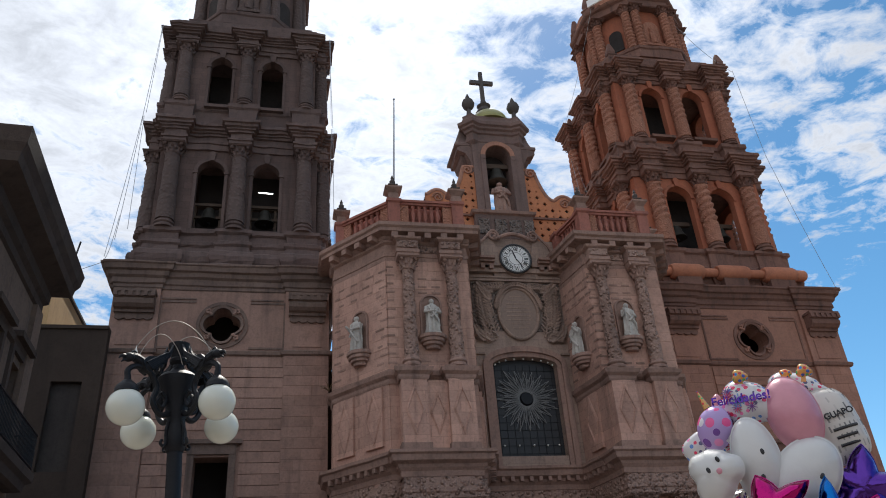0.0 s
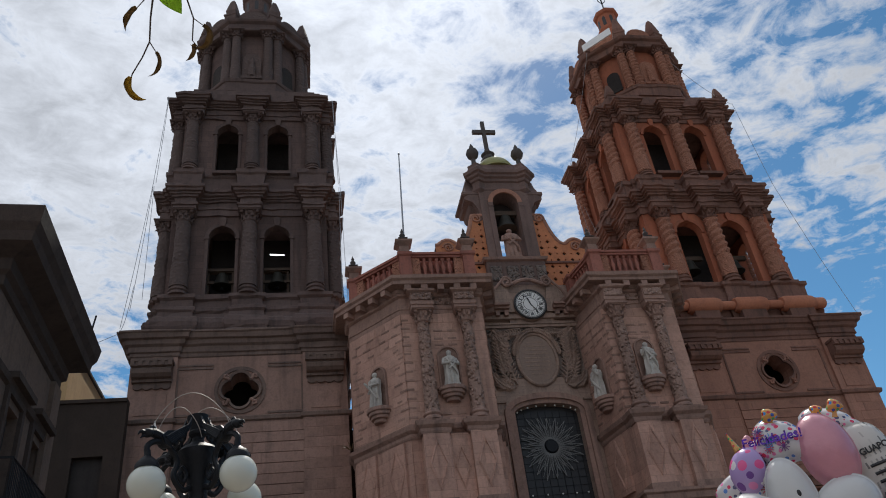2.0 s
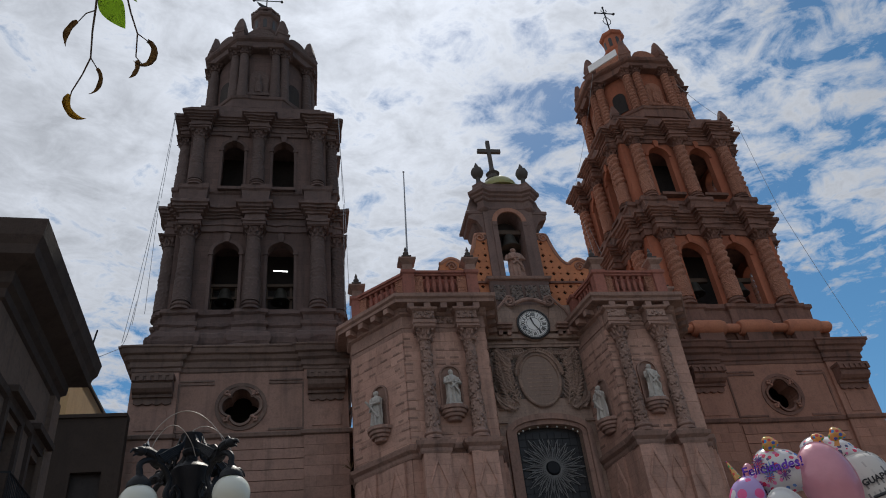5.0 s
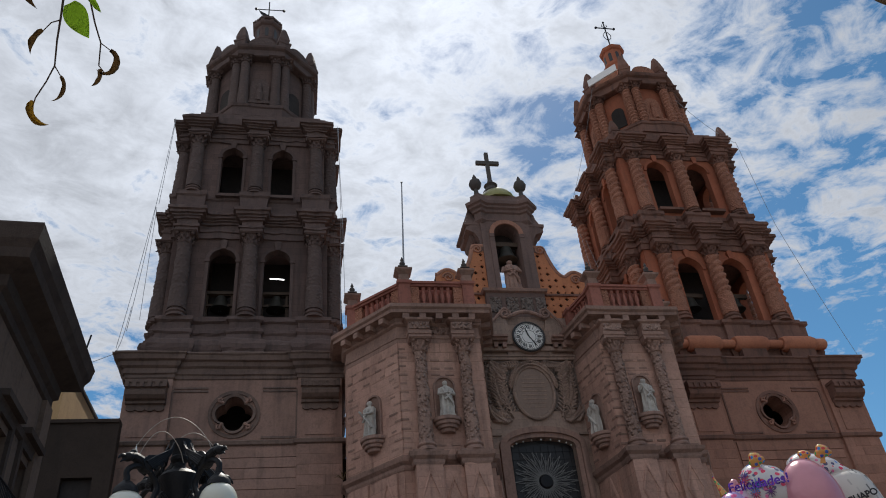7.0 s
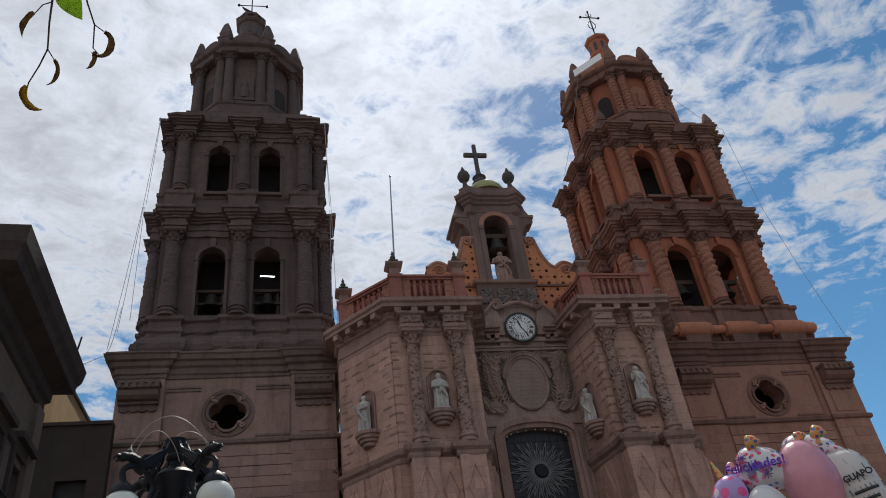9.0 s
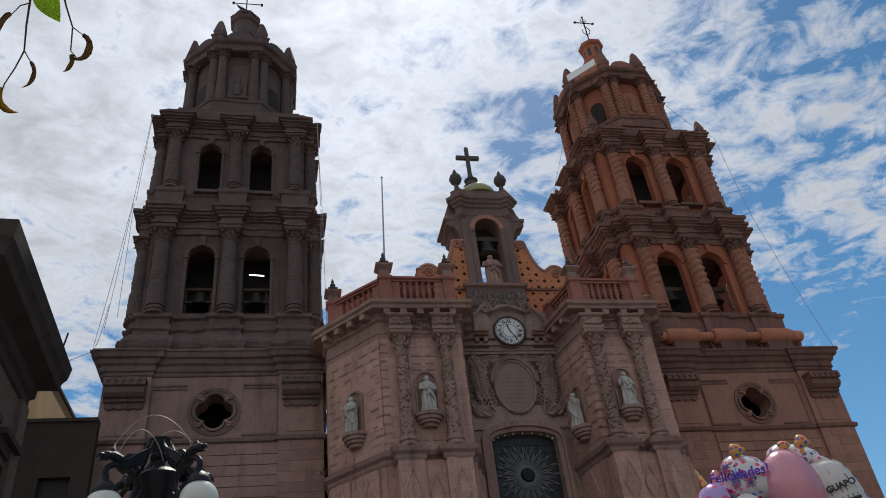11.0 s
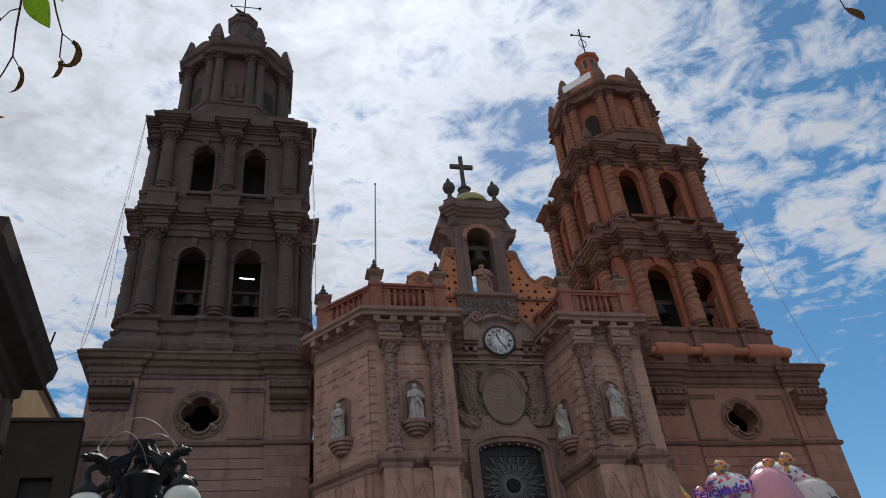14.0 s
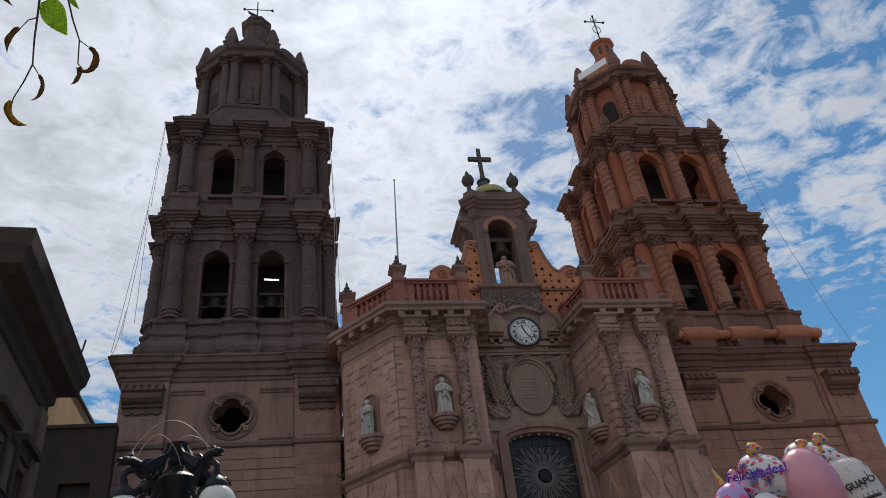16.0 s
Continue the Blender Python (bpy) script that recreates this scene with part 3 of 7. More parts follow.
    loft(bm, ressaut(cx, cy, 4.62, stops, .8, .2), [(.3, z0 - .05), (.3, z0 + .35), (.22, z0 + .45), (.3, z0 + .6), (.34, z0 + .85), (.28, z0 + 1.1), (.1, z0 + 1.25), (.06, z0 + 1.5), (.16, z0 + 1.62), (.16, z0 + 1.8), (0, z0 + 1.9), (0, zs1 - .3), (.14, zs1 - .2), (.14, zs1)])
    worn(bm, .07)
    part("belfry_plinth", bm, m_mould, tw)
    if look_["torus"]:
        for xa, xb, rr in ((-4.6, -3.8, .26), (-3.85, -1.85, .48), (-1.9, -.9, .26), (-.95, 1.07, .48), (1.0, 2.1, .26), (2.05, 4.15, .48), (4.1, 4.85, .34)):
            bm = bmesh.new()
            n_ = [cx + xa + (xb - xa) * k / 8 for k in range(9)]
            lathe_ = [bm.verts.new((x, cy - 5.3 + rr * (.82 if k in (0, 8) else 1) * math.cos(q * math.pi / 8), z0 + 1.1 + rr * (.82 if k in (0, 8) else 1) * math.sin(q * math.pi / 8))) for k, x in enumerate(n_) for q in range(16)]
            for k in range(8):
                for q in range(16):
                    bm.faces.new((lathe_[k * 16 + q], lathe_[k * 16 + (q + 1) % 16], lathe_[k * 16 + 16 + (q + 1) % 16], lathe_[k * 16 + 16 + q]))
            bm.faces.new(lathe_[:16][::-1])
            bm.faces.new(lathe_[-16:])
            part("roll_moulding", bm, M_ROLL, tw, "orange half-round stone roll", True)
            if rr > .4:
                bm = bmesh.new()
                box(bm, cx + xa + .25, cx + xb - .25, cy - 5.55, cy - 4.9, z0 + .02, z0 + .7)
                part("roll_block", bm, m_mould, tw)
    shaft1 = mesh_of("column_shaft", twisted_shaft(zt1 - zs1 - 1.2, .47, 9.0, .13) if twist else carved_shaft(zt1 - zs1 - 1.2, .45, .5), m_carve, True, 60)
    shaft2 = mesh_of("column_shaft", twisted_shaft(zt2 - zs2 - 1.0, .43, 9.0, .12) if twist else carved_shaft(zt2 - zs2 - 1.0, .41, .5), m_carve, True, 60)
    cap1, cap2 = mesh_of("capital", capital(.40, .72), m_mould), mesh_of("capital", capital(.36, .62), m_mould)
    foot1, foot2 = mesh_of("column_base", column_base(.40, .5), m_mould), mesh_of("column_base", column_base(.36, .42), m_mould)
    for zs, zt, ze, zk, h, hw, up, sh, cp, ft, fh, ch, arch in (
            (zs1, zt1, ze1, zk1, 4.28, 4.2, 4.66, shaft1, cap1, foot1, .5, .72, (.76, 2.22, zs1 + .1, 26.75 + d1_)),
            (zs2, zt2, ze2, zk2, 4.08, 4.0, 4.66, shaft2, cap2, foot2, .42, .62, (.86, 2.14, zs2 + (.6 if twist else .1), 34.65 + d2_))):
        sd = sides(cx, cy, h)
        xa, xb, sill, spring = arch
        if look_["torus"]:
            xa, xb = xa - .1, xb + .1
        TH = .5
        for k, m in enumerate(sd):
            bm = bmesh.new()
            e = h if k % 2 == 0 else h - TH
            panel(bm, m, -e, e, zs - .02, ze + .02, TH, [(-xb, -xa, sill, spring, (xb - xa) / 2), (xa, xb, sill, spring, (xb - xa) / 2)])
            weld(bm)
            part("belfry_wall", bm, m_wall, tw)
        # raised surrounds of the arches with a keystone, on the seen sides
        for k in (0, 3):
            for s in (-1, 1):
                xc, rr = s * (xa + xb) / 2, (xb - xa) / 2
                bm = bmesh.new()
                for i in range(12):
                    a0, a1 = math.pi * i / 12, math.pi * (i + 1) / 12
                    o = [(xc + rr * math.cos(a0), spring + rr * math.sin(a0)), (xc + (rr + .2) * math.cos(a0), spring + (rr + .2) * math.sin(a0)), (xc + (rr + .2) * math.cos(a1), spring + (rr + .2) * math.sin(a1)), (xc + rr * math.cos(a1), spring + rr * math.sin(a1))]
                    prism(bm, o, -.1, .02, sd[k])
                for q in (() if look_["torus"] else (-1, 1)):
                    xq = sorted((xc + q * rr, xc + q * (rr + .17)))
                    prism(bm, [(xq[0], sill), (xq[1], sill), (xq[1], spring - .12), (xq[0], spring - .12)], -.08, .02, sd[k])
                    prism(bm, [(xq[0] - .05, spring - .12), (xq[1] + .05, spring - .12), (xq[1] + .05, spring), (xq[0] - .05, spring)], -.13, .02, sd[k])
                prism(bm, [(xc - .13, spring + rr - .02), (xc + .13, spring + rr - .02), (xc + .2, spring + rr + .5), (xc, spring + rr + .62), (xc - .2, spring + rr + .5)], -.2, .02, sd[k])
                part("arch_surround", bm, m_wall if look_["torus"] else m_mould, tw)
                bm = bmesh.new()
                prism(bm, [(xc - rr - .1, sill - .22), (xc + rr + .1, sill - .22), (xc + rr + .1, sill - .02), (xc - rr - .1, sill - .02)], -.45, .3, sd[k])
                part("sill", bm, m_mould, tw)
        # columns on all four sides
        for k, m in enumerate(sd):
            for s in stops:
                at = m @ Vector((s, -.36, 0))
                piece("column_base", ft, tw, Matrix.Translation((at.x, at.y, zs)))
                piece("column_shaft", sh, tw, Matrix.Translation((at.x, at.y, zs + fh)) @ Matrix.Rotation(k * math.pi / 2, 4, 'Z'))
                piece("capital", cp, tw, Matrix.Translation((at.x, at.y, zt - ch)))
        # entablature with projections over the columns
        d = zk - ze
        plan = ressaut(cx, cy, h + .12, stops, .62, .66 if twist else .54)
        bm = bmesh.new()
        loft(bm, plan, [(-.3, zt - .03), (0, zt), (0, ze + .09 * d), (.08, ze + .10 * d), (.08, ze + .20 * d), (-.04, ze + .22 * d), (-.04, ze + .46 * d), (.09, ze + .47 * d), (.09, ze + .56 * d), (.20, ze + .58 * d), (.18, ze + .66 * d), (.32, ze + .68 * d), (.32, ze + .80 * d), (.44, ze + .82 * d), (.44, ze + .96 * d), (.36, zk), (-.2, zk + .12)])
        worn(bm, .07)
        part("entablature", bm, m_mould, tw)
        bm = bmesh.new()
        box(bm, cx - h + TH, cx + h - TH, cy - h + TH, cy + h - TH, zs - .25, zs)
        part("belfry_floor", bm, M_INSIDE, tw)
        # block added to shut off the far openings, belfry shade in its colour
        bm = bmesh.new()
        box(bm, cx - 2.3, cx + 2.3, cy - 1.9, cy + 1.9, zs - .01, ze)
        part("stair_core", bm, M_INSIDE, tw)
    # plinth of the upper belfry
    bm = bmesh.new()
    loft(bm, ressaut(cx, cy, 4.1, stops, .68, .5), [(.22, zk1 - .02), (.22, zk1 + .3), (.1, zk1 + .38), (.1, zs2 - .35), (.2, zs2 - .25), (.2, zs2)])
    worn(bm, .07)
    part("belfry_plinth", bm, m_mould, tw)
    # stepped roof slab and the eight-sided drum
    bm = bmesh.new()
    loft(bm, square(cx, cy, 4.4), [(0, zk2), (0, zk2 + .5), (-.3, zk2 + .55), (-.3, zk2 + 1.1), (-.6, zk2 + 1.15), (-.6, zk2 + 1.5)])
    worn(bm, .07)
    part("roof_steps", bm, m_mould, tw)
    zd0, zd1 = zk2 + 1.5, 45.3 + dz
    cx += look_["drift"]
    octa = [(cx + OR / math.cos(math.pi / 8) * math.cos(math.pi / 8 + i * math.pi / 4), cy + OR / math.cos(math.pi / 8) * math.sin(math.pi / 8 + i * math.pi / 4)) for i in range(8)]
    bm = bmesh.new()
    loft(bm, octa, [(-.3, zd0), (-.3, zd0 + 1.0), (-.42, zd0 + 1.1), (-.42, zd1)])
    part("drum", bm, m_wall, tw)
    bm = bmesh.new()
    loft(bm, octa, [(.22, zd0 - .02), (.22, zd0 + .7), (.3, zd0 + .76), (.34, zd0 + .96), (-.2, zd0 + 1.0)])
    worn(bm, .07)
    part("drum_plinth", bm, m_mould, tw)
    for i in range(8):
        a = i * math.pi / 4
        m = Matrix.Translation((cx, cy, 0)) @ Matrix.Rotation(a + math.pi / 2, 4, 'Z') @ Matrix.Translation((0, -(OR - .4), 0))
        bm = bmesh.new()
        zc0 = zd0 + 1.75
        if i % 2 == 1:
            # arched panel on the solid wall, coloured dark for an opening's shade
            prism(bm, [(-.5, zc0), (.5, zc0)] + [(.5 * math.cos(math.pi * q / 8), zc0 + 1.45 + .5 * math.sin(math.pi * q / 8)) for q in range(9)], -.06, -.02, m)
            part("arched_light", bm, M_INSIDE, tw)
        else:
            prism(bm, [(-.62, zc0), (.62, zc0)] + [(.62 * math.cos(math.pi * q / 8), zc0 + 1.6 + .62 * math.sin(math.pi * q / 8)) for q in range(9)], -.14, .0, m)
            prism(bm, [(-.85, zc0 - .25), (.85, zc0 - .25), (.85, zc0), (-.85, zc0)], -.3, .0, m)
            lathe_at = m @ Vector((0, -.12, 0))
            lathe(bm, [(.28, zc0), (.3, zc0 + .7), (.2, zc0 + 1.1), (.24, zc0 + 1.35), (.1, zc0 + 1.8)], lathe_at.x, lathe_at.y, 10)
            part("niche", bm, m_carve, tw)
    shaft3 = mesh_of("drum_column", twisted_shaft(zd1 - zd0 - 1.5, .34, 11.0, .15, 1) if twist else carved_shaft(zd1 - zd0 - 1.5, .34, .3), m_carve, True, 60)
    cap3 = mesh_of("capital", capital(.34, .5), m_mould)
    rim_ = .1 if twist else -.04
    for i in range(8):
        a = math.pi / 8 + i * math.pi / 4
        for s in (-.09, .09):
            x, y = cx + (OR + rim_) * math.cos(a + s), cy + (OR + rim_) * math.sin(a + s)
            piece("drum_column", shaft3, tw, Matrix.Translation((x, y, zd0 + .95)))
            piece("capital", cap3, tw, Matrix.Translation((x, y, zd1 - .55)))
    bm = bmesh.new()
    loft(bm, octa, [(.1, zd1 - .04), (.18, zd1), (.18, zd1 + .3), (.12, zd1 + .34), (.12, zd1 + .6), (.3, zd1 + .72), (.36, zd1 + .86), (.36, zd1 + 1.0), (-.2, zd1 + 1.1), (-.3, zd1 + 1.7), (-.8, zd1 + 1.8)])
    worn(bm, .07)
    part("drum_cornice", bm, m_mould, tw)
    pin = pyramid_finial(2.35, .42, m_mould)
    for i in range(8):
        a = math.pi / 8 + i * math.pi / 4
        piece("pinnacle", pin, tw, Matrix.Translation((cx + (OR + .05) * math.cos(a), cy + (OR + .05) * math.sin(a), zd1 + .95)) @ Matrix.Rotation(a, 4, 'Z'))
    if twist:
        corner = pyramid_finial(1.5, .3, m_mould)
        for sx in (-1, 1):
            for sy in (-1, 1):
                piece("pinnacle", corner, tw, Matrix.Translation((cx + sx * 4.15, cy + sy * 4.15, zk2 + .5)))
    # arched crests between the pinnacles
    bm = bmesh.new()
    crest = [(-.95, 0), (.95, 0)] + [(.95 * math.cos(math.pi * q / 8), .25 + .75 * math.sin(math.pi * q / 8)) for q in range(9)]
    prism(bm, crest, -.2, .2)
    crest_me = mesh_of("crest", bm, m_carve)
    for i in range(8):
        a = i * math.pi / 4
        piece("crest", crest_me, tw, Matrix.Translation((cx + (OR - .15) * math.cos(a), cy + (OR - .15) * math.sin(a), zd1 + 1.05)) @ Matrix.Rotation(a + math.pi / 2, 4, 'Z'))
    # dome, lantern
    zl = 50.3 + dz + lz
    dx = cx
    cx += look_["lean"]
    bm = bmesh.new()
    top_ = zd1 + 1.7 + 2.0
    prof = [(2.75 * math.cos(t * math.pi / 2 * .8), zd1 + 1.7 + 2.0 * math.sin(t * math.pi / 2 * .8) / math.sin(math.pi / 2 * .8)) for t in (i / 10 for i in range(11))]
    lathe(bm, prof, dx, cy, 16)
    part("dome", bm, m_wall, tw, smooth=True)
    LR = look_["lant"]
    lt = [(cx + LR * math.cos(math.pi / 8 + i * math.pi / 4), cy + LR * math.sin(math.pi / 8 + i * math.pi / 4)) for i in range(8)]
    bm = bmesh.new()
    loft(bm, lt, [(.2, top_ - .3), (.1, zl - .4), (.2, zl - .2), (.2, zl), (0, zl + .05), (0, zl + 1.5), (.14, zl + 1.6), (.2, zl + 1.75), (.2, zl + 1.9), (-.1, zl + 2.0)] + ([(-.3, zl + 2.3), (-.65, zl + 2.7)] if twist else [(-.12, zl + 2.35), (.02, zl + 2.4), (.02, zl + 2.6), (-.3, zl + 2.65)]))
    part("lantern", bm, m_wall, tw)
    if not twist:
        merlon = pyramid_finial(.62, .17, m_mould)
        for px, py in lt:
            piece("pinnacle", merlon, tw, Matrix.Translation((px, py, zl + 1.95)))
    for i in range(8):
        a = i * math.pi / 4
        m = Matrix.Translation((cx, cy, 0)) @ Matrix.Rotation(a + math.pi / 2, 4, 'Z') @ Matrix.Translation((0, -LR * .93, 0))
        bm = bmesh.new()
        prism(bm, [(-.14, zl + .25), (.14, zl + .25), (.14, zl + 1.1), (0, zl + 1.28), (-.14, zl + 1.1)], -.02, .0, m)
        part("lantern_light", bm, M_INK, tw)
    return tw, zl


M_ROLL = stone("orange_roll", (0.44, 0.17, 0.10), (0.50, 0.21, 0.125), (0.2, 0.095, 0.07), streak=0.4)
GREY = dict(wall=M_GREY, mould=M_GREY_M, carve=M_GREY_C, bwall=M_BASE, bmould=M_BASE_M, twist=False, torus=False, drift=-.28, drum=3.6, lean=0.0, lant=.98)
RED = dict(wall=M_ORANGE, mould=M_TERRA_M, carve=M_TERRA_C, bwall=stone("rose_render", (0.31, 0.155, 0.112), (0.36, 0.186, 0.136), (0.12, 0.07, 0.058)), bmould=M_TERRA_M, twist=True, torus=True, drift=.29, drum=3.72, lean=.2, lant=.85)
LX, RX, TY = -12.82, 15.36, 40.75
tower_dark, zl_l = bell_tower(LX, TY, (0.0, 0.0, -.75, .4), (-12.98, 35.55, 5.13, 20.25), GREY, "dark grey-brown stone bell tower with carved columns, paler rose base")
tower_red, zl_r = bell_tower(RX, TY, (0.1, 0.5, -1.0, 1.1), (15.6, 35.4, 5.4, 19.95), RED, "orange-red bell tower with twisted stone columns")
for tx, dz in ((LX, 0.0), (RX, 0.35)):
    for s in (-1, 1):
        bell_thing(tx + s * 1.5, TY - 3.2, 24.2 + dz, .55, "old bronze bell hung in an arch of the tower")


# ---- weather vane and cross on the towers ----
bm = bmesh.new()
zt = zl_l + 2.6
tube(bm, [(LX - .28, TY, zt), (LX - .28, TY, zt + 2.9)], .05)
vane = thing("weather_vane", LX - .28, TY, zt, "dark iron weather vane with arrow and flag on the lantern", "vane")
part("pole", bm, M_IRON, vane)
bm = bmesh.new()
tube(bm, [(LX - 1.3, TY, zt + 1.9), (LX + .9, TY, zt + 1.95)], .04)
for sx in (-1.3, .9):
    ball(bm, (LX + sx, TY, zt + 1.92), .12, 8, 6)
part("cross_arm", bm, M_IRON, vane)
bm = bmesh.new()
prism(bm, [(LX - 1.1, zt + 1.8), (LX - .9, zt + 1.35), (LX - .28, zt + .75), (LX + .7, zt - .1), (LX - .1, zt + 1.1)], TY - .02, TY + .02)
part("flag", bm, M_IRON, vane)
zt, IX = zl_r + 2.6, RX + .59
cr = thing("iron_cross", IX, TY, zt, "thin wrought iron cross with scrollwork on the lantern", "cross")
bm = bmesh.new()
tube(bm, [(IX, TY, zt), (IX, TY, zt + 3.4)], .06)
part("upright", bm, M_IRON, cr)
bm = bmesh.new()
tube(bm, [(IX - .85, TY, zt + 2.6), (IX + .85, TY, zt + 2.6)], .055)
for s in (-1, 1):
    ball(bm, (IX + s * .85, TY, zt + 2.6), .12, 8, 6)
    tube(bm, [(IX + s * .02, TY, zt + 1.0), (IX + s * .3, TY, zt + 1.3), (IX + s * .35, TY, zt + 1.7), (IX + s * .1, TY, zt + 2.1)], .035)
    tube(bm, [(IX + s * .02, TY, zt + 2.7), (IX + s * .25, TY, zt + 2.85), (IX + s * .2, TY, zt + 3.1)], .03)
ball(bm, (IX, TY, zt + 3.4), .1, 8, 6)
part("cross_arm", bm, M_IRON, cr)

# ---- the folded portal between the towers ----
AX = 1.25
FY, BY = 30.5, 33.0
LEFT_WING = [(-7.77, 34.1), (-7.77, 33.2), (-5.62, FY), (-1.78, FY), (-1.1, BY)]
RIGHT_WING = [(3.6, BY), (4.04, FY), (7.74, FY), (9.22, 33.2), (9.22, 34.1)]
WC = {-1: -3.67, 1: 5.62}  # middle of each wing's pair of columns


PLAN = LEFT_WING + RIGHT_WING
portal = thing("church_portal", AX, FY, 0, "rose stone church front folded like a screen, with carved columns", "church front")


def loft_part(name, profile, material, parent=None, label="", plan=None):
    bm = bmesh.new()
    loft(bm, plan or PLAN, profile)
    worn(bm, .03)
    return part(name, bm, material, parent or portal, label)


Z1, ZL, ZC, ZE, ZB = 9.45, 12.95, 13.1, 18.35, 20.05
# the body of the front, left open where the great window stands
WIN = (-1.58, 1.58)
for i, a in enumerate(PLAN[:-1]):
    a, b = Vector(a), Vector(PLAN[i + 1])
    d = b - a
    ln = d.length
    m = Matrix.Translation((a.x, a.y, 0)) @ Matrix.Rotation(math.atan2(d.y, d.x), 4, 'Z')
    bm = bmesh.new()
    if i == 4:
        mid = ln / 2
        panel(bm, m, 0, ln, 0, 21.2, .7, [(mid + WIN[0], mid + WIN[1], 10.0, 14.3, 0.42)])
        weld(bm)
        part("bay_wall", bm, M_BAY, portal, "grey carved wall of the middle bay")
    else:
        panel(bm, m, 0.02, ln - .02, 0, ZE, .5, [])
        part("front_wall", bm, M_PINK, portal)
for s in (-1, 1):
    bm = bmesh.new()
    xa, xb = sorted((AX + s * 3.1, AX + s * 7.6))
    box(bm, xa, xb, 34.12, 38.0, 0, ZB - .3)
    part("core_wall", bm, M_PINK_M, portal)

def diamond(bm, m, xm, zm, hw, hh, rim=.17):
    """A raised diamond: sloping rim and a flat, slightly sunk field."""
    rings = []
    for k, y in ((1.0, .01), (1.0, -.035), (1 - rim, -.075), (1 - rim * 1.5, -.02)):
        rings.append([bm.verts.new(m @ Vector((xm + dx * hw * k, y, zm + dz_ * hh * k))) for dx, dz_ in ((-1, 0), (0, -1), (1, 0), (0, 1))])
    for r0, r1 in zip(rings, rings[1:]):
        for i in range(4):
            bm.faces.new((r0[i], r0[(i + 1) % 4], r1[(i + 1) % 4], r1[i]))
    bm.faces.new(rings[-1])


# columns, pedestals and capitals of the upper storey
sh_p = mesh_of("column_shaft", carved_shaft(ZE - ZC - 1.08, .29), M_PINK_C, True, 60)
ft_p, cp_p = mesh_of("column_base", column_base(.31, .42), M_PINK_M), mesh_of("capital", capital(.30, .62), M_PINK_M)
COLS = [WC[s] + q * 1.0 for s in (-1, 1) for q in (-1, 1)]
for x in COLS:
    y = FY - .28
    piece("column_base", ft_p, portal, Matrix.Translation((x, y, ZC)))
    piece("column_shaft", sh_p, portal, Matrix.Translation((x, y, ZC + .42)))
    piece("capital", cp_p, portal, Matrix.Translation((x, y, ZE - .66)))
    # pedestal with a sunk lozenge
    bm = bmesh.new()
    box(bm, x - .55, x + .55, FY - .62, FY + .05, Z1 + .35, ZL - .42)
    part("pedestal", bm, M_PINK, portal)
    bm = bmesh.new()
    zc_ = (Z1 + ZL) / 2 - .02
    diamond(bm, Matrix.Translation((0, FY - .62, 0)), x, zc_, .40, 1.1)
    part("lozenge", bm, M_PINK, portal)
    bm = bmesh.new()
    box(bm, x - .62, x + .62, FY - .70, FY + .05, Z1 + .02, Z1 + .35)
    part("pedestal_foot", bm, M_PINK_M, portal)

# lozenges on the canted sides of the pedestal storey
def face_pose(i):
    a, b = Vector(PLAN[i]), Vector(PLAN[i + 1])
    d = b - a
    return Matrix.Translation((a.x, a.y, 0)) @ Matrix.Rotation(math.atan2(d.y, d.x), 4, 'Z'), d.length


FACES = {"outer_left": 1, "front_left": 2, "inner_left": 3, "bay": 4, "inner_right": 5, "front_right": 6, "outer_right": 7}
for key in ("outer_left", "outer_right", "inner_left", "inner_right"):
    m, ln = face_pose(FACES[key])
    zc_ = (Z1 + ZL) / 2
    n = 2 if "outer" in key else 1
    for i in range(n):
        xm = ln * (i + .5) / n
        bm = bmesh.new()
        prism(bm, [(xm - .5, zc_ - 1.3), (xm + .5, zc_ - 1.3), (xm + .5, zc_ + 1.2), (xm - .5, zc_ + 1.2)], -.12, .02, m)
        diamond(bm, m @ Matrix.Translation((0, -.12, 0)), xm, zc_ - .05, .44, 1.15)
        part("lozenge_panel", bm, M_PINK, portal)
for key in ("front_left", "front_right"):
    m, ln = face_pose(FACES[key])
    ln = 2 * (WC[-1 if key == "front_left" else 1] - PLAN[FACES[key]][0])
    zc_ = (Z1 + ZL) / 2
    bm = bmesh.new()
    prism(bm, [(ln / 2 - .46, Z1 + .03), (ln / 2 + .46, Z1 + .03), (ln / 2 + .46, ZL - .45), (ln / 2 - .46, ZL - .45)], -.36, .02, m)
    part("panel_block", bm, M_PINK, portal)
    bm = bmesh.new()
    diamond(bm, m @ Matrix.Translation((0, -.36, 0)), ln / 2, zc_ - .1, .34, .95)
    part("lozenge", bm, M_PINK, portal)

# plans with projections under and over the columns
def broken_plan(half, out):
    pts = []
    base_ = PLAN
    for i, p in enumerate(base_):
        pts.append(p)
        for key in ("front_left", "front_right"):
            if i == FACES[key]:
                x = WC[-1 if key == "front_left" else 1]
                pts += [(x - 1 - half, FY), (x - 1 - half, FY - out), (x + 1 + half, FY - out), (x + 1 + half, FY)]
    return pts


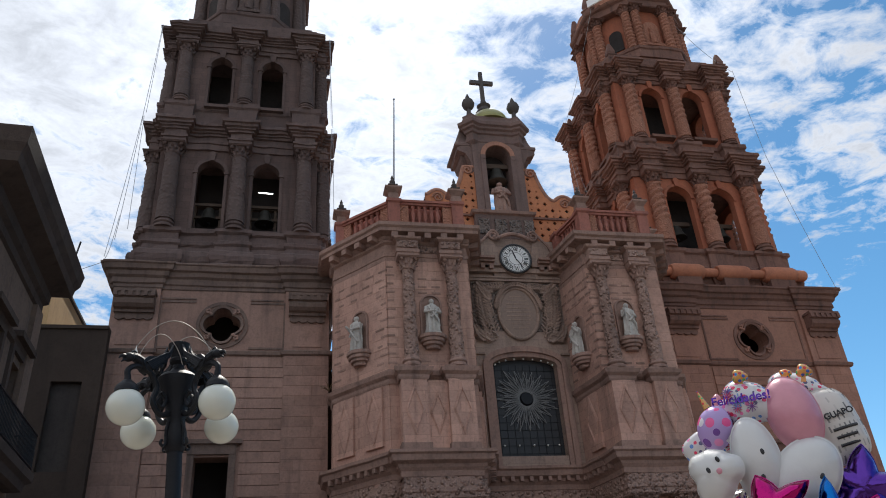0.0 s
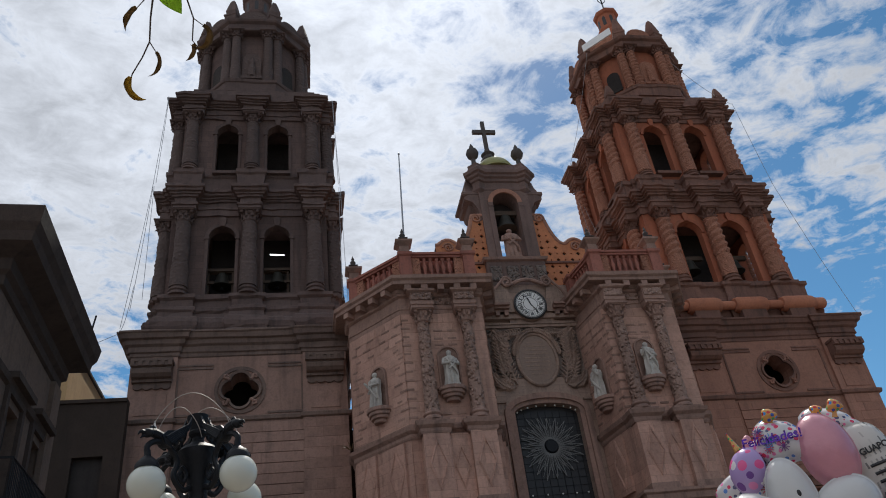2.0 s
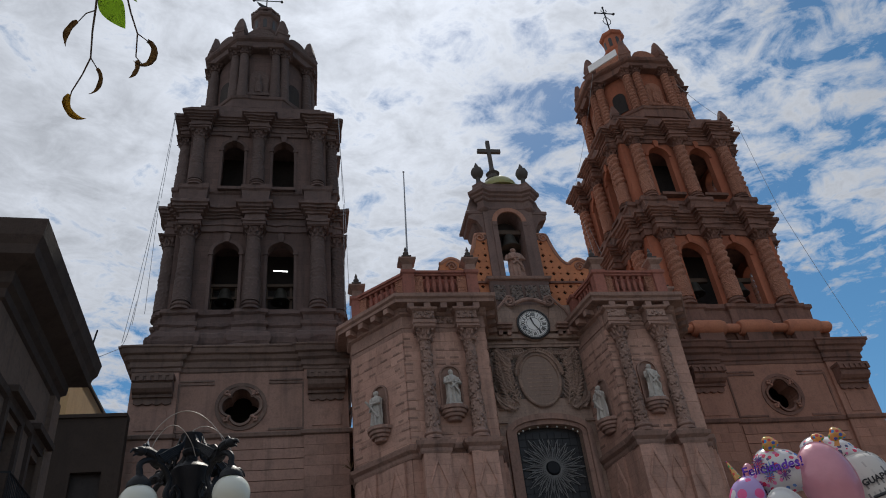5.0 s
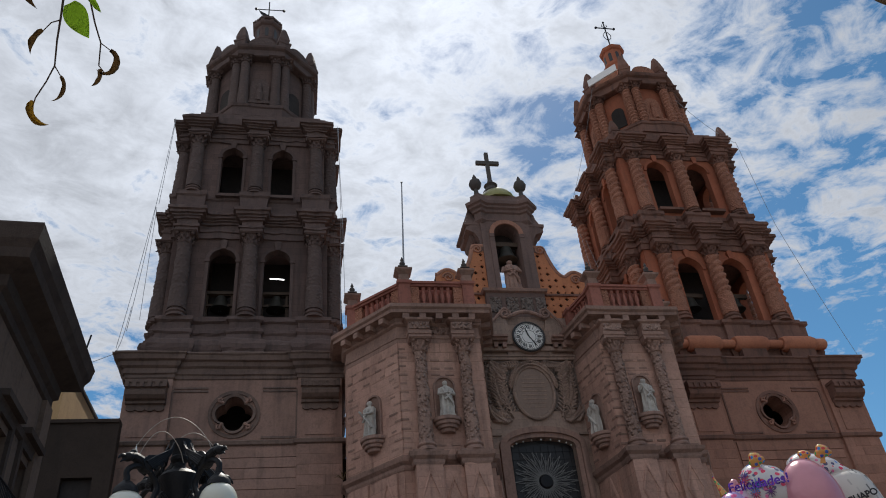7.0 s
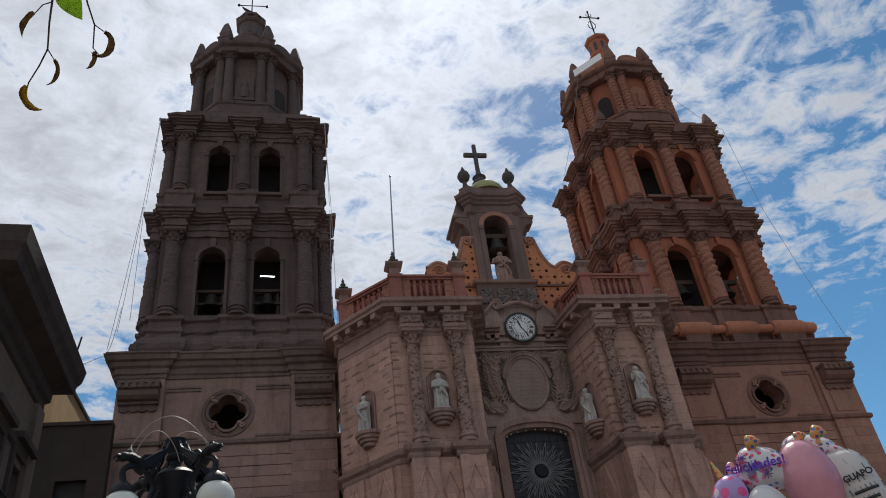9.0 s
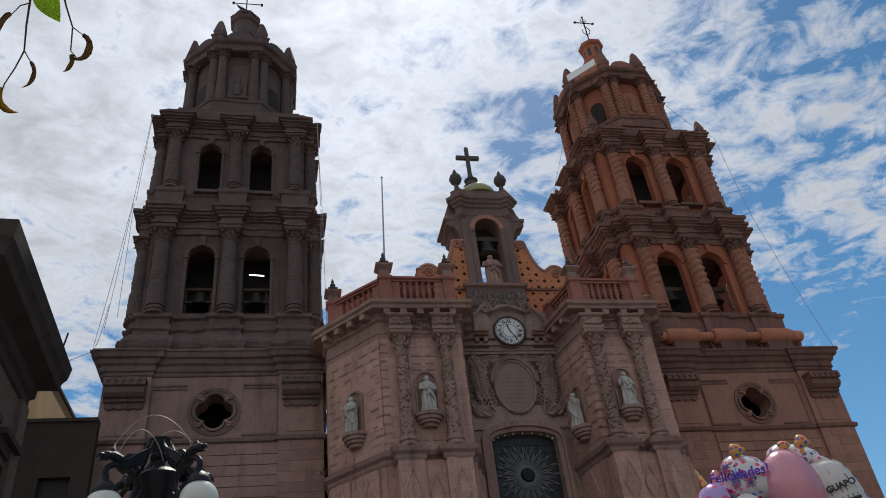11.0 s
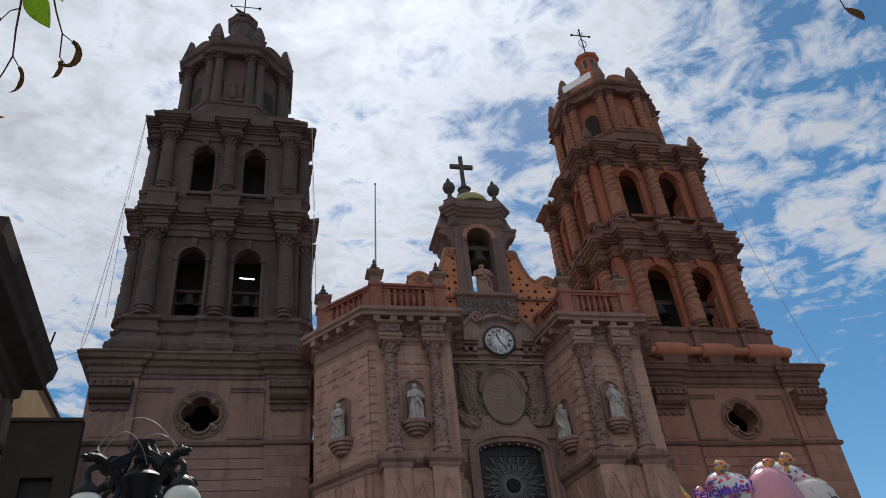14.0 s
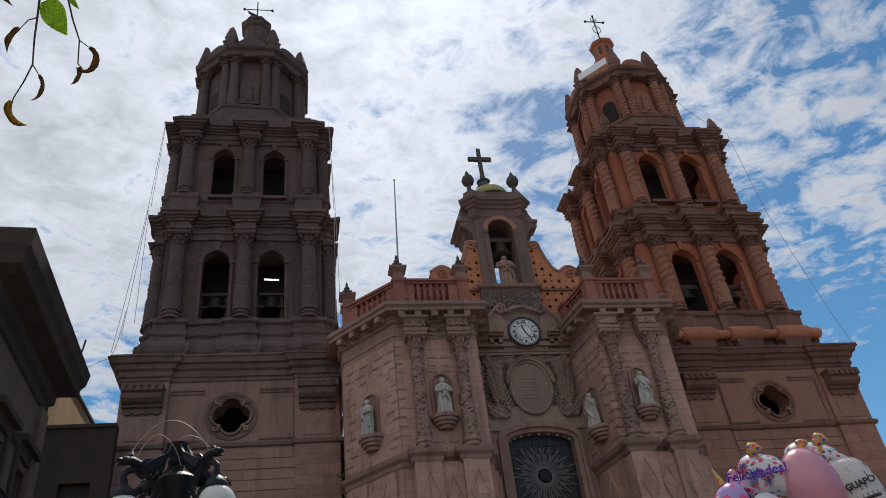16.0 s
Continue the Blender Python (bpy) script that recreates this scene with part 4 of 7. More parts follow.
def wing(s, half=None, out=0.0):
    """Closed plan of one folded wing of the portal, with steps forward at the columns."""
    steps = []
    if half:
        for q in (-1, 1):
            x = WC[s] + q * 1.0
            steps += [(x - half, FY), (x - half, FY - out), (x + half, FY - out), (x + half, FY)]
    if s < 0:
        return LEFT_WING[:3] + steps + LEFT_WING[3:] + [(LEFT_WING[-1][0], 34.1)]
    return [(RIGHT_WING[0][0], 34.1)] + RIGHT_WING[:2] + steps + RIGHT_WING[2:]


def wings(name, profile, material, half=None, out=0.0, label=""):
    for s in (-1, 1):
        loft_part(name, profile, material, label=label, plan=wing(s, half, out))


wings("ledge", [(.02, ZL - .5), (.03, ZL - .48), (.06, ZL - .4), (.06, ZL - .28), (.2, ZL - .16), (.24, ZL), (.05, ZL + .06), (.05, ZC)], M_PINK_M, .6, .6, "moulded stone ledge under the columns")
# dark tone of these cornices: stain plus the painted shade of their undersides
loft_part("first_cornice", [(.02, Z1 - .98), (.05, Z1 - .95), (.06, Z1 - .75), (.16, Z1 - .62), (.2, Z1 - .5), (.42, Z1 - .4), (.46, Z1 - .18), (.56, Z1 - .12), (.56, Z1), (.1, Z1 + .05)], M_SLOT, plan=broken_plan(.62, .5), label="heavy stained stone cornice over the doors, underside shade in its colour")
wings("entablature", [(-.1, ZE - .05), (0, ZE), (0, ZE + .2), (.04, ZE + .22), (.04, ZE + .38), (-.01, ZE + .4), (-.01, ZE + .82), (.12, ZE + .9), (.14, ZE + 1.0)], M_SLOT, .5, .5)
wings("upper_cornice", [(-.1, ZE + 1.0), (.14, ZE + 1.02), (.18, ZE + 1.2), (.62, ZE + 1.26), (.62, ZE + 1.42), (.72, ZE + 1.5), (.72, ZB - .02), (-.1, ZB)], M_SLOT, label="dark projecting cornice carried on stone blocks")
# modillion blocks under the cornice
bm = bmesh.new()
prism(bm, [(-.15, -.06), (.15, -.06), (.15, .24), (-.15, .24)], -.46, .12)
mod = mesh_of("modillion", bm, M_PINK_M)
for i in (1, 2, 3, 5, 6, 7):
    m, ln = face_pose(i)
    k = max(2, int(ln / .74))
    for j in range(k):
        piece("modillion", mod, portal, m @ Matrix.Translation((ln * (j + .5) / k, -.12, ZE + 1.03)))
# dentil course of the first cornice
bm = bmesh.new()
prism(bm, [(-.08, 0), (.08, 0), (.08, .2), (-.08, .2)], -.3, .12)
den = mesh_of("dentil", bm, M_PINK_M)
for i in range(1, 8):
    m, ln = face_pose(i)
    k = max(2, int(ln / .42))
    for j in range(k):
        piece("dentil", den, portal, m @ Matrix.Translation((ln * (j + .5) / k, -.1, Z1 - .62)))
# small carved frieze slabs between the columns
for s in (-1, 1):
    for q in (-1, 1):
        bm = bmesh.new()
        x = WC[s] + q * 1.0
        box(bm, x - .46, x + .46, FY - .56, FY - .45, ZE + .45, ZE + .8)
        part("frieze_carving", bm, M_PINK_C, portal)
    bm = bmesh.new()
    box(bm, WC[s] - .45, WC[s] + .45, FY - .06, FY + .02, ZE + .45, ZE + .8)
    part("frieze_carving", bm, M_PINK_C, portal)

# lower storey, mostly under the view: columns, frieze and the doorway
sh_l = mesh_of("column_shaft", carved_shaft(6.0, .42), M_PINK_C, True, 60)
cp_l = mesh_of("capital", capital(.42, .8), M_PINK_C)
for x in COLS:
    piece("column_shaft", sh_l, portal, Matrix.Translation((x, FY - .3, 0.9)))
    piece("capital", cp_l, portal, Matrix.Translation((x, FY - .3, 6.85)))
    bm = bmesh.new()
    box(bm, x - .6, x + .6, FY - .85, FY + .05, 0, .9)
    part("pedestal", bm, M_PINK, portal)
loft_part("lower_entablature", [(-.1, 7.6), (.04, 7.62), (.04, 7.85), (.1, 7.9), (.1, 8.05), (.03, 8.08), (.03, 8.42), (.03, 8.46)], M_PINK_C, plan=broken_plan(.55, .52))
bm = bmesh.new()
panel(bm, face_pose(4)[0], .6, face_pose(4)[1] - .6, 0, 6.0, -.14, [(1.0, 3.7, 0, 3.6, 1.35)])
part("door_surround", bm, M_PINK_M, portal)
door = thing("church_door", AX, BY, 0, "tall dark timber church door", "door")
for s in (-1, 1):
    bm = bmesh.new()
    box(bm, AX + (-1.3 if s < 0 else .02), AX + (-.02 if s < 0 else 1.3), BY - .1, BY - .02, .02, 4.7)
    part("leaf", bm, M_WOOD, door)

# raised blocks on the canted sides: courses of stones standing a little proud
# coloured dark so each bar draws the shadow line under a stone
stone_me = {}
for wdt in (.3, .4, .5):
    bm = bmesh.new()
    prism(bm, [(-wdt / 2, -.045), (wdt / 2, -.045), (wdt / 2, .045), (-wdt / 2, .045)], -.028, .03)
    stone_me[wdt] = mesh_of("proud_stone", bm, M_SLOT)
rs = random.Random(5)
for key, lo, hi in (("outer_left", .3, 3.5), ("outer_right", .3, 3.5), ("inner_left", .2, 2.4), ("inner_right", .2, 2.4)):
    m, ln = face_pose(FACES[key])
    for r in range(13):
        z = ZC + .35 + r * .4
        for xx in (ln * .12, ln * .36, ln * .66, ln * .9):
            near_niche = abs(xx - ln * .52) < .62 and 13.2 < z < 16.9
            if near_niche or z > ZE - .2:
                continue
            piece("proud_stone", stone_me[rs.choice((.3, .4, .5))], portal, m @ Matrix.Translation((xx + (.14 if r % 2 else -.12), 0, z + rs.uniform(-.02, .02))))
for key in ("front_left", "front_right"):
    m, ln = face_pose(FACES[key])
    ln = 2 * (WC[-1 if key == "front_left" else 1] - PLAN[FACES[key]][0])
    for z in (13.5, 16.75, 17.05, 17.45):
        for xx in (ln / 2 - .32, ln / 2 + .3):
            piece("proud_stone", stone_me[.4], portal, m @ Matrix.Translation((xx, 0, z)))
# courses at the block corners
for x in (-5.45, 4.2):
    for r in range(12):
        piece("proud_stone", stone_me[.3 if r % 2 else .4], portal, Matrix.Translation((x, FY, ZC + .3 + r * .42)))


# ---- niches and statues ----
def niche(m, xm, z):
    """A shell-headed niche: flat panel coloured dark for the recess's shade, a frame, and the stepped corbel that
    carries the figure.
    """
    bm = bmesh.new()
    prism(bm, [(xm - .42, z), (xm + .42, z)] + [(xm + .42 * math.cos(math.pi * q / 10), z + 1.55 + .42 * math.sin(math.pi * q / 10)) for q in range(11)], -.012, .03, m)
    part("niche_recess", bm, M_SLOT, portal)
    bm = bmesh.new()
    for q in range(10):
        a0, a1 = math.pi * q / 10, math.pi * (q + 1) / 10
        prism(bm, [(xm + .42 * math.cos(a0), z + 1.55 + .42 * math.sin(a0)), (xm + .5 * math.cos(a0), z + 1.55 + .5 * math.sin(a0)), (xm + .5 * math.cos(a1), z + 1.55 + .5 * math.sin(a1)), (xm + .42 * math.cos(a1), z + 1.55 + .42 * math.sin(a1))], -.1, .02, m)
    for s in (-1, 1):
        xa, xb = sorted((xm + s * .42, xm + s * .5))
        prism(bm, [(xa, z), (xb, z), (xb, z + 1.55), (xa, z + 1.55)], -.1, .02, m)
    part("niche_frame", bm, M_PINK_M, portal)
    bm = bmesh.new()
    c = m @ Vector((xm, -.05, 0))
    rot = m.to_3x3()
    for r0, z0, z1 in ((.62, z - .16, z), (.54, z - .32, z - .17), (.44, z - .46, z - .33), (.3, z - .62, z - .47)):
        pl = [rot @ Vector((r0 * math.cos(math.pi * q / 8), -r0 * .9 * math.sin(math.pi * q / 8), 0)) for q in range(9)]
        pts = [(c.x + p.x, c.y + p.y) for p in pl][::-1]
        loft(bm, pts, [(0, z0), (.02, z0 + .03), (.02, z1)])
    part("corbel", bm, M_PINK_M, portal)


def statue_mesh(seed, raised):
    """A robed figure as one plain shape: gown with folds, shoulders, head, sleeves."""
    rnd = random.Random(seed)
    bm = bmesh.new()
    ph = rnd.uniform(0, 6)
    prof = [(.0, 0), (.27, 0), (.29, .08), (.26, .5), (.25, .9), (.29, 1.15), (.30, 1.3), (.20, 1.42), (.09, 1.47), (.085, 1.54)]
    lathe(bm, prof[1:], n=28, wave=lambda a, z: (1 + .2 * math.sin(7 * a + ph + 2.2 * z) * (1.2 - z / 1.6) + .09 * math.sin(13 * a - 3 * z)) * (1.0 if math.cos(a) ** 2 > .5 else .86))
    ball(bm, (0, -.02, 1.62), .105, 14, 10, (.9, 1, 1.22))
    ball(bm, (0, .03, 1.65), .12, 12, 8, (1, .9, 1.1))
    for s in (-1, 1):
        up = raised == s
        tube(bm, [(s * .27, 0, 1.33), (s * .36, -.08, 1.05), (s * (.34 if up else .12), -.27, 1.25 if up else 1.02), (s * (.42 if up else .02), -.30, 1.34 if up else 1.06)], .085, 8, .05)
    tube(bm, [(-.22, -.15, 1.3), (-.05, -.27, .95), (.2, -.25, .6), (.27, -.1, .35)], .06, 6)
    tube(bm, [(.22, -.12, 1.3), (.12, -.27, 1.0), (-.16, -.27, .7)], .05, 6)
    box(bm, -.3, .3, -.26, .26, -.06, .02)
    bmesh.ops.scale(bm, vec=(1.05, 1.05, 1.0), verts=bm.verts)
    return mesh_of("statue", bm, M_STATUE, True, 50)


for key, pos_, z, seed, raised, lab in (("outer_left", .52, 14.3, 1, -1, "pale stone robed saint with an outstretched arm on a corbel"),
                                        ("front_left", .5, 14.6, 2, 0, "pale stone robed saint holding his cloak in a niche"),
                                        ("inner_right", .5, 14.3, 4, 1, "pale stone robed saint on a corbel"),
                                        ("front_right", .5, 14.65, 5, -1, "pale stone robed saint holding a book in a niche")):
    m, ln = face_pose(FACES[key])
    if "front" in key:
        ln = 2 * (WC[-1 if key == "front_left" else 1] - PLAN[FACES[key]][0])
    niche(m, ln * pos_, z)
    st = new("statue", statue_mesh(seed, raised))
    st.matrix_basis = m @ Matrix.Translation((ln * pos_, -.28, z + .06)) @ Matrix.Rotation(radians((-12, 8, 0, -10, 10, 0)[seed - 1]), 4, 'Z') @ Matrix.Scale(.94, 4)
    tagged(st, lab, "statue", "saints on the church front")


# ---- the middle bay: window, plaque, clock ----
bay = thing("bay_window", AX, BY, 10.0, "tall leaded window with a metal sunburst in the church front", "window")
GY = BY + .38
bm = bmesh.new()
seg_arch = [(AX + WIN[1] * math.cos(math.pi * q / 10), 14.3 + .42 * math.sin(math.pi * q / 10)) for q in range(11)]
prism(bm, [(AX + WIN[0], 9.95), (AX + WIN[1], 9.95)] + seg_arch, GY, GY + .06)
part("pane", bm, M_GLASS_DARK, bay)
bm = bmesh.new()
for i in range(9):
    x = AX + WIN[0] + (i + .5) * (WIN[1] - WIN[0]) / 9
    tube(bm, [(x, GY - .03, 10.0), (x, GY - .03, 14.45)], .012, 4)
part("upright_bars", bm, M_IRON, bay)
bm = bmesh.new()
for i in range(12):
    z = 10.2 + i * .36
    tube(bm, [(AX + WIN[0], GY - .03, z), (AX + WIN[1], GY - .03, z)], .010, 4)
part("cross_bars", bm, M_IRON, bay)
# sunburst: slender rays of two lengths round a dark boss
SZ = 12.75
rs = random.Random(3)
for k, (count, r0, r1, wdt) in enumerate(((20, .34, 1.5, .085), (20, .34, 1.1, .055), (40, .34, 1.35, .012))):
    for i in range(count):
        a = 2 * math.pi * (i + (.5 if k == 1 else .25 if k == 2 else 0)) / count
        rr = r1 * (1.0 + .08 * math.sin(3 * a + 1) + rs.uniform(-.06, .06))
        c, s = math.cos(a), math.sin(a)
        pts = []
        for rad, off in ((r0, -.02), ((r0 + rr) / 2, -wdt), (rr, 0), ((r0 + rr) / 2, wdt), (r0, .02)):
            pts.append((AX + c * rad - s * off, SZ + s * rad + c * off))
        bm = bmesh.new()
        n5 = len(pts)
        if k < 2:
            # hollow blade: an outline of thin wire
            for j in range(n5 - 1):
                tube(bm, [(pts[j][0], GY - .08, pts[j][1]), (pts[j + 1][0], GY - .08, pts[j + 1][1])], .017, 4)
        else:
            tube(bm, [(pts[0][0], GY - .08, pts[0][1]), (pts[2][0], GY - .08, pts[2][1])], .011, 4)
        part("ray", bm, M_LEAD, bay)
bm = bmesh.new()
bmesh.ops.create_cone(bm, cap_ends=True, segments=24, radius1=.36, radius2=.28, depth=.14, matrix=Matrix.Translation((AX, GY - .1, SZ)) @ Matrix.Rotation(math.pi / 2, 4, 'X'))
part("boss", bm, M_IRON, bay)
# bulbs along the arch and near the foot
bm = bmesh.new()
ball(bm, (0, 0, 0), .045, 8, 6)
bulb_me = mesh_of("bulb", bm, M_DIAL, True)
for q in range(1, 10):
    piece("bulb", bulb_me, bay, Matrix.Translation((AX + 1.5 * math.cos(math.pi * q / 10), GY - .3, 14.24 + .42 * math.sin(math.pi * q / 10))))
for x in (-1.3, -.6, .1, .75, 1.3):
    piece("bulb", bulb_me, bay, Matrix.Translation((AX + x, GY - .12, 10.55)))
# moulded arch round the window
for d0, d1, dep in ((.0, .22, -.10), (.22, .5, -.22)):
    bm = bmesh.new()
    for q in range(14):
        o = []
        for dd, qq in ((d0, q), (d1, q), (d1, q + 1), (d0, q + 1)):
            a = math.pi * qq / 14
            o.append((AX + (1.58 + dd) * math.cos(a), 14.3 + (.42 + dd) * math.sin(a)))
        prism(bm, o, BY + dep, BY + .02)
    for s in (-1, 1):
        xa, xb = sorted((AX + s * (1.58 + d0), AX + s * (1.58 + d1)))
        prism(bm, [(xa, 9.5), (xb, 9.5), (xb, 14.3), (xa, 14.3)], BY + dep, BY + .02)
    weld(bm)
    part("window_arch", bm, M_PINK_M, portal)
# mouldings across the bay
for z, h, d in ((15.42, .1, .12), (18.72, .14, .16), (18.86, .1, .22), (19.15, .22, .3)):
    spans = ((-2.5, -1.9, -.6), (1.9, 2.5, -.6)) if z < 16 else ((-2.5, 2.5, 0),)
    for xa, xb, dz_ in spans:
        bm = bmesh.new()
        box(bm, AX + xa, AX + xb, BY - d, BY + .05, z + dz_, z + dz_ + h)
        part("moulding", bm, M_BAY, portal)
# plaque with its oval frame; the lines of lettering are too worn to read
PZ = 17.0
bm = bmesh.new()
prism(bm, [(AX + .95 * math.cos(2 * math.pi * i / 40), PZ + 1.3 * math.sin(2 * math.pi * i / 40)) for i in range(40)], BY - .07, BY + .02)
part("plaque", bm, stone("plaque_stone", (.27, .2, .165), (.31, .23, .19), (.15, .11, .1)), portal, "oval stone plaque with worn lettering")
bm = bmesh.new()
ringpts = [(AX + 1.0 * math.cos(2 * math.pi * i / 48), BY - .08, PZ + 1.36 * math.sin(2 * math.pi * i / 48)) for i in range(49)]
tube(bm, ringpts, .09, 8)
part("oval_frame", bm, M_BAY, portal, smooth=True)
for i in range(9):
    w_ = .62 * math.sqrt(max(.1, 1 - ((i - 4) / 5.2) ** 2))
    bm = bmesh.new()
    box(bm, AX - w_, AX + w_, BY - .082, BY - .066, PZ + .88 - i * .21, PZ + .94 - i * .21)
    part("lettering_bar", bm, M_BAY, portal)


def frond(base_, ang, length, curl, n, material, wide=.16):
    """A carved palm frond: a rib with pairs of leaves along it, standing out from the wall."""
    bm = bmesh.new()
    pts, a, x, z = [], ang, base_[0], base_[1]
    for i in range(n + 1):
        pts.append((x, z, a))
        x, z, a = x + math.cos(a) * length / n, z + math.sin(a) * length / n, a + curl / n
    tube(bm, [(px, BY - .12, pz) for px, pz, _ in pts], .05, 6, .02)
    for i in range(1, n):
        px, pz, pa = pts[i]
        for s in (-1, 1):
            la = pa + s * .75
            ll = wide * 2.6 * (1 - .55 * i / n)
            ex, ez = px + math.cos(la) * ll, pz + math.sin(la) * ll
            mx, mz = px + math.cos(la + s * .25) * ll * .5, pz + math.sin(la + s * .25) * ll * .5
            tube(bm, [(px, BY - .1, pz), (mx, BY - .2, mz), (ex, BY - .05, ez)], .06, 5, .02)
    return part("palm_frond", bm, material, portal)


for s in (-1, 1):
    for bx_, bz_, ang, ln, curl in ((1.2, 15.7, 72, 2.8, .55), (1.5, 15.75, 58, 2.6, .8), (1.3, 15.55, 14, 1.1, .6), (1.75, 15.5, 35, 1.0, .8), (1.45, 16.7, 78, 1.9, .25), (.45, 18.4, 10, 1.7, -.8), (1.2, 18.1, 20, 1.0, .5), (1.35, 16.3, 40, 1.2, 1.0), (1.8, 16.2, 85, 2.2, .1), (1.3, 17.7, 30, 1.0, .9)):
        a = radians(ang) if s > 0 else math.pi - radians(ang)
        frond((AX + s * bx_, bz_), a, ln, curl * s, 13, M_BAY)

# garlands of leaves over the oval, and the shallow carved ground behind them
for s in (-1, 1):
    bm = bmesh.new()
    path = [(AX + s * 1.16 * math.cos(radians(g)), PZ + 1.52 * math.sin(radians(g))) for g in range(8, 92, 4)]
    tube(bm, [(x, BY - .13, z) for x, z in path], .06, 6, .04)
    for (xa, za), (xb, zb) in zip(path, path[1:]):
        ta = math.atan2(zb - za, xb - xa)
        for q in (-1, 1):
            la = ta + q * .8
            tube(bm, [(xa, BY - .14, za), (xa + .13 * math.cos(la), BY - .24, za + .13 * math.sin(la)), (xa + .27 * math.cos(la - q * .3), BY - .08, za + .27 * math.sin(la - q * .3))], .055, 5, .02)
    part("leaf_garland", bm, M_BAY, portal)
    for zc_, xc_, r_ in ((18.3, 1.9, .3), (15.75, 1.75, .32)):
        bm = bmesh.new()
        tube(bm, [(AX + s * (xc_ + r_ * (1 - .8 * t) * math.cos(t * 11)), BY - .1, zc_ + r_ * (1 - .8 * t) * math.sin(t * 11)) for t in (k / 24 for k in range(25))], .06, 6)
        part("scroll_relief", bm, M_BAY, portal, smooth=True)
bm = bmesh.new()
panel(bm, Matrix.Translation((AX, BY - .035, 0)), -2.3, 2.3, 16.05, 18.7, .06, [])
part("carved_ground", bm, M_BAY_C, portal)

# clock in its round frame
CZ, CX = 19.87, AX + .08
clock = thing("wall_clock", CX, BY - .4, CZ, "round white dial with black roman numerals in a stone ring", "clock")
bm = bmesh.new()
for r, y0, y1 in ((.86, -.38, -.1),):
    bmesh.ops.create_cone(bm, cap_ends=True, segments=40, radius1=r + .04, radius2=r, depth=.3, matrix=Matrix.Translation((CX, BY - .25, CZ)) @ Matrix.Rotation(math.pi / 2, 4, 'X'))
part("case", bm, M_BAY, clock)
bm = bmesh.new()
tube(bm, [(CX + .8 * math.cos(2 * math.pi * i / 40), BY - .42, CZ + .8 * math.sin(2 * math.pi * i / 40)) for i in range(41)], .065, 8)
part("rim", bm, M_INK, clock, smooth=True)
bm = bmesh.new()
bmesh.ops.create_cone(bm, cap_ends=True, segments=40, radius1=.78, radius2=.78, depth=.04, matrix=Matrix.Translation((CX, BY - .42, CZ)) @ Matrix.Rotation(math.pi / 2, 4, 'X'))
part("dial", bm, M_DIAL, clock)
for rr, tk in ((.71, .012), (.36, .010)):
    bm = bmesh.new()
    tube(bm, [(CX + rr * math.cos(2 * math.pi * i / 40), BY - .445, CZ + rr * math.sin(2 * math.pi * i / 40)) for i in range(41)], tk, 5)
    part("dial_line", bm, M_INK, clock)
for i, txt in enumerate(("XII", "I", "II", "III", "IIII", "V", "VI", "VII", "VIII", "IX", "X", "XI")):
    cu = bpy.data.curves.new("numeral", 'FONT')
    cu.body, cu.size, cu.align_x, cu.align_y, cu.extrude, cu.offset = txt, .27, 'CENTER', 'CENTER', .006, .008
    cu.materials.append(M_INK)
    ob = new("numeral", cu)
    place_under(ob, clock)
    a = -2 * math.pi * i / 12
    ob.matrix_basis = Matrix.Translation((CX - .54 * math.sin(a), BY - .45, CZ + .54 * math.cos(a))) @ Matrix.Rotation(math.pi / 2, 4, 'X') @ Matrix.Rotation(a, 4, 'Z') @ Matrix.Diagonal((.72, 1.05, 1, 1))
    bm = bmesh.new()
    a2 = a + math.pi / 12
    tube(bm, [(CX - r_ * math.sin(a2), BY - .446, CZ + r_ * math.cos(a2)) for r_ in (.37, .7)], .009, 4)
    part("dial_line", bm, M_INK, clock)
for ln, a, wd in ((.62, -radians(146), .03), (.45, radians(20), .04)):
    bm = bmesh.new()
    d, q = Vector((-math.sin(a), 0, math.cos(a))), Vector((math.cos(a), 0, math.sin(a)))
    c = Vector((CX, BY - .47, CZ))
    v = [bm.verts.new(c + p) for p in (-d * .12 - q * wd * .5, -d * .12 + q * wd * .5, d * ln * .7 + q * wd, d * ln, d * ln * .7 - q * wd)]
    f = bm.faces.new(v)
    ex = bmesh.ops.extrude_face_region(bm, geom=[f])
    bmesh.ops.translate(bm, vec=(0, .015, 0), verts=[g for g in ex["geom"] if isinstance(g, bmesh.types.BMVert)])
    part("pointer", bm, M_INK, clock)

# square back of the clock, scrolls, and broken cornice pieces beside it
bm = bmesh.new()
box(bm, CX - 1.15, CX + 1.15, BY - .18, BY + .3, 18.98, 21.15)
part("clock_back", bm, M_BAY, portal)
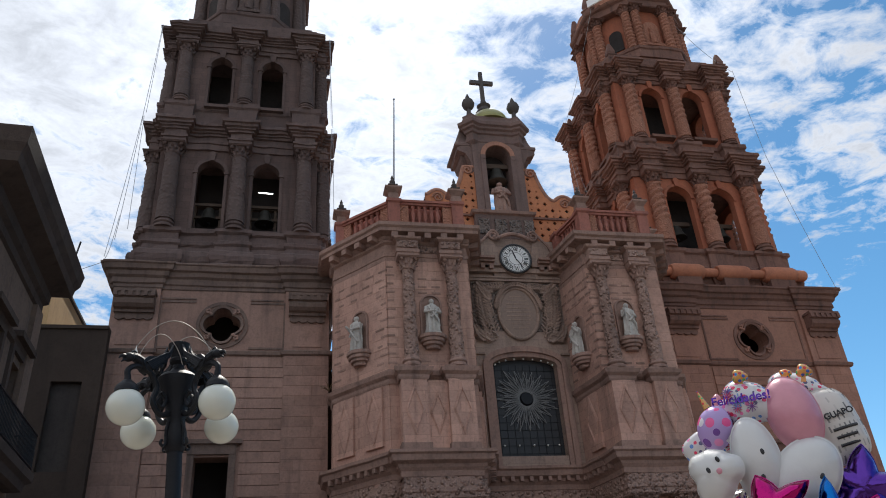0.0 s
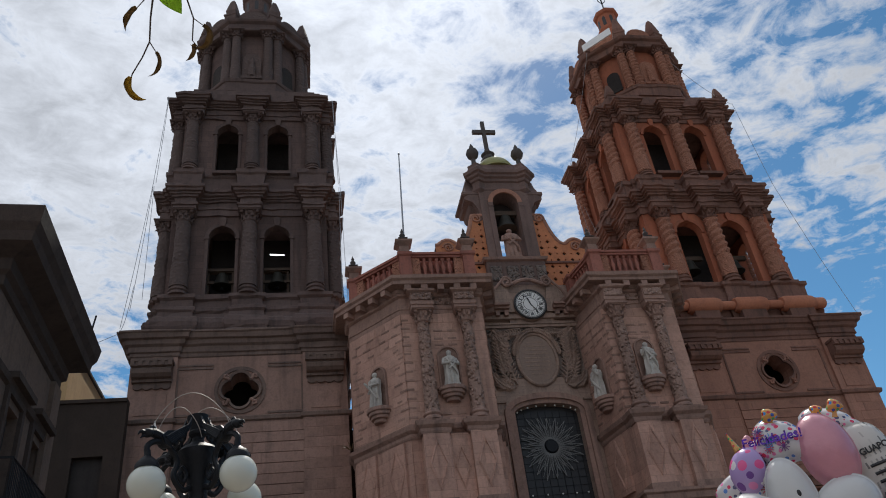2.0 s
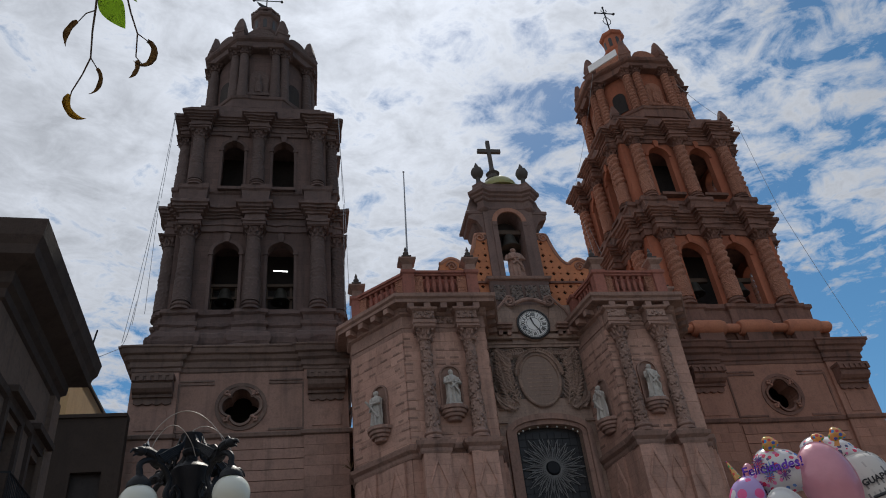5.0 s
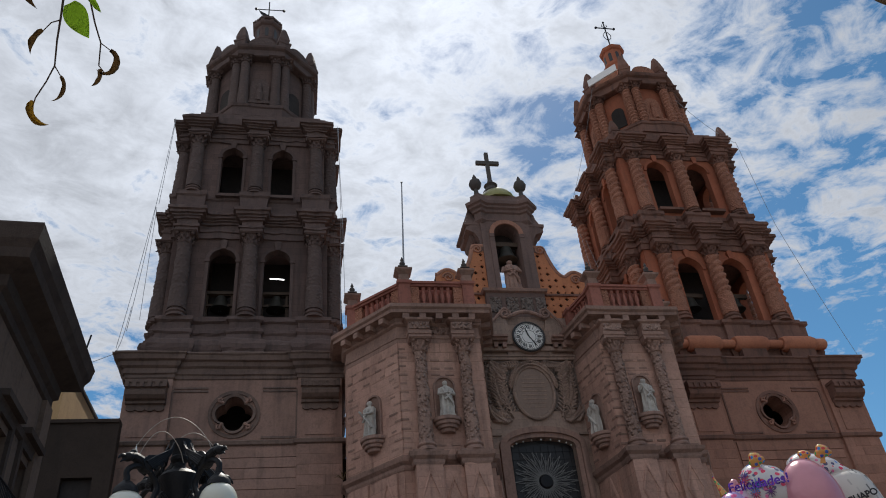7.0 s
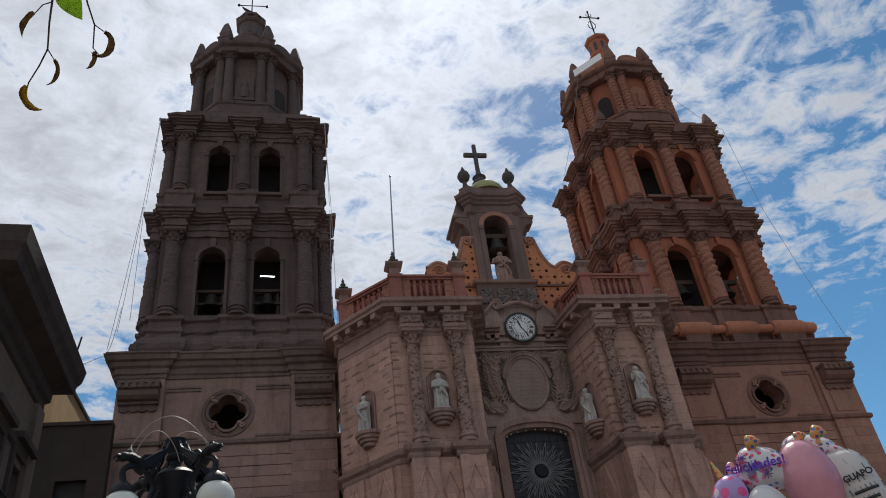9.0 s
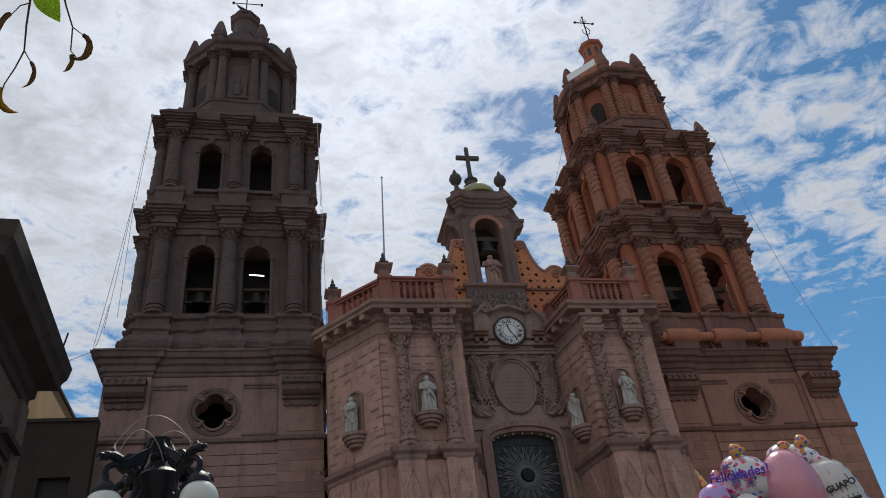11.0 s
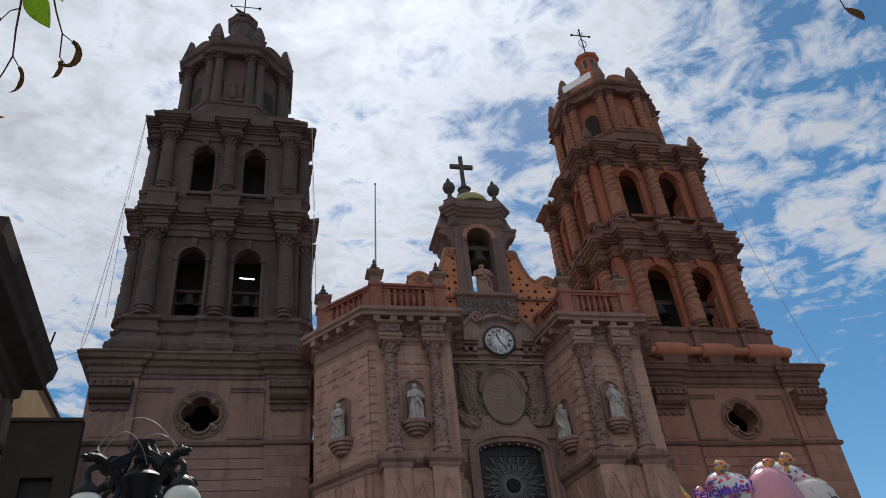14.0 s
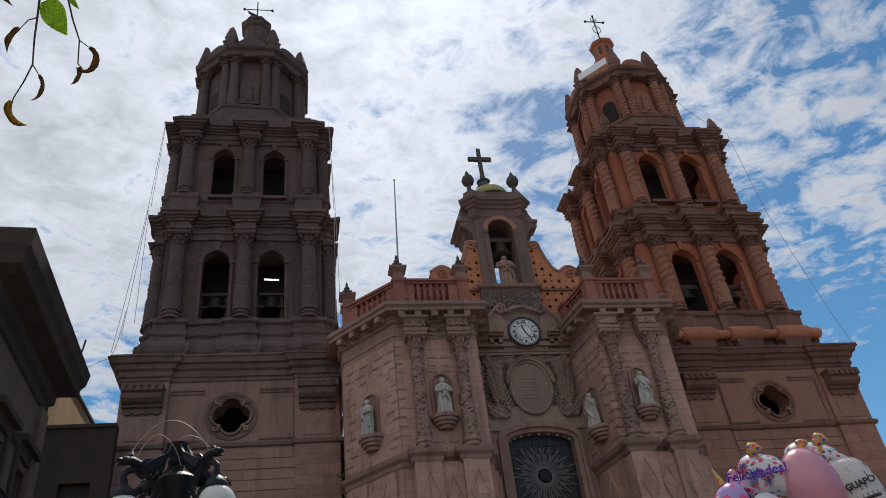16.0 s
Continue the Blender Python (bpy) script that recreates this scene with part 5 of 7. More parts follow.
for s in (-1, 1):
    bm = bmesh.new()
    pts = []
    cx_, cz_ = CX + s * 1.07, 21.2
    for i in range(22):
        t = i / 21
        r_ = .08 + .22 * t
        a = math.pi / 2 + s * (2 * math.pi * 1.6 * (1 - t)) - s * .2
        pts.append((cx_ + r_ * math.cos(a), BY - .42, cz_ + r_ * math.sin(a)))
    pts += [(CX + s * 1.45, BY - .42, 21.1), (CX + s * 1.8, BY - .42, 20.7), (CX + s * 2.0, BY - .42, 20.25), (CX + s * 2.35, BY - .42, 20.0)]
    tube(bm, pts, .07, 6)
    part("scroll", bm, M_PINK_M, portal, smooth=True)
    bm = bmesh.new()
    prism(bm, sorted([(CX + s * .8, 19.9), (CX + s * 1.15, 21.25), (CX + s * 1.5, 20.95), (CX + s * 1.85, 20.5), (CX + s * 2.1, 20.0), (CX + s * 2.3, 19.5), (CX + s * .85, 19.5)], key=lambda p: math.atan2(p[1] - 20.2, p[0] - CX - s * 1.4)), BY - .34, BY)
    part("scroll_web", bm, M_BAY, portal)
    bm = bmesh.new()
    xa, xb = sorted((CX + s * 1.15, CX + s * 1.95))
    for z, d in ((19.5, .35), (19.62, .55), (19.74, .7)):
        box(bm, xa, xb, BY - d, BY, z, z + .12)
    part("broken_cornice", bm, M_PINK_M, portal)
    for q in (-1, 1):
        bm = bmesh.new()
        xq = CX + s * 1.55 + q * .22
        box(bm, xq - .1, xq + .1, BY - .5, BY, 19.26, 19.5)
        part("modillion", bm, M_PINK_M, portal)
bm = bmesh.new()
tube(bm, [(CX - .85 + 1.7 * i / 10, BY - .4, 21.05 + .28 * math.sin(math.pi * i / 10)) for i in range(11)], .11, 8)
part("curved_cornice", bm, M_PINK_M, portal, smooth=True)

# ---- bell gable over the bay ----
gable = thing("bell_gable", AX, 33.2, 21.0, "brown stone bell gable with arch, small tiled dome and stone cross", "bell gable")
GYF = 33.25
bm = bmesh.new()
box(bm, AX - 1.7, AX + 1.5, GYF - .2, GYF + 1.2, 21.15, 22.75)
part("gable_base", bm, M_GABLE, gable)
for xx, ww in ((-1.25, .3), (-.35, .32), (.45, .32), (1.2, .26)):
    bm = bmesh.new()
    box(bm, AX + xx - ww, AX + xx + ww, GYF - .26, GYF - .18, 21.55, 22.45)
    part("base_panel", bm, M_BAY_C, gable)
bm = bmesh.new()
loft(bm, [(AX - 1.7, GYF - .2), (AX + 1.5, GYF - .2), (AX + 1.5, GYF + 1.2), (AX - 1.7, GYF + 1.2)], [(0, 22.74), (.14, 22.8), (.18, 22.95), (0, 23.0)])
part("base_cornice", bm, M_PINK_M, gable)
bm = bmesh.new()
panel(bm, Matrix.Translation((AX, GYF, 0)), -1.42, 1.42, 22.9, 27.7, 1.3, [(-.72, .72, 22.9, 26.75, .7)])
weld(bm)
part("gable_wall", bm, M_GABLE, gable)
bm = bmesh.new()
for q in range(12):
    a0, a1 = math.pi * q / 12, math.pi * (q + 1) / 12
    prism(bm, [(AX + .72 * math.cos(a0), 26.75 + .7 * math.sin(a0)), (AX + .98 * math.cos(a0), 26.75 + .96 * math.sin(a0)), (AX + .98 * math.cos(a1), 26.75 + .96 * math.sin(a1)), (AX + .72 * math.cos(a1), 26.75 + .7 * math.sin(a1))], GYF - .1, GYF + .02)
weld(bm)
part("arch_band", bm, M_TERRA, gable, "rose stone arch band")
for s in (-1, 1):
    bm = bmesh.new()
    xa, xb = sorted((AX + s * .72, AX + s * 1.0))
    box(bm, xa, xb, GYF - .1, GYF, 26.5, 26.75)
    box(bm, xa - .0, xb + .0, GYF - .07, GYF, 22.95, 26.5)
    part("jamb_strip", bm, M_GABLE, gable)
    # side brackets that swell out under the top
    bm = bmesh.new()
    prof_ = [(1.40, 27.4), (1.40, 25.7), (1.62, 25.55), (1.62, 25.75), (1.5, 25.9), (1.55, 26.4), (1.8, 26.9), (2.25, 27.1), (2.25, 27.25), (2.0, 27.4)]
    prism(bm, [(AX + s * x, z) for x, z in prof_], GYF + .1, GYF + 1.0)
    part("side_bracket", bm, M_GABLE, gable)
# deep side cornices with scrolled ends, set back behind the front
for s in (-1, 1):
    bm = bmesh.new()
    xa, xb = sorted((AX + s * 1.3, AX + s * 1.95))
    loft(bm, [(xa, GYF + .5), (xb, GYF + .5), (xb, GYF + 2.0), (xa, GYF + 2.0)], [(-.1, 26.5), (0, 26.7), (.04, 27.0), (.2, 27.1), (.24, 27.35), (.4, 27.45), (.4, 27.62), (.2, 27.8), (.08, 28.2), (.02, 28.6)])
    part("side_cornice", bm, M_GABLE, gable)
    bm = bmesh.new()
    sp = [(AX + s * (1.62 + .26 * (1 - t * .75) * math.cos(t * 10 + 1)), GYF + .3, 25.9 + .26 * (1 - t * .75) * math.sin(t * 10 + 1)) for t in (k / 20 for k in range(21))]
    tube(bm, sp, .06, 6)
    part("side_scroll", bm, M_GABLE, gable, smooth=True)
TOP = [(AX + x, GYF + y) for x, y in ((-1.72, .14), (-1.35, -.24), (-1.0, -.04), (1.0, -.04), (1.35, -.24), (1.72, .14), (1.55, .5), (1.55, 1.8), (-1.55, 1.8), (-1.55, .5))]
bm = bmesh.new()
loft(bm, TOP, [(-.15, 27.5), (-.06, 27.6), (.0, 27.68), (.0, 27.8), (-.06, 27.84), (-.06, 28.2), (.04, 28.26), (.06, 28.42), (.18, 28.5), (.2, 28.62), (.32, 28.7), (.34, 28.9), (.22, 29.0), (.1, 29.1), (.04, 29.3), (.06, 29.45), (-.1, 29.55)])
part("top_cornice", bm, M_GABLE, gable)
bm = bmesh.new()
DY = GYF + 1.0
lathe(bm, [(1.25, 29.5), (1.25, 29.62)] + [(1.15 * math.cos(t), 29.62 + 1.0 * math.sin(t)) for t in (0, .2, .4, .6, .8, 1.0, 1.2, 1.35)], AX + .05, DY, 24)
part("small_dome", bm, M_TILE, gable, "glazed green and gold tiles", True)
bm = bmesh.new()
lathe(bm, [(.5, 30.45), (.52, 30.6), (.4, 30.7), (.3, 30.95), (.42, 31.1), (.2, 31.25), (.16, 31.5)], AX - .15, DY, 14)
part("cross_foot", bm, M_CROSS, gable)
bm = bmesh.new()
XC = AX - .15
box(bm, XC - .11, XC + .11, DY - .1, DY + .1, 31.3, 33.75)
box(bm, XC - .72, XC - .11, DY - .1, DY + .1, 32.8, 33.05)
box(bm, XC + .11, XC + .72, DY - .1, DY + .1, 32.8, 33.05)
part("cross", bm, M_CROSS, gable, "dark stone cross")
for sx in (-1, 1):
    bm = bmesh.new()
    lathe(bm, [(.2, 29.3), (.14, 29.8), (.12, 30.05), (.3, 30.2), (.38, 30.45), (.3, 30.7), (.12, 30.82), (.13, 30.95), (.03, 31.2)], AX + sx * 1.35, GYF + .15, 14)
    part("ball_finial", bm, M_CROSS, gable, smooth=True)
bell_thing(AX + .02, GYF + .6, 25.35, .58, "bronze bell hung in the arch of the gable")
# slab added to close off the sky, the arch's shade in its colour
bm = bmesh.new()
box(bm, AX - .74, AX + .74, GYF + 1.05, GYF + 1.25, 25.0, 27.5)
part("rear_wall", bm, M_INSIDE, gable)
# the figure that stands before the arch
st = new("statue", statue_mesh(9, 0))
st.matrix_basis = Matrix.Translation((AX - .08, GYF - .0, 23.02)) @ Matrix.Diagonal((1.3, 1.1, 1.1, 1))
st.data = st.data.copy()
st.data.materials[0] = M_PINK_M
tagged(st, "weathered rose stone robed figure standing before the bell arch", "statue")


def lace_wing(s):
    """Curving orange wall pierced by diamonds, sweeping down from the gable to a scroll."""
    def top(u):
        if u < 2.0:
            return 26.0
        if u < 3.0:
            t = (u - 2.0)
            return 26.0 - 1.95 * (1 - (1 - t) ** 2.2)
        return 24.05 + .32 * math.sin(math.pi * min(1, (u - 3.0) / 1.1))

    cell, y = .40, GYF + .12
    bm = bmesh.new()
    n_u = 7
    for i in range(n_u):
        u0, u1 = 1.42 + i * cell, 1.42 + (i + 1) * cell
        zt0, zt1 = top(u0 + .02), top(u1 - .02)
        zmin = min(zt0, zt1)
        z = 21.2
        while z + cell <= zmin - .12:
            xm, zm, h = (u0 + u1) / 2, z + cell / 2, cell / 2
            d = .12 if (i + int((z - 21.2) / cell + .5)) % 2 == 0 else .055
            outer = [(u0, z), (u1, z), (u1, z + cell), (u0, z + cell)]
            mids = [(xm, z), (u1, zm), (xm, z + cell), (u0, zm)]
            hole = [(xm, zm - d), (xm + d, zm), (xm, zm + d), (xm - d, zm)]
            for q in range(4):
                # corner triangle pair and its share of the hole's edge
                o, m0, m1 = outer[q], mids[(q + 3) % 4], mids[q]
                h0, h1 = hole[(q + 3) % 4], hole[q]
                prism(bm, [(AX + s * p[0], p[1]) for p in (m0, o, m1, h1, h0)], y, y + .1)
            z += cell
        prism(bm, [(AX + s * p[0], p[1]) for p in ((u0, z), (u1, z), (u1, zt1), (u0, zt0))], y, y + .1)
    weld(bm)
    part("lace_wall", bm, M_LACE, gable, "orange wall pierced with diamond holes")
    # backing behind the diamonds, shade of the holes put into its colour
    bm = bmesh.new()
    prism(bm, [(AX + s * p[0], p[1]) for p in [(1.42, 21.2), (1.42 + n_u * cell, 21.2)] + [(1.42 + n_u * cell * (1 - k / 20), top(1.42 + n_u * cell * (1 - k / 20)) - .06) for k in range(21)]], y + .16, y + .5)
    part("backing_wall", bm, M_INSIDE, gable)
    bm = bmesh.new()
    us = [1.42 + n_u * cell * k / 40 for k in range(41)]
    tube(bm, [(AX + s * u, y + .05, top(u)) for u in us], .12, 8)
    part("coping", bm, M_TERRA, gable, smooth=True)
    for u, z, r in ((1.8, 25.75, .3), (3.55, 23.85, .3)):
        bm = bmesh.new()
        sp = [(AX + s * (u + r * (1 - t * .75) * math.cos(t * 10)), y - .04, z + r * (1 - t * .75) * math.sin(t * 10)) for t in (k / 24 for k in range(25))]
        tube(bm, sp, .055, 6)
        part("volute", bm, M_TERRA, gable, smooth=True)
    bm = bmesh.new()
    xa, xb = sorted((AX + s * 1.42, AX + s * 4.2))
    box(bm, xa, xb, y - .1, y + .02, 22.76, 22.88)
    part("band", bm, M_TERRA_M, gable)


lace_wing(-1)
lace_wing(1)

# ---- balustrades over the two wings ----
bm = bmesh.new()
lathe(bm, [(.11, 0), (.11, .06), (.07, .1), (.055, .16), (.10, .34), (.115, .46), (.09, .6), (.055, .74), (.06, .8), (.085, .84), (.10, .9), (.10, .96)], n=8)
bal_me = mesh_of("baluster", bm, M_BAL, True)
fin_me = finial_mesh(.85, .17, M_CROSS)
PTS = {-1: [(-7.45, 32.75), (-5.2, FY - .15), (-2.15, FY - .15), (-1.35, BY - .3)],
       1: [(9.2, 33.1), (7.4, FY - .15), (4.25, FY - .15), (3.85, BY - .3)]}
for s in (-1, 1):
    bal = thing("balustrade", AX + s * 4.8, FY, ZB, "rose-red stone balustrade with carved piers along the roof edge", "balustrade", "balustrades of the church front")
    pts = PTS[s]
    for (xa, ya), (xb, yb) in zip(pts, pts[1:]):
        a, b = Vector((xa, ya, 0)), Vector((xb, yb, 0))
        d = (b - a).normalized()
        ln = (b - a).length
        m = Matrix.Translation((xa, ya, ZB)) @ Matrix.Rotation(math.atan2(d.y, d.x), 4, 'Z')
        for nm, z0, z1, hw in (("bottom_rail", .02, .22, .2), ("top_rail", 1.18, 1.3, .17), ("top_rail", 1.3, 1.42, .25)):
            bm = bmesh.new()
            prism(bm, [(.1, z0), (ln - .1, z0), (ln - .1, z1), (.1, z1)], -hw, hw, m)
            part(nm, bm, M_BAL, bal)
        # low roof kerb of red stone close behind the balusters
        bm = bmesh.new()
        prism(bm, [(.3, -.05), (ln - .3, -.05), (ln - .3, 1.7), (.3, 1.7)], (.5 if s < 0 else -.8), (.8 if s < 0 else -.5), m)
        part("roof_kerb", bm, M_BAL, bal)
        # solid carved pieces next to the piers
        for xx in (.42, ln - .42):
            if ln > 3:
                bm = bmesh.new()
                prism(bm, [(xx - .28, .22), (xx + .28, .22), (xx + .28, 1.18), (xx - .28, 1.18)], -.11, .11, m)
                part("carved_slab", bm, M_TERRA_C, bal)
        k = int((ln - 1.5) / .3) if ln > 3 else int((ln - .5) / .3)
        lo, hi = (.78, ln - .78) if ln > 3 else (.35, ln - .35)
        for j in range(k):
            piece("baluster", bal_me, bal, m @ Matrix.Translation((lo + (hi - lo) * (j + .5) / k, 0, .22)))
    for i, (x, y) in enumerate(pts):
        bm = bmesh.new()
        loft(bm, square(x, y, .27), [(0, ZB), (0, ZB + 1.2), (.08, ZB + 1.28), (.08, ZB + 1.42), (0, ZB + 1.46)])
        part("pier", bm, M_BAL, bal)
        if i < 3:
            bm = bmesh.new()
            loft(bm, square(x, y, .25), [(0, ZB + 1.46), (-.02, ZB + 1.8), (.16, ZB + 2.0), (.16, ZB + 2.1), (-.1, ZB + 2.14)])
            part("pier_cap", bm, M_SLOT, bal)
            piece("finial", fin_me, bal, Matrix.Translation((x, y, ZB + 2.1)))
pole = thing("flagpole", -5.1, FY - .15, ZB + 2.1, "thin dark bare flagpole on the corner pier", "flagpole")
bm = bmesh.new()
tube(bm, [(-5.12, FY - .1, ZB + 2.4), (-4.94, FY - .1, 27.78)], .045, 8, .03)
part("pole_shaft", bm, M_WIRE, pole)
bm = bmesh.new()
ball(bm, (-4.94, FY - .1, 27.81), .06, 8, 6)
part("pole_tip", bm, M_WIRE, pole)

# courses of large stones on the lower storeys of the towers
for root, bx_, by_, zc_, mat_ in ((tower_dark, -12.88, 35.55, 20.25, M_BASE), (tower_red, 15.6, 35.4, 19.95, RED["bwall"])):
    rs = random.Random(11)
    for r in range(22):
        z0, z1 = zc_ - 4.72 - (r + 1) * .5, zc_ - 4.72 - r * .5 - .035
        if z0 < 2:
            break
        xs = [-3.02] + sorted(-3.02 + 6.04 * (k + rs.uniform(.3, .7)) / 4 for k in range(4)) + [3.02]
        for xa, xb in zip(xs, xs[1:]):
            if xa > -1.15 and xb < 1.15 and zc_ - 13.2 < z0 < zc_ - 8.7:
                continue
            if z1 > zc_ - 13.2 and z0 < zc_ - 8.7:
                if xa < -1.1 < xb:
                    xb = -1.1
                elif xa < 1.1 < xb:
                    xa = 1.1
                if -1.11 < xa and xb < 1.11:
                    continue
            bm = bmesh.new()
            dd = rs.uniform(.05, .075)
            prism(bm, [(bx_ + xa + .006, z0), (bx_ + xb - .006, z0), (bx_ + xb - .006, z1), (bx_ + xa + .006, z1)], by_ - dd, by_ + .01)
            part("stone_course", bm, mat_, root)


# dressed blocks facing the portal's walls and the corner pilasters of the towers
M_ASHLAR = stone("rose_ashlar", (0.42, 0.252, 0.198), (0.49, 0.305, 0.24), (0.14, 0.092, 0.078), streak=.65, vary=.1)
BLOCKS = {}


def ashlar(parent, m, x0, x1, z0, z1, wide, high, material, seed, gaps=(), proud=.014):
    """Courses of blocks in front of a wall, with open joints; gaps: x, x, z, z left free."""
    rnd = random.Random(seed)
    r = 0
    while z0 + (r + 1) * high <= z1 + .01:
        za = z0 + r * high
        x = x0
        while x < x1 - .05:
            w = wide * (.5 if x == x0 and r % 2 else rnd.choice((.8, 1.0, 1.2)))
            if x + w > x1 - .2:
                w = x1 - x
            if not any(x < gb and x + w > ga and za < gd and za + high > gc for ga, gb, gc, gd in gaps):
                key = (material.name, round(w, 1), high)
                if key not in BLOCKS:
                    bm = bmesh.new()
                    hw, hh, c = .5 - .007 / max(w, .1), high / 2 - .007, .012
                    rings = [[bm.verts.new((sx * (hw - d), y, sz * (hh - d))) for sx, sz in ((-1, -1), (1, -1), (1, 1), (-1, 1))] for d, y in ((0, .02), (0, -proud + .006), (c, -proud))]
                    for q0, q1 in zip(rings, rings[1:]):
                        for i in range(4):
                            bm.faces.new((q0[i], q0[(i + 1) % 4], q1[(i + 1) % 4], q1[i]))
                    bm.faces.new(rings[-1])
                    BLOCKS[key] = mesh_of("block", bm, material)
                piece("block", BLOCKS[key], parent, m @ Matrix.Translation((x + w / 2, rnd.uniform(-.004, .004), za + high / 2)) @ Matrix.Diagonal((w, 1, 1, 1)))
            x += w
        r += 1


for key in ("outer_left", "outer_right", "inner_left", "inner_right", "front_left", "front_right"):
    m, ln = face_pose(FACES[key])
    mid = WC[-1 if "left" in key else 1] - PLAN[FACES[key]][0] if "front" in key else ln * (.52 if "outer" in key else .5)
    ashlar(portal, m, .03, ln - .03, ZC + .06, ZE - .02, .85, .47, M_ASHLAR, len(key) + FACES[key], [(mid - .55, mid + .55, 13.6, 16.65)] if key != "inner_left" and key != "outer_right" else [])
for root, bx_, by_, bh_, zc_, mat_ in ((tower_dark, -12.98, 35.55, 5.13, 20.25, M_BASE), (tower_red, 15.6, 35.4, 5.4, 19.95, RED["bwall"])):
    m = Matrix.Translation((bx_, by_ - .16, 0))
    for s in (-1, 1):
        xa, xb = sorted((s * (bh_ - 2.13), s * (bh_ - .02)))
        ashlar(root, m, xa, xb, zc_ - 4.66 - 26 * .5, zc_ - 4.66, 1.1, .5, mat_, 30 + s)

# ---- the house at the street corner ----
house = thing("corner_house", -17.6, 20, 0, "brown rendered town house with deep shade-coloured eaves and iron balcony", "house")
HX, HY0, HY1, HZ = -17.4, 16.95, 23.05, 13.2
bm = bmesh.new()
M_SIDE = Matrix.Translation((HX, 0, 0)) @ Matrix.Rotation(math.pi / 2, 4, 'Z')
WINS = [(18.9, 20.1), (21.3, 22.4)]
panel(bm, M_SIDE, HY0, HY1, 0, HZ, .45, [(a, b, 7.35, 9.9, 0) for a, b in WINS])
weld(bm)
part("wall", bm, M_HOUSE, house)
bm = bmesh.new()
box(bm, HX - 12, HX - .002, HY0, HY0 + .4, 0, HZ)
part("wall", bm, M_HOUSE, house)
bm = bmesh.new()
box(bm, HX - 12, HX - .002, HY1 - .4, HY1, 0, HZ)
part("wall", bm, M_HOUSE, house)
bm = bmesh.new()
box(bm, HX - 12, HX - 11.6, HY0 + .4, HY1 - .4, 0, HZ)
part("wall", bm, M_HOUSE, house)
bm = bmesh.new()
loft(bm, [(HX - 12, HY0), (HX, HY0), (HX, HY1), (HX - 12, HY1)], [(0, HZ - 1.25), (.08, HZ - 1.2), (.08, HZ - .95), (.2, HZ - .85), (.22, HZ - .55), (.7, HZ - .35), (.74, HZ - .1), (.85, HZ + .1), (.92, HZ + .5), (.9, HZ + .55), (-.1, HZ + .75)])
part("eave", bm, M_HOUSE_M, house, "deep moulded eaves, the shade of their underside put into the colour")
bm = bmesh.new()
loft(bm, [(HX - 12, HY0), (HX, HY0), (HX, HY1), (HX - 12, HY1)], [(0, HZ - 3.0), (.1, HZ - 2.95), (.14, HZ - 2.8), (0, HZ - 2.7)])
part("string_course", bm, M_HOUSE_M, house)
bm = bmesh.new()
box(bm, HX - .02, HX + .14, HY1 - .7, HY1 + .06, 0, HZ - 1.25)
part("corner_pilaster", bm, M_HOUSE, house)
for a, b in WINS:
    w = part("window", (lambda bb: (box(bb, HX - .3, HX - .26, a, b, 7.35, 9.9), bb)[1])(bmesh.new()), M_GLASS_DARK, house)
    bm = bmesh.new()
    for y0, y1, z0, z1 in ((a - .2, a, 7.3, 10.1), (b, b + .2, 7.3, 10.1), (a - .2, b + .2, 10.1, 10.35)):
        box(bm, HX - .02, HX + .1, y0, y1, z0, z1)
    weld(bm)
    part("window_surround", bm, M_HOUSE_M, house)
    bm = bmesh.new()
    box(bm, HX, HX + .3, a - .3, b + .3, 10.38, 10.55)
    part("window_hood", bm, M_HOUSE_M, house)
bal = thing("iron_balcony", HX + .4, 20.5, 7.1, "black iron balcony railing on a moulded stone slab", "balcony")
bm = bmesh.new()
loft(bm, [(HX, 18.0), (HX + .7, 18.0), (HX + .7, 22.8), (HX, 22.8)], [(-.25, 6.55), (-.1, 6.6), (-.05, 6.8), (.08, 6.88), (.1, 7.1)])
part("slab", bm, M_HOUSE_M, bal)
for z in (7.25, 8.15):
    bm = bmesh.new()
    tube(bm, [(HX + .05, 18.0, z), (HX + .7, 18.0, z), (HX + .7, 22.8, z), (HX + .05, 22.8, z)], .03, 6)
    part("rail", bm, M_IRON, bal)
bm = bmesh.new()
tube(bm, [(0, 0, 7.1), (0, 0, 8.15)], .014, 5)
bar_me = mesh_of("bar", bm, M_IRON)
for i in range(41):
    piece("bar", bar_me, bal, Matrix.Translation((HX + .7, 18.0 + 4.8 * i / 40, 0)))
for i in range(6):
    piece("bar", bar_me, bal, Matrix.Translation((HX + .1 * i + .1, 22.8, 0)))
bm = bmesh.new()
tube(bm, [(HX + .85, HY1 - .5, HZ + .5), (HX + .9, HY1 - .4, HZ + 1.1)], .03, 5)
part("roof_spike", bm, M_IRON, house)

turn = Matrix.Translation((-16.5, 23.9, 0)) @ Matrix.Rotation(radians(2.5), 4, 'Z') @ Matrix.Translation((16.5, -23.9, 0))
for ob in (house, bal):
    ob.matrix_basis = turn @ ob.matrix_basis

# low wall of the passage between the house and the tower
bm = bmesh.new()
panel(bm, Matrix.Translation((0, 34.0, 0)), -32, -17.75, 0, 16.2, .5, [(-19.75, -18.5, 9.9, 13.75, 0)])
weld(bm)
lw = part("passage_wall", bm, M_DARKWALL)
tagged(lw, "rendered wall with an opening beside the tower, passage shade in its dark colour", "wall")
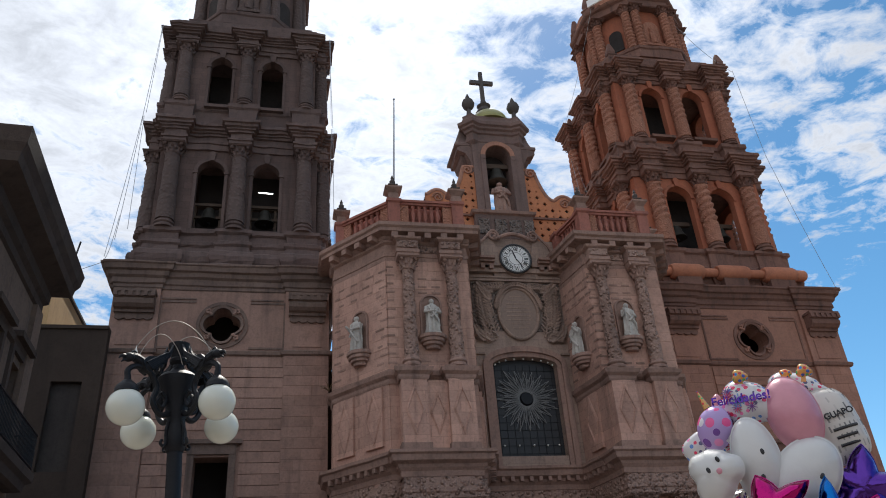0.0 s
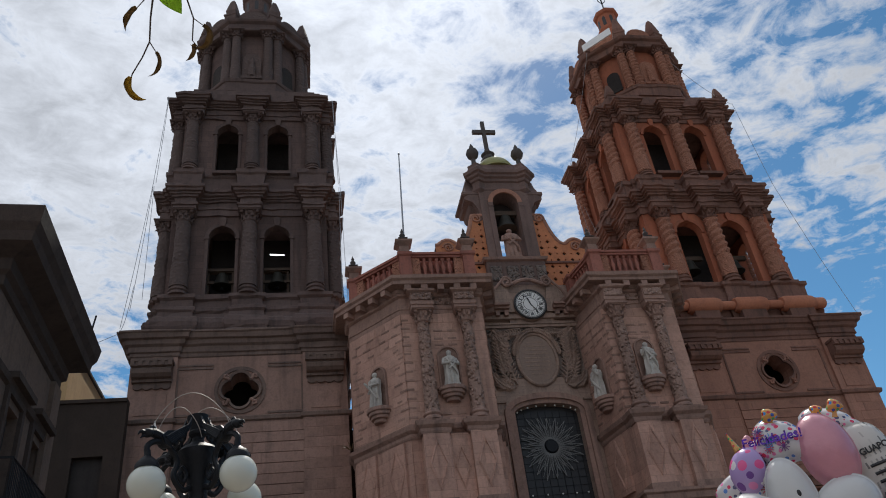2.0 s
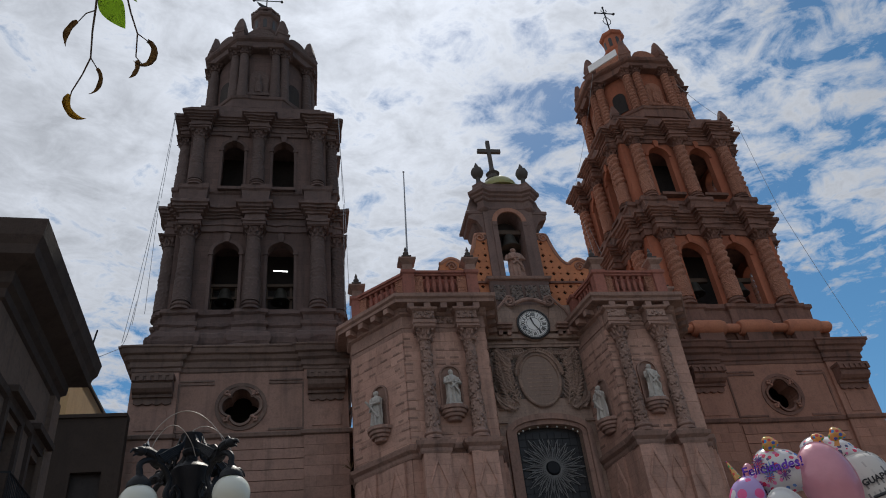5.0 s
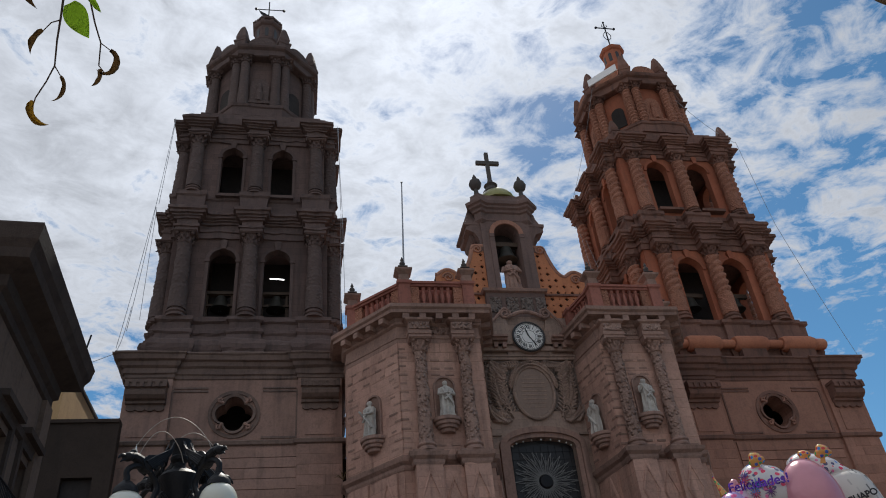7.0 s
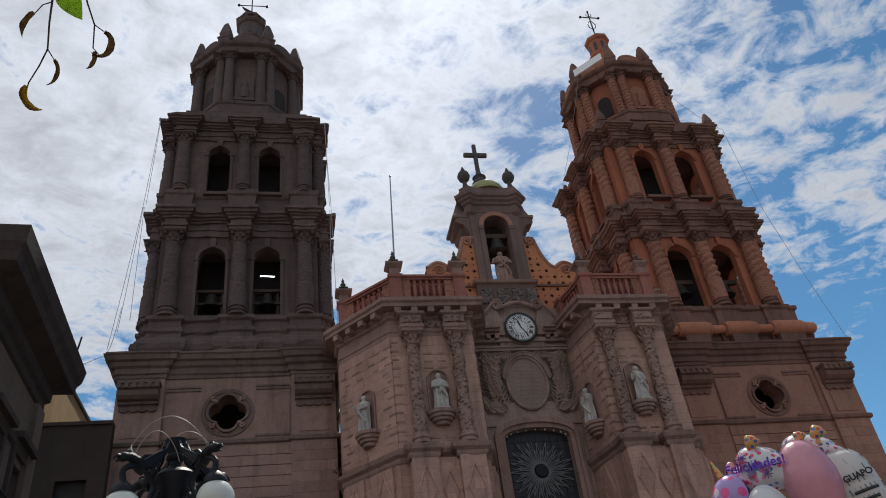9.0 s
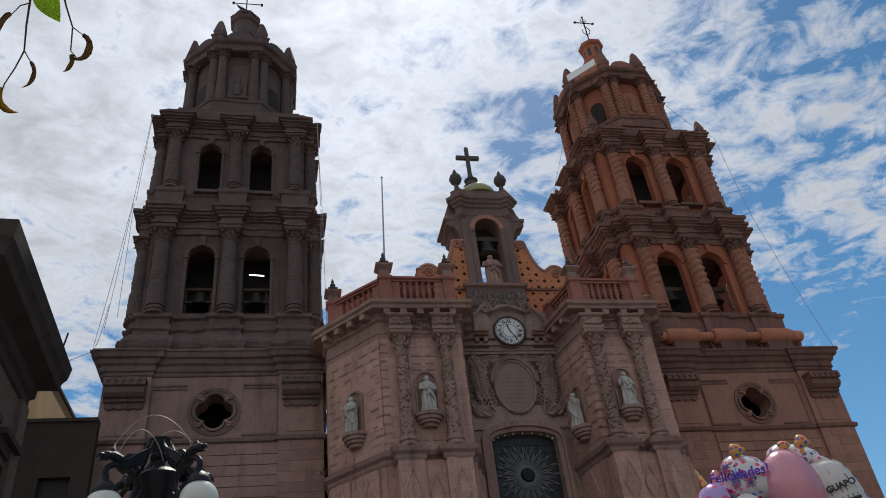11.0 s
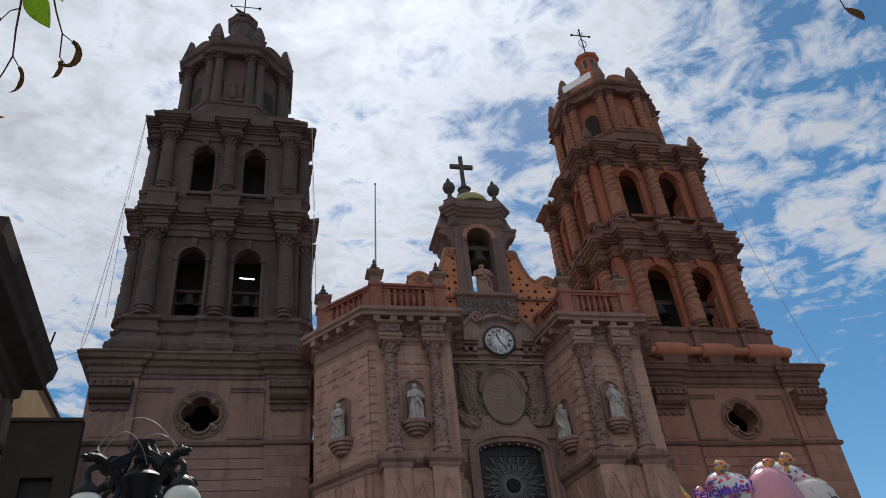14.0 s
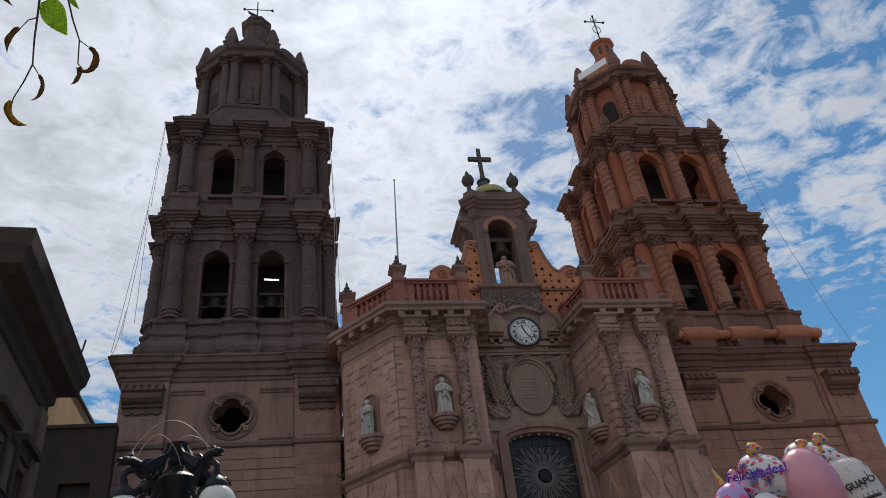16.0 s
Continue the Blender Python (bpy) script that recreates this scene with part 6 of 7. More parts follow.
# dark sheet added to fill the opening, drawing its shade; no real shutter
bm = bmesh.new()
box(bm, -19.75, -18.5, 34.3, 34.36, 9.9, 13.75)
part("shutter", bm, M_INSIDE, lw)
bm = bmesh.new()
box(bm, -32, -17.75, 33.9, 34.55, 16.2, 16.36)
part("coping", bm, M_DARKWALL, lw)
bm = bmesh.new()
box(bm, -36, -21.6, 38.0, 60, 0, 21.0)
och = part("ochre_house", bm, M_YELLOW)
tagged(och, "sunlit ochre rendered house behind the passage wall", "house")
bm = bmesh.new()
loft(bm, [(-36, 38), (-21.6, 38), (-21.6, 60), (-36, 60)], [(.02, 20.98), (.1, 21.05), (.1, 21.2), (-.1, 21.25)])
part("parapet", bm, M_HOUSE_M, och)

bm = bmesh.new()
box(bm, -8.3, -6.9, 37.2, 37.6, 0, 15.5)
tagged(part("link_wall", bm, M_DARKWALL), "low wall between tower and church front, in the shade-coloured render", "wall")

# nave behind the portal, and plain walls that close the square behind the view
bm = bmesh.new()
box(bm, -5.2, 7.6, 38.2, 75, 0, 19.6)
nave = part("nave", bm, M_PINK)
tagged(nave, "plain rose stone body of the church behind the front", "church")
for nm, x0, x1, y0, y1, h in (("wall_south", -45, 50, -42, -41, 12), ("wall_east", 49, 50, -41, 34, 11), ("wall_west", -46, -45, -42, 30, 12)):
    bm = bmesh.new()
    box(bm, x0, x1, y0, y1, 0, h)
    tagged(part(nm, bm, M_HOUSE), "plain rendered house fronts closing the square", "wall", kind="structure")

def smooth(pts, n=5):
    """More points along a flowing curve through the given ones."""
    pts = [Vector(p) for p in pts]
    ext = [pts[0] * 2 - pts[1]] + pts + [pts[-1] * 2 - pts[-2]]
    out = []
    for i in range(1, len(ext) - 2):
        a, b, c, d = ext[i - 1:i + 3]
        for k in range(n):
            t = k / n
            out.append(.5 * (2 * b + (c - a) * t + (2 * a - 5 * b + 4 * c - d) * t * t + (3 * b - a - 3 * c + d) * t ** 3))
    return out + [pts[-1]]


# ---- street lamp with four hanging globes ----
LPX, LPY = -10.89, 8.03
lamp = thing("street_lamp", LPX, LPY, 0, "black cast iron lamp post with four white hanging globes", "street lamp")
bm = bmesh.new()
lathe(bm, [(.26, 0), (.26, .12), (.2, .2), (.17, .7), (.13, .85), (.1, 1.0), (.085, 1.1), (.075, 3.75)], LPX, LPY, 16)
part("post", bm, M_IRON, lamp, smooth=True)
bm = bmesh.new()
lathe(bm, [(.08, 3.72), (.1, 3.76), (.112, 3.82), (.112, 3.92), (.095, 3.98), (.09, 4.06), (.105, 4.1), (.11, 4.16), (.13, 4.26), (.17, 4.38), (.2, 4.45), (.205, 4.5), (.17, 4.54), (.09, 4.58), (.06, 4.62), (.06, 4.65), (.09, 4.68), (.095, 4.71), (.08, 4.73), (.088, 4.8), (.108, 4.86), (.112, 4.89), (.09, 4.9), (.03, 4.9)], LPX, LPY, 18)
part("vase", bm, M_IRON, lamp, smooth=True)
for k in range(4):
    a = math.pi / 4 + k * math.pi / 2
    R = Matrix.Translation((LPX, LPY, 0)) @ Matrix.Rotation(a, 4, 'Z')
    gx = .605
    bm = bmesh.new()
    arm = [(.08, 4.12), (.2, 4.08), (.3, 4.2), (.26, 4.36), (.36, 4.5), (.5, 4.53), (gx, 4.47), (gx, 4.36)]
    tube(bm, smooth([R @ Vector((x, 0, z)) for x, z in arm]), .03, 8)
    tube(bm, smooth([R @ Vector((x, 0, z)) for x, z in ((.08, 4.05), (.12, 3.94), (.11, 3.84), (.14, 3.77), (.18, 3.79), (.165, 3.83))]), .015, 7)
    tube(bm, smooth([R @ Vector((x, 0, z)) for x, z in ((.2, 4.32), (.14, 4.25), (.18, 4.16), (.25, 4.2), (.22, 4.26))]), .02, 7)
    part("arm", bm, M_IRON, lamp, smooth=True)
    # a winged beast on each arm: body, neck and beak, a tall swept wing on both sides
    bm = bmesh.new()
    ball(bm, R @ Vector((.40, 0, 4.55)), .075, 12, 8, (1.2, 1.0, 1.0))
    tube(bm, smooth([R @ Vector(p) for p in ((.40, 0, 4.55), (.47, 0, 4.59), (.54, 0, 4.615), (.6, 0, 4.61))]), .058, 8, .04)
    ball(bm, R @ Vector((.61, 0, 4.6)), .05, 12, 8, (1.2, .9, .95))
    tube(bm, smooth([R @ Vector(p) for p in ((.63, 0, 4.605), (.69, 0, 4.6), (.72, 0, 4.565))]), .026, 7, .006)
    tube(bm, smooth([R @ Vector(p) for p in ((.64, 0, 4.57), (.67, 0, 4.555), (.69, 0, 4.535))]), .016, 6, .006)
    tube(bm, smooth([R @ Vector(p) for p in ((.58, 0, 4.64), (.56, 0, 4.675), (.52, 0, 4.67))]), .022, 6, .008)
    wing_ = [(.115, 4.85), (.15, 4.77), (.21, 4.705), (.3, 4.665), (.42, 4.64), (.48, 4.58), (.44, 4.5), (.37, 4.47), (.35, 4.53), (.31, 4.5), (.29, 4.565), (.25, 4.55), (.24, 4.61), (.2, 4.61), (.195, 4.66), (.16, 4.68), (.13, 4.76)]
    for s in (-1, 1):
        prism(bm, wing_, s * .045 - .014, s * .045 + .014, R)
        for f in range(5):
            t = f / 4
            tube(bm, smooth([R @ Vector((.44 - .06 * t, s * .065, 4.56 - .05 * t)), R @ Vector((.33 - .03 * t, s * .072, 4.64 - .06 * t)), R @ Vector((.16 + .06 * t, s * .06, 4.75 - .11 * t))]), .016, 6, .008)
    part("bird_ornament", bm, M_IRON, lamp, smooth=True)
    bm = bmesh.new()
    c = R @ Vector((gx, 0, 0))
    lathe(bm, [(.03, 4.42), (.035, 4.36), (.07, 4.33), (.1, 4.3), (.115, 4.27), (.12, 4.235)], c.x, c.y, 18)
    part("globe_cap", bm, M_IRON, lamp, smooth=True)
    bm = bmesh.new()
    ball(bm, (c.x, c.y, 4.085), .182, 28, 18)
    part("globe", bm, M_GLOBE, lamp, "white opal glass globe", True)
# leftover loops of bare wire over the lamp
wire = thing("wire_loops", LPX, LPY, 4.6, "thin pale loops of bare wire tied over the lamp", "wire")
for ax_, bx_, h, yy in ((-.44, .36, .42, -.3), (-.2, .42, .38, .05), (-.42, .05, .36, -.1)):
    bm = bmesh.new()
    tube(bm, [(LPX + ax_ + (bx_ - ax_) * t, LPY + yy, 4.62 + h * math.sin(math.pi * t) ** .7) for t in (i / 18 for i in range(19))], .0046, 5)
    part("loop", bm, M_PALEWIRE, wire)
bm = bmesh.new()
v = [bm.verts.new(p) for p in ((LPX - .40, LPY - .36, 4.6), (LPX - .33, LPY - .36, 4.58), (LPX - .36, LPY - .34, 4.66), (LPX - .38, LPY - .35, 4.76))]
bm.faces.new(v)
bmesh.ops.solidify(bm, geom=bm.faces[:], thickness=.006)
part("rag", bm, M_SHEET, wire)

lean = Matrix.Translation((LPX, LPY, 0)) @ Matrix.Rotation(radians(-3.4), 4, 'Y') @ Matrix.Translation((-LPX, -LPY, 0))
for ob in (lamp, wire):
    ob.matrix_basis = lean @ ob.matrix_basis

# ---- a bunch of foil balloons ----

def foil(kind, w, h, dep, seed=0):
    """An inflated foil balloon in its own x-z plane: two bellied skins that meet in a creased seam."""
    rnd = random.Random(seed)
    n = 60
    rim = []
    for i in range(n):
        a = 2 * math.pi * i / n
        c, s = math.cos(a), math.sin(a)
        if kind == "star":
            t = (a - math.pi / 2) * 5 / (2 * math.pi)
            f = abs((t % 1) - .5) * 2
            r = .52 + .48 * f ** 1.25
            p = (c * r, s * r)
        elif kind == "pouch":
            r = .9 + .1 * math.cos(3 * a + .5) - .08 * max(0, math.cos(5 * (a - 1.6)))
            p = (c * r, s * r)
        elif kind == "square":
            k = (abs(c) ** 3.2 + abs(s) ** 3.2) ** (-1 / 3.2)
            p = (c * k, s * k)
        else:
            p = (c, s)
        rim.append((p[0] * w / 2, p[1] * h / 2))
    bm = bmesh.new()
    levels = (1.04, 1.0, .95, .86, .72, .54, .34, .14)
    for side in (-1, 1):
        rings = []
        for s_ in levels:
            ring = []
            for i, (x, z) in enumerate(rim):
                b = 0 if s_ >= 1 else dep / 2 * (1 - s_ ** 2.4) ** .62
                b *= 1 + (.16 if kind == 'star' else .07) * math.sin(i * 2.1 + seed) * max(0, s_ - .7) * 3
                ring.append(bm.verts.new((x * s_, side * b, z * s_)))
            rings.append(ring)
        for r0, r1 in zip(rings, rings[1:]):
            for i in range(n):
                j = (i + 1) % n
                bm.faces.new((r0[i], r0[j], r1[j], r1[i]))
        bm.faces.new(rings[-1])
    weld(bm)
    return bm


FOIL = {
    "white": plain("white_foil", (.60, .60, .59), .2, 0.0, .5, .3, var=.03, scale=9, bump=.25),
    "pink": plain("pink_foil", (.60, .26, .32), .28, .1, .5, .3, var=.08, scale=12, bump=.3),
    "silver": plain("silver_foil", (.80, .80, .78), .14, 1.0, var=.05, scale=11, bump=.5),
    "magenta": plain("magenta_foil", (.42, .012, .15), .15, 1.0, var=.1, scale=11, bump=.45),
    "purple": plain("purple_foil", (.10, .04, .28), .15, 1.0, var=.1, scale=11, bump=.45),
    "violet": plain("violet_foil", (.30, .12, .55), .16, .7, var=.1),
    "blue": plain("blue_foil", (.008, .13, .42), .15, 1.0, var=.1, scale=11, bump=.45),
}


def confetti(name, base_, spots, scale=20):
    m, n, l, p = mat_base(name)
    tc = n.new("ShaderNodeTexCoord")
    vo = n.new("ShaderNodeTexVoronoi")
    vo.inputs["Scale"].default_value = scale
    l.new(tc.outputs["Object"], vo.inputs["Vector"])
    lt = n.new("ShaderNodeMath")
    lt.operation = 'LESS_THAN'
    lt.inputs[1].default_value = .36
    l.new(vo.outputs["Distance"], lt.inputs[0])
    sp = n.new("ShaderNodeSeparateColor")
    l.new(vo.outputs["Color"], sp.inputs[0])
    rp = n.new("ShaderNodeValToRGB")
    rp.color_ramp.interpolation = 'CONSTANT'
    rp.color_ramp.elements[0].color = (*spots[0], 1)
    rp.color_ramp.elements[1].position, rp.color_ramp.elements[1].color = .3, (*spots[1], 1)
    for pos_, c in ((.55, spots[2]), (.8, spots[3])):
        e = rp.color_ramp.elements.new(pos_)
        e.color = (*c, 1)
    l.new(sp.outputs[0], rp.inputs[0])
    x = n.new("ShaderNodeMix")
    x.data_type = 'RGBA'
    x.inputs[6].default_value = (*base_, 1)
    l.new(lt.outputs[0], x.inputs[0])
    l.new(rp.outputs[0], x.inputs[7])
    l.new(x.outputs[2], p.inputs["Base Color"])
    p.inputs["Roughness"].default_value = .2
    return m


FOIL["confetti"] = confetti("confetti_foil", (.62, .61, .62), ((.7, .05, .12), (.12, .25, .6), (.75, .2, .4), (.1, .1, .2)))
FOIL["unicorn"] = confetti("violet_pink_foil", (.42, .3, .6), ((.75, .1, .3), (.8, .75, .8), (.75, .25, .5), (.16, .06, .3)), 9)
def printed(name, base_, ink):
    m, n, l, p = mat_base(name)
    tc = n.new("ShaderNodeTexCoord")
    mp = n.new("ShaderNodeMapping")
    mp.inputs["Rotation"].default_value = (radians(90), radians(8), 0)
    l.new(tc.outputs["Object"], mp.inputs[0])
    bt = n.new("ShaderNodeTexBrick")
    bt.inputs["Scale"].default_value, bt.inputs["Brick Width"].default_value, bt.inputs["Row Height"].default_value = 1.0, .04, .075
    bt.inputs["Mortar Size"].default_value, bt.inputs["Bias"].default_value = .014, .25
    bt.inputs["Color1"].default_value, bt.inputs["Color2"].default_value, bt.inputs["Mortar"].default_value = (*ink, 1), (*base_, 1), (*base_, 1)
    l.new(mp.outputs[0], bt.inputs["Vector"])
    l.new(bt.outputs["Color"], p.inputs["Base Color"])
    p.inputs["Roughness"].default_value = .22
    return m


FOIL["print"] = printed("black_print_foil", (.60, .57, .53), (.05, .05, .055))
FOIL["rainbow"] = confetti("rainbow_foil", (.6, .3, .08), ((.6, .05, .04), (.04, .25, .6), (.06, .4, .12), (.05, .12, .45)), 26)

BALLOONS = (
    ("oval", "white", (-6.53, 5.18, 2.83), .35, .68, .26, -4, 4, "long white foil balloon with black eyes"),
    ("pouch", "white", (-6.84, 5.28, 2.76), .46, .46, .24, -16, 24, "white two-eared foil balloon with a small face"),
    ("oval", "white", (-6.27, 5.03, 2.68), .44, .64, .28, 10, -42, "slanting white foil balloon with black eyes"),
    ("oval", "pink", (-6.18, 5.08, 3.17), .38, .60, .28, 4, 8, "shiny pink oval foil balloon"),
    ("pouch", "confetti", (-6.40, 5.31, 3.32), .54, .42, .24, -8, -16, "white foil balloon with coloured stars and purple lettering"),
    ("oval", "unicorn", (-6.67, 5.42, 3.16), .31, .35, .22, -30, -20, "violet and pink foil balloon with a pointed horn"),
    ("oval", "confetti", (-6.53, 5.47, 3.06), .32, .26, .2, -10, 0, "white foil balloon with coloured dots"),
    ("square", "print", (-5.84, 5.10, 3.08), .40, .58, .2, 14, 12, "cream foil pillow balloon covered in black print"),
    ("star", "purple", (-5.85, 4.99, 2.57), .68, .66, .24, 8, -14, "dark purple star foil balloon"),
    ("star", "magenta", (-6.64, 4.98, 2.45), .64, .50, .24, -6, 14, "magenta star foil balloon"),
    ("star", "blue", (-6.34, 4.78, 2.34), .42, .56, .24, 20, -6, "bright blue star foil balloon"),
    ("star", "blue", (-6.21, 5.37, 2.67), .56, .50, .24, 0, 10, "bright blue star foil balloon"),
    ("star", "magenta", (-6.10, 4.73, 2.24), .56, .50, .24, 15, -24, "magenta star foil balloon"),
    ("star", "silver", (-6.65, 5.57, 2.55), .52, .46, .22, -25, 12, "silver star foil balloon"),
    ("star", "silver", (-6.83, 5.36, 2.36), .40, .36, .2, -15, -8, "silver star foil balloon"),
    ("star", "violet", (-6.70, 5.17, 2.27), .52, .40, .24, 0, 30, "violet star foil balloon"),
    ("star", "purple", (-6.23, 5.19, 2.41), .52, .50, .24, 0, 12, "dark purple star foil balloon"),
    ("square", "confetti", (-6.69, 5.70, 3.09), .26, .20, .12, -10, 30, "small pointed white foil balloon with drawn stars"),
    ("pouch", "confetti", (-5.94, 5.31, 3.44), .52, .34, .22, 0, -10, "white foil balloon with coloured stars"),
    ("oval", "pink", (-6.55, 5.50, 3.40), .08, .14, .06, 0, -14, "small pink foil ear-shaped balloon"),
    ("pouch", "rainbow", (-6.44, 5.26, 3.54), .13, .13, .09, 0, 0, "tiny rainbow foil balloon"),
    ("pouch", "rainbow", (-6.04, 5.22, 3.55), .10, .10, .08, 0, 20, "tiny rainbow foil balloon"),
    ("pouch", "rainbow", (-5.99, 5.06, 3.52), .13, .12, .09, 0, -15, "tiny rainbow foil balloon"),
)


def skin_depth(x, z, w, h, dep):
    """How far the front skin bellies out at a place on the balloon."""
    k = min(.98, math.hypot(2 * x / w, 2 * z / h))
    return -dep / 2 * (1 - k ** 2.4) ** .62 - .003


INKS = [plain("%s_ink" % n_, c_, .4) for n_, c_ in (("red", (.55, .03, .08)), ("blue", (.05, .22, .55)), ("purple", (.14, .03, .22)), ("black", (.03, .03, .035)))]
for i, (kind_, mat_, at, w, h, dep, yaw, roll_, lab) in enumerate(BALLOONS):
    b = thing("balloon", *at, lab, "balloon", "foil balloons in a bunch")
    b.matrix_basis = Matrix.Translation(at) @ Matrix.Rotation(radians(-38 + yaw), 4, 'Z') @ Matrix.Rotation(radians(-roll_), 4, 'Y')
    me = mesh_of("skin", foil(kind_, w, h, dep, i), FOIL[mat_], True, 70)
    sk = new("skin", me)
    sk.parent = b
    bm = bmesh.new()
    prism(bm, [(-.02, -h / 2 - .03), (.02, -h / 2 - .03), (.014, -h / 2 + .02), (-.014, -h / 2 + .02)], -.004, .004)
    tail = new("tail", mesh_of("tail", bm, FOIL[mat_]))
    tail.parent = b
    if mat_ == "white":
        for px, pz in ((w * .2, h * .06), (w * .06, -h * .2)) if kind_ == "oval" else ((w * .02, .02), (w * .24, .05)):
            bm = bmesh.new()
            ball(bm, (px, skin_depth(px, pz, w, h, dep) + .004, pz), .02, 12, 8, (.8, .35, 1.2))
            e = new("eye", mesh_of("eye", bm, M_INK, True))
            e.parent = sk
        if kind_ == "pouch":
            bm = bmesh.new()
            ball(bm, (w * .16, skin_depth(w * .16, -.03, w, h, dep) + .004, -.03), .024, 12, 8, (1, .3, 1))
            e = new("cheek", mesh_of("cheek", bm, FOIL["pink"], True))
            e.parent = sk
    # drawn starbursts on the printed skins
    if mat_ == "confetti" and w > .3:
        rb = random.Random(40 + i)
        for k in range(7):
            px, pz, rr = rb.uniform(-.32, .32) * w, rb.uniform(-.32, .32) * h, rb.uniform(.03, .06)
            bm = bmesh.new()
            for q in range(5):
                a = q * math.pi / 5 + k
                run = [(px + rr * t * math.cos(a), pz + rr * t * math.sin(a)) for t in (-1, -.5, 0, .5, 1)]
                tube(bm, [(x_, skin_depth(x_, z_, w, h, dep), z_) for x_, z_ in run], .0035, 4)
            e = new("starburst", mesh_of("starburst", bm, INKS[rb.randrange(4)]))
            e.parent = sk
    if mat_ == "unicorn":
        bm = bmesh.new()
        tube(bm, [(-.08, 0, h * .42), (-.14, 0, h * .62), (-.2, 0, h * .82)], .03, 8, .004)
        e = new("horn", mesh_of("horn", bm, FOIL["rainbow"], True))
        e.parent = sk
    for txt, size, px, pz, tilt, mm in (("Felicidades!", .1, -.02, .02, 12, FOIL["purple"]),) if i == 4 else (("GUAPO", .066, .045, .06, 0, M_INK), ("====", .09, 0.0, -.05, 0, M_INK)) if mat_ == "print" else ():
        if txt == "====":
            for k in range(3):
                bm = bmesh.new()
                tube(bm, [(x_, skin_depth(x_, pz - .06 * k, w, h, dep), pz - .06 * k) for x_ in (-.05, 0, .05, .1, .14 - .03 * k)], .012, 5)
                e = new("lettering_bar", mesh_of("lettering_bar", bm, mm))
                e.parent = sk
            continue
        cu = bpy.data.curves.new("lettering", 'FONT')
        cu.body, cu.size, cu.align_x, cu.align_y, cu.extrude, cu.offset = txt, size, 'CENTER', 'CENTER', .002, .002
        cu.materials.append(mm)
        e = new("lettering", cu)
        e.parent = sk
        e.matrix_basis = Matrix.Translation((px, -dep / 2 - .012, pz)) @ Matrix.Rotation(math.pi / 2, 4, 'X') @ Matrix.Rotation(radians(tilt), 4, 'Z')
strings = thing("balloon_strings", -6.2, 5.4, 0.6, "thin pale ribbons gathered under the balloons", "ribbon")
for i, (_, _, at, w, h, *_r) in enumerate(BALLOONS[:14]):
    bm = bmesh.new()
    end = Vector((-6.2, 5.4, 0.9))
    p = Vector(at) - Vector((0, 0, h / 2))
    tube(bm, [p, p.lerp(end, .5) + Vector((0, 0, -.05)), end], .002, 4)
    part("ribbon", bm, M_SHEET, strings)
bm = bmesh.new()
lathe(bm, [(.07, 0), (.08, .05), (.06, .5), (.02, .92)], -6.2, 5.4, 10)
part("weight", bm, M_INK, strings)

# ---- stay wires and nets hung from the towers ----
def sag(p, q, drop, r, n=14):
    p, q = Vector(p), Vector(q)
    bm = bmesh.new()
    tube(bm, [p.lerp(q, t) - Vector((0, 0, drop * math.sin(math.pi * t))) for t in (i / n for i in range(n + 1))], r, 5)
    return bm


LEFT_WIRES = [((-17.85, 35.8, 36.9), (-18.1, 35.5, 29.7)), ((-18.1, 35.5, 29.7), (-18.75, 35.1, 20.5)), ((-18.1, 35.6, 29.7), (-18.45, 35.3, 21.6)), ((-17.85, 35.9, 36.8), (-18.0, 35.7, 30.0)), ((-18.05, 35.6, 29.7), (-17.95, 35.4, 22.3)), ((-18.7, 35.1, 20.4), (-18.4, 35.3, 23.0)),
              ((-7.95, 35.8, 36.9), (-7.72, 35.5, 29.7)), ((-7.72, 35.5, 29.6), (-7.6, 35.2, 21.0)), ((-7.8, 35.5, 29.6), (-7.9, 35.2, 22.0)), ((-7.9, 35.8, 36.8), (-7.8, 35.7, 30.0)), ((-23.0, 30, 16.0), (-18.8, 35.1, 20.2))]
RIGHT_WIRES = [((20.3, 36.0, 37.7), (20.4, 35.6, 30.0)), ((20.4, 35.6, 30.0), (21.6, 34.9, 20.0)), ((17.4, 37.2, 43.4), (20.3, 36.1, 37.7)), ((10.9, 44.8, 38.0), (10.6, 41, 27.0)), ((10.9, 44.8, 38.0), (9.4, 40, 24.5)), ((11.6, 38, 44.6), (10.8, 44.8, 38.3))]
for root_, wires, lab in (("stay_wires", LEFT_WIRES, "thin wires and net lines hung beside the dark tower"), ("stay_wires", RIGHT_WIRES, "thin wires hung beside the orange tower")):
    t_ = thing(root_, wires[0][0][0], wires[0][0][1], wires[0][0][2], lab, "wire")
    for k, (p, q) in enumerate(wires):
        part("wire", sag(p, q, .25 + .12 * (k % 3), .014), M_WIRE, t_)
# white sheeting on the roof edge of the orange tower
bm = bmesh.new()
prism(bm, [(-1.2, 45.1), (1.2, 45.3), (1.2, 45.95), (-1.2, 45.75)], -.1, .0, Matrix.Translation((RX + .29, TY, 0)) @ Matrix.Rotation(-math.pi / 4, 4, 'Z') @ Matrix.Translation((0, -4.55, 0)))
part("roof_sheeting", bm, M_SHEET, tower_red, "bright white sheeting laid on the roof edge")
# fluorescent tube in one belfry arch
bm = bmesh.new()
tube(bm, [(-11.75, 37.6, 26.35), (-10.95, 37.6, 26.3)], .035, 8)
m_tube, tn, tl, tp = mat_base("lit_tube")
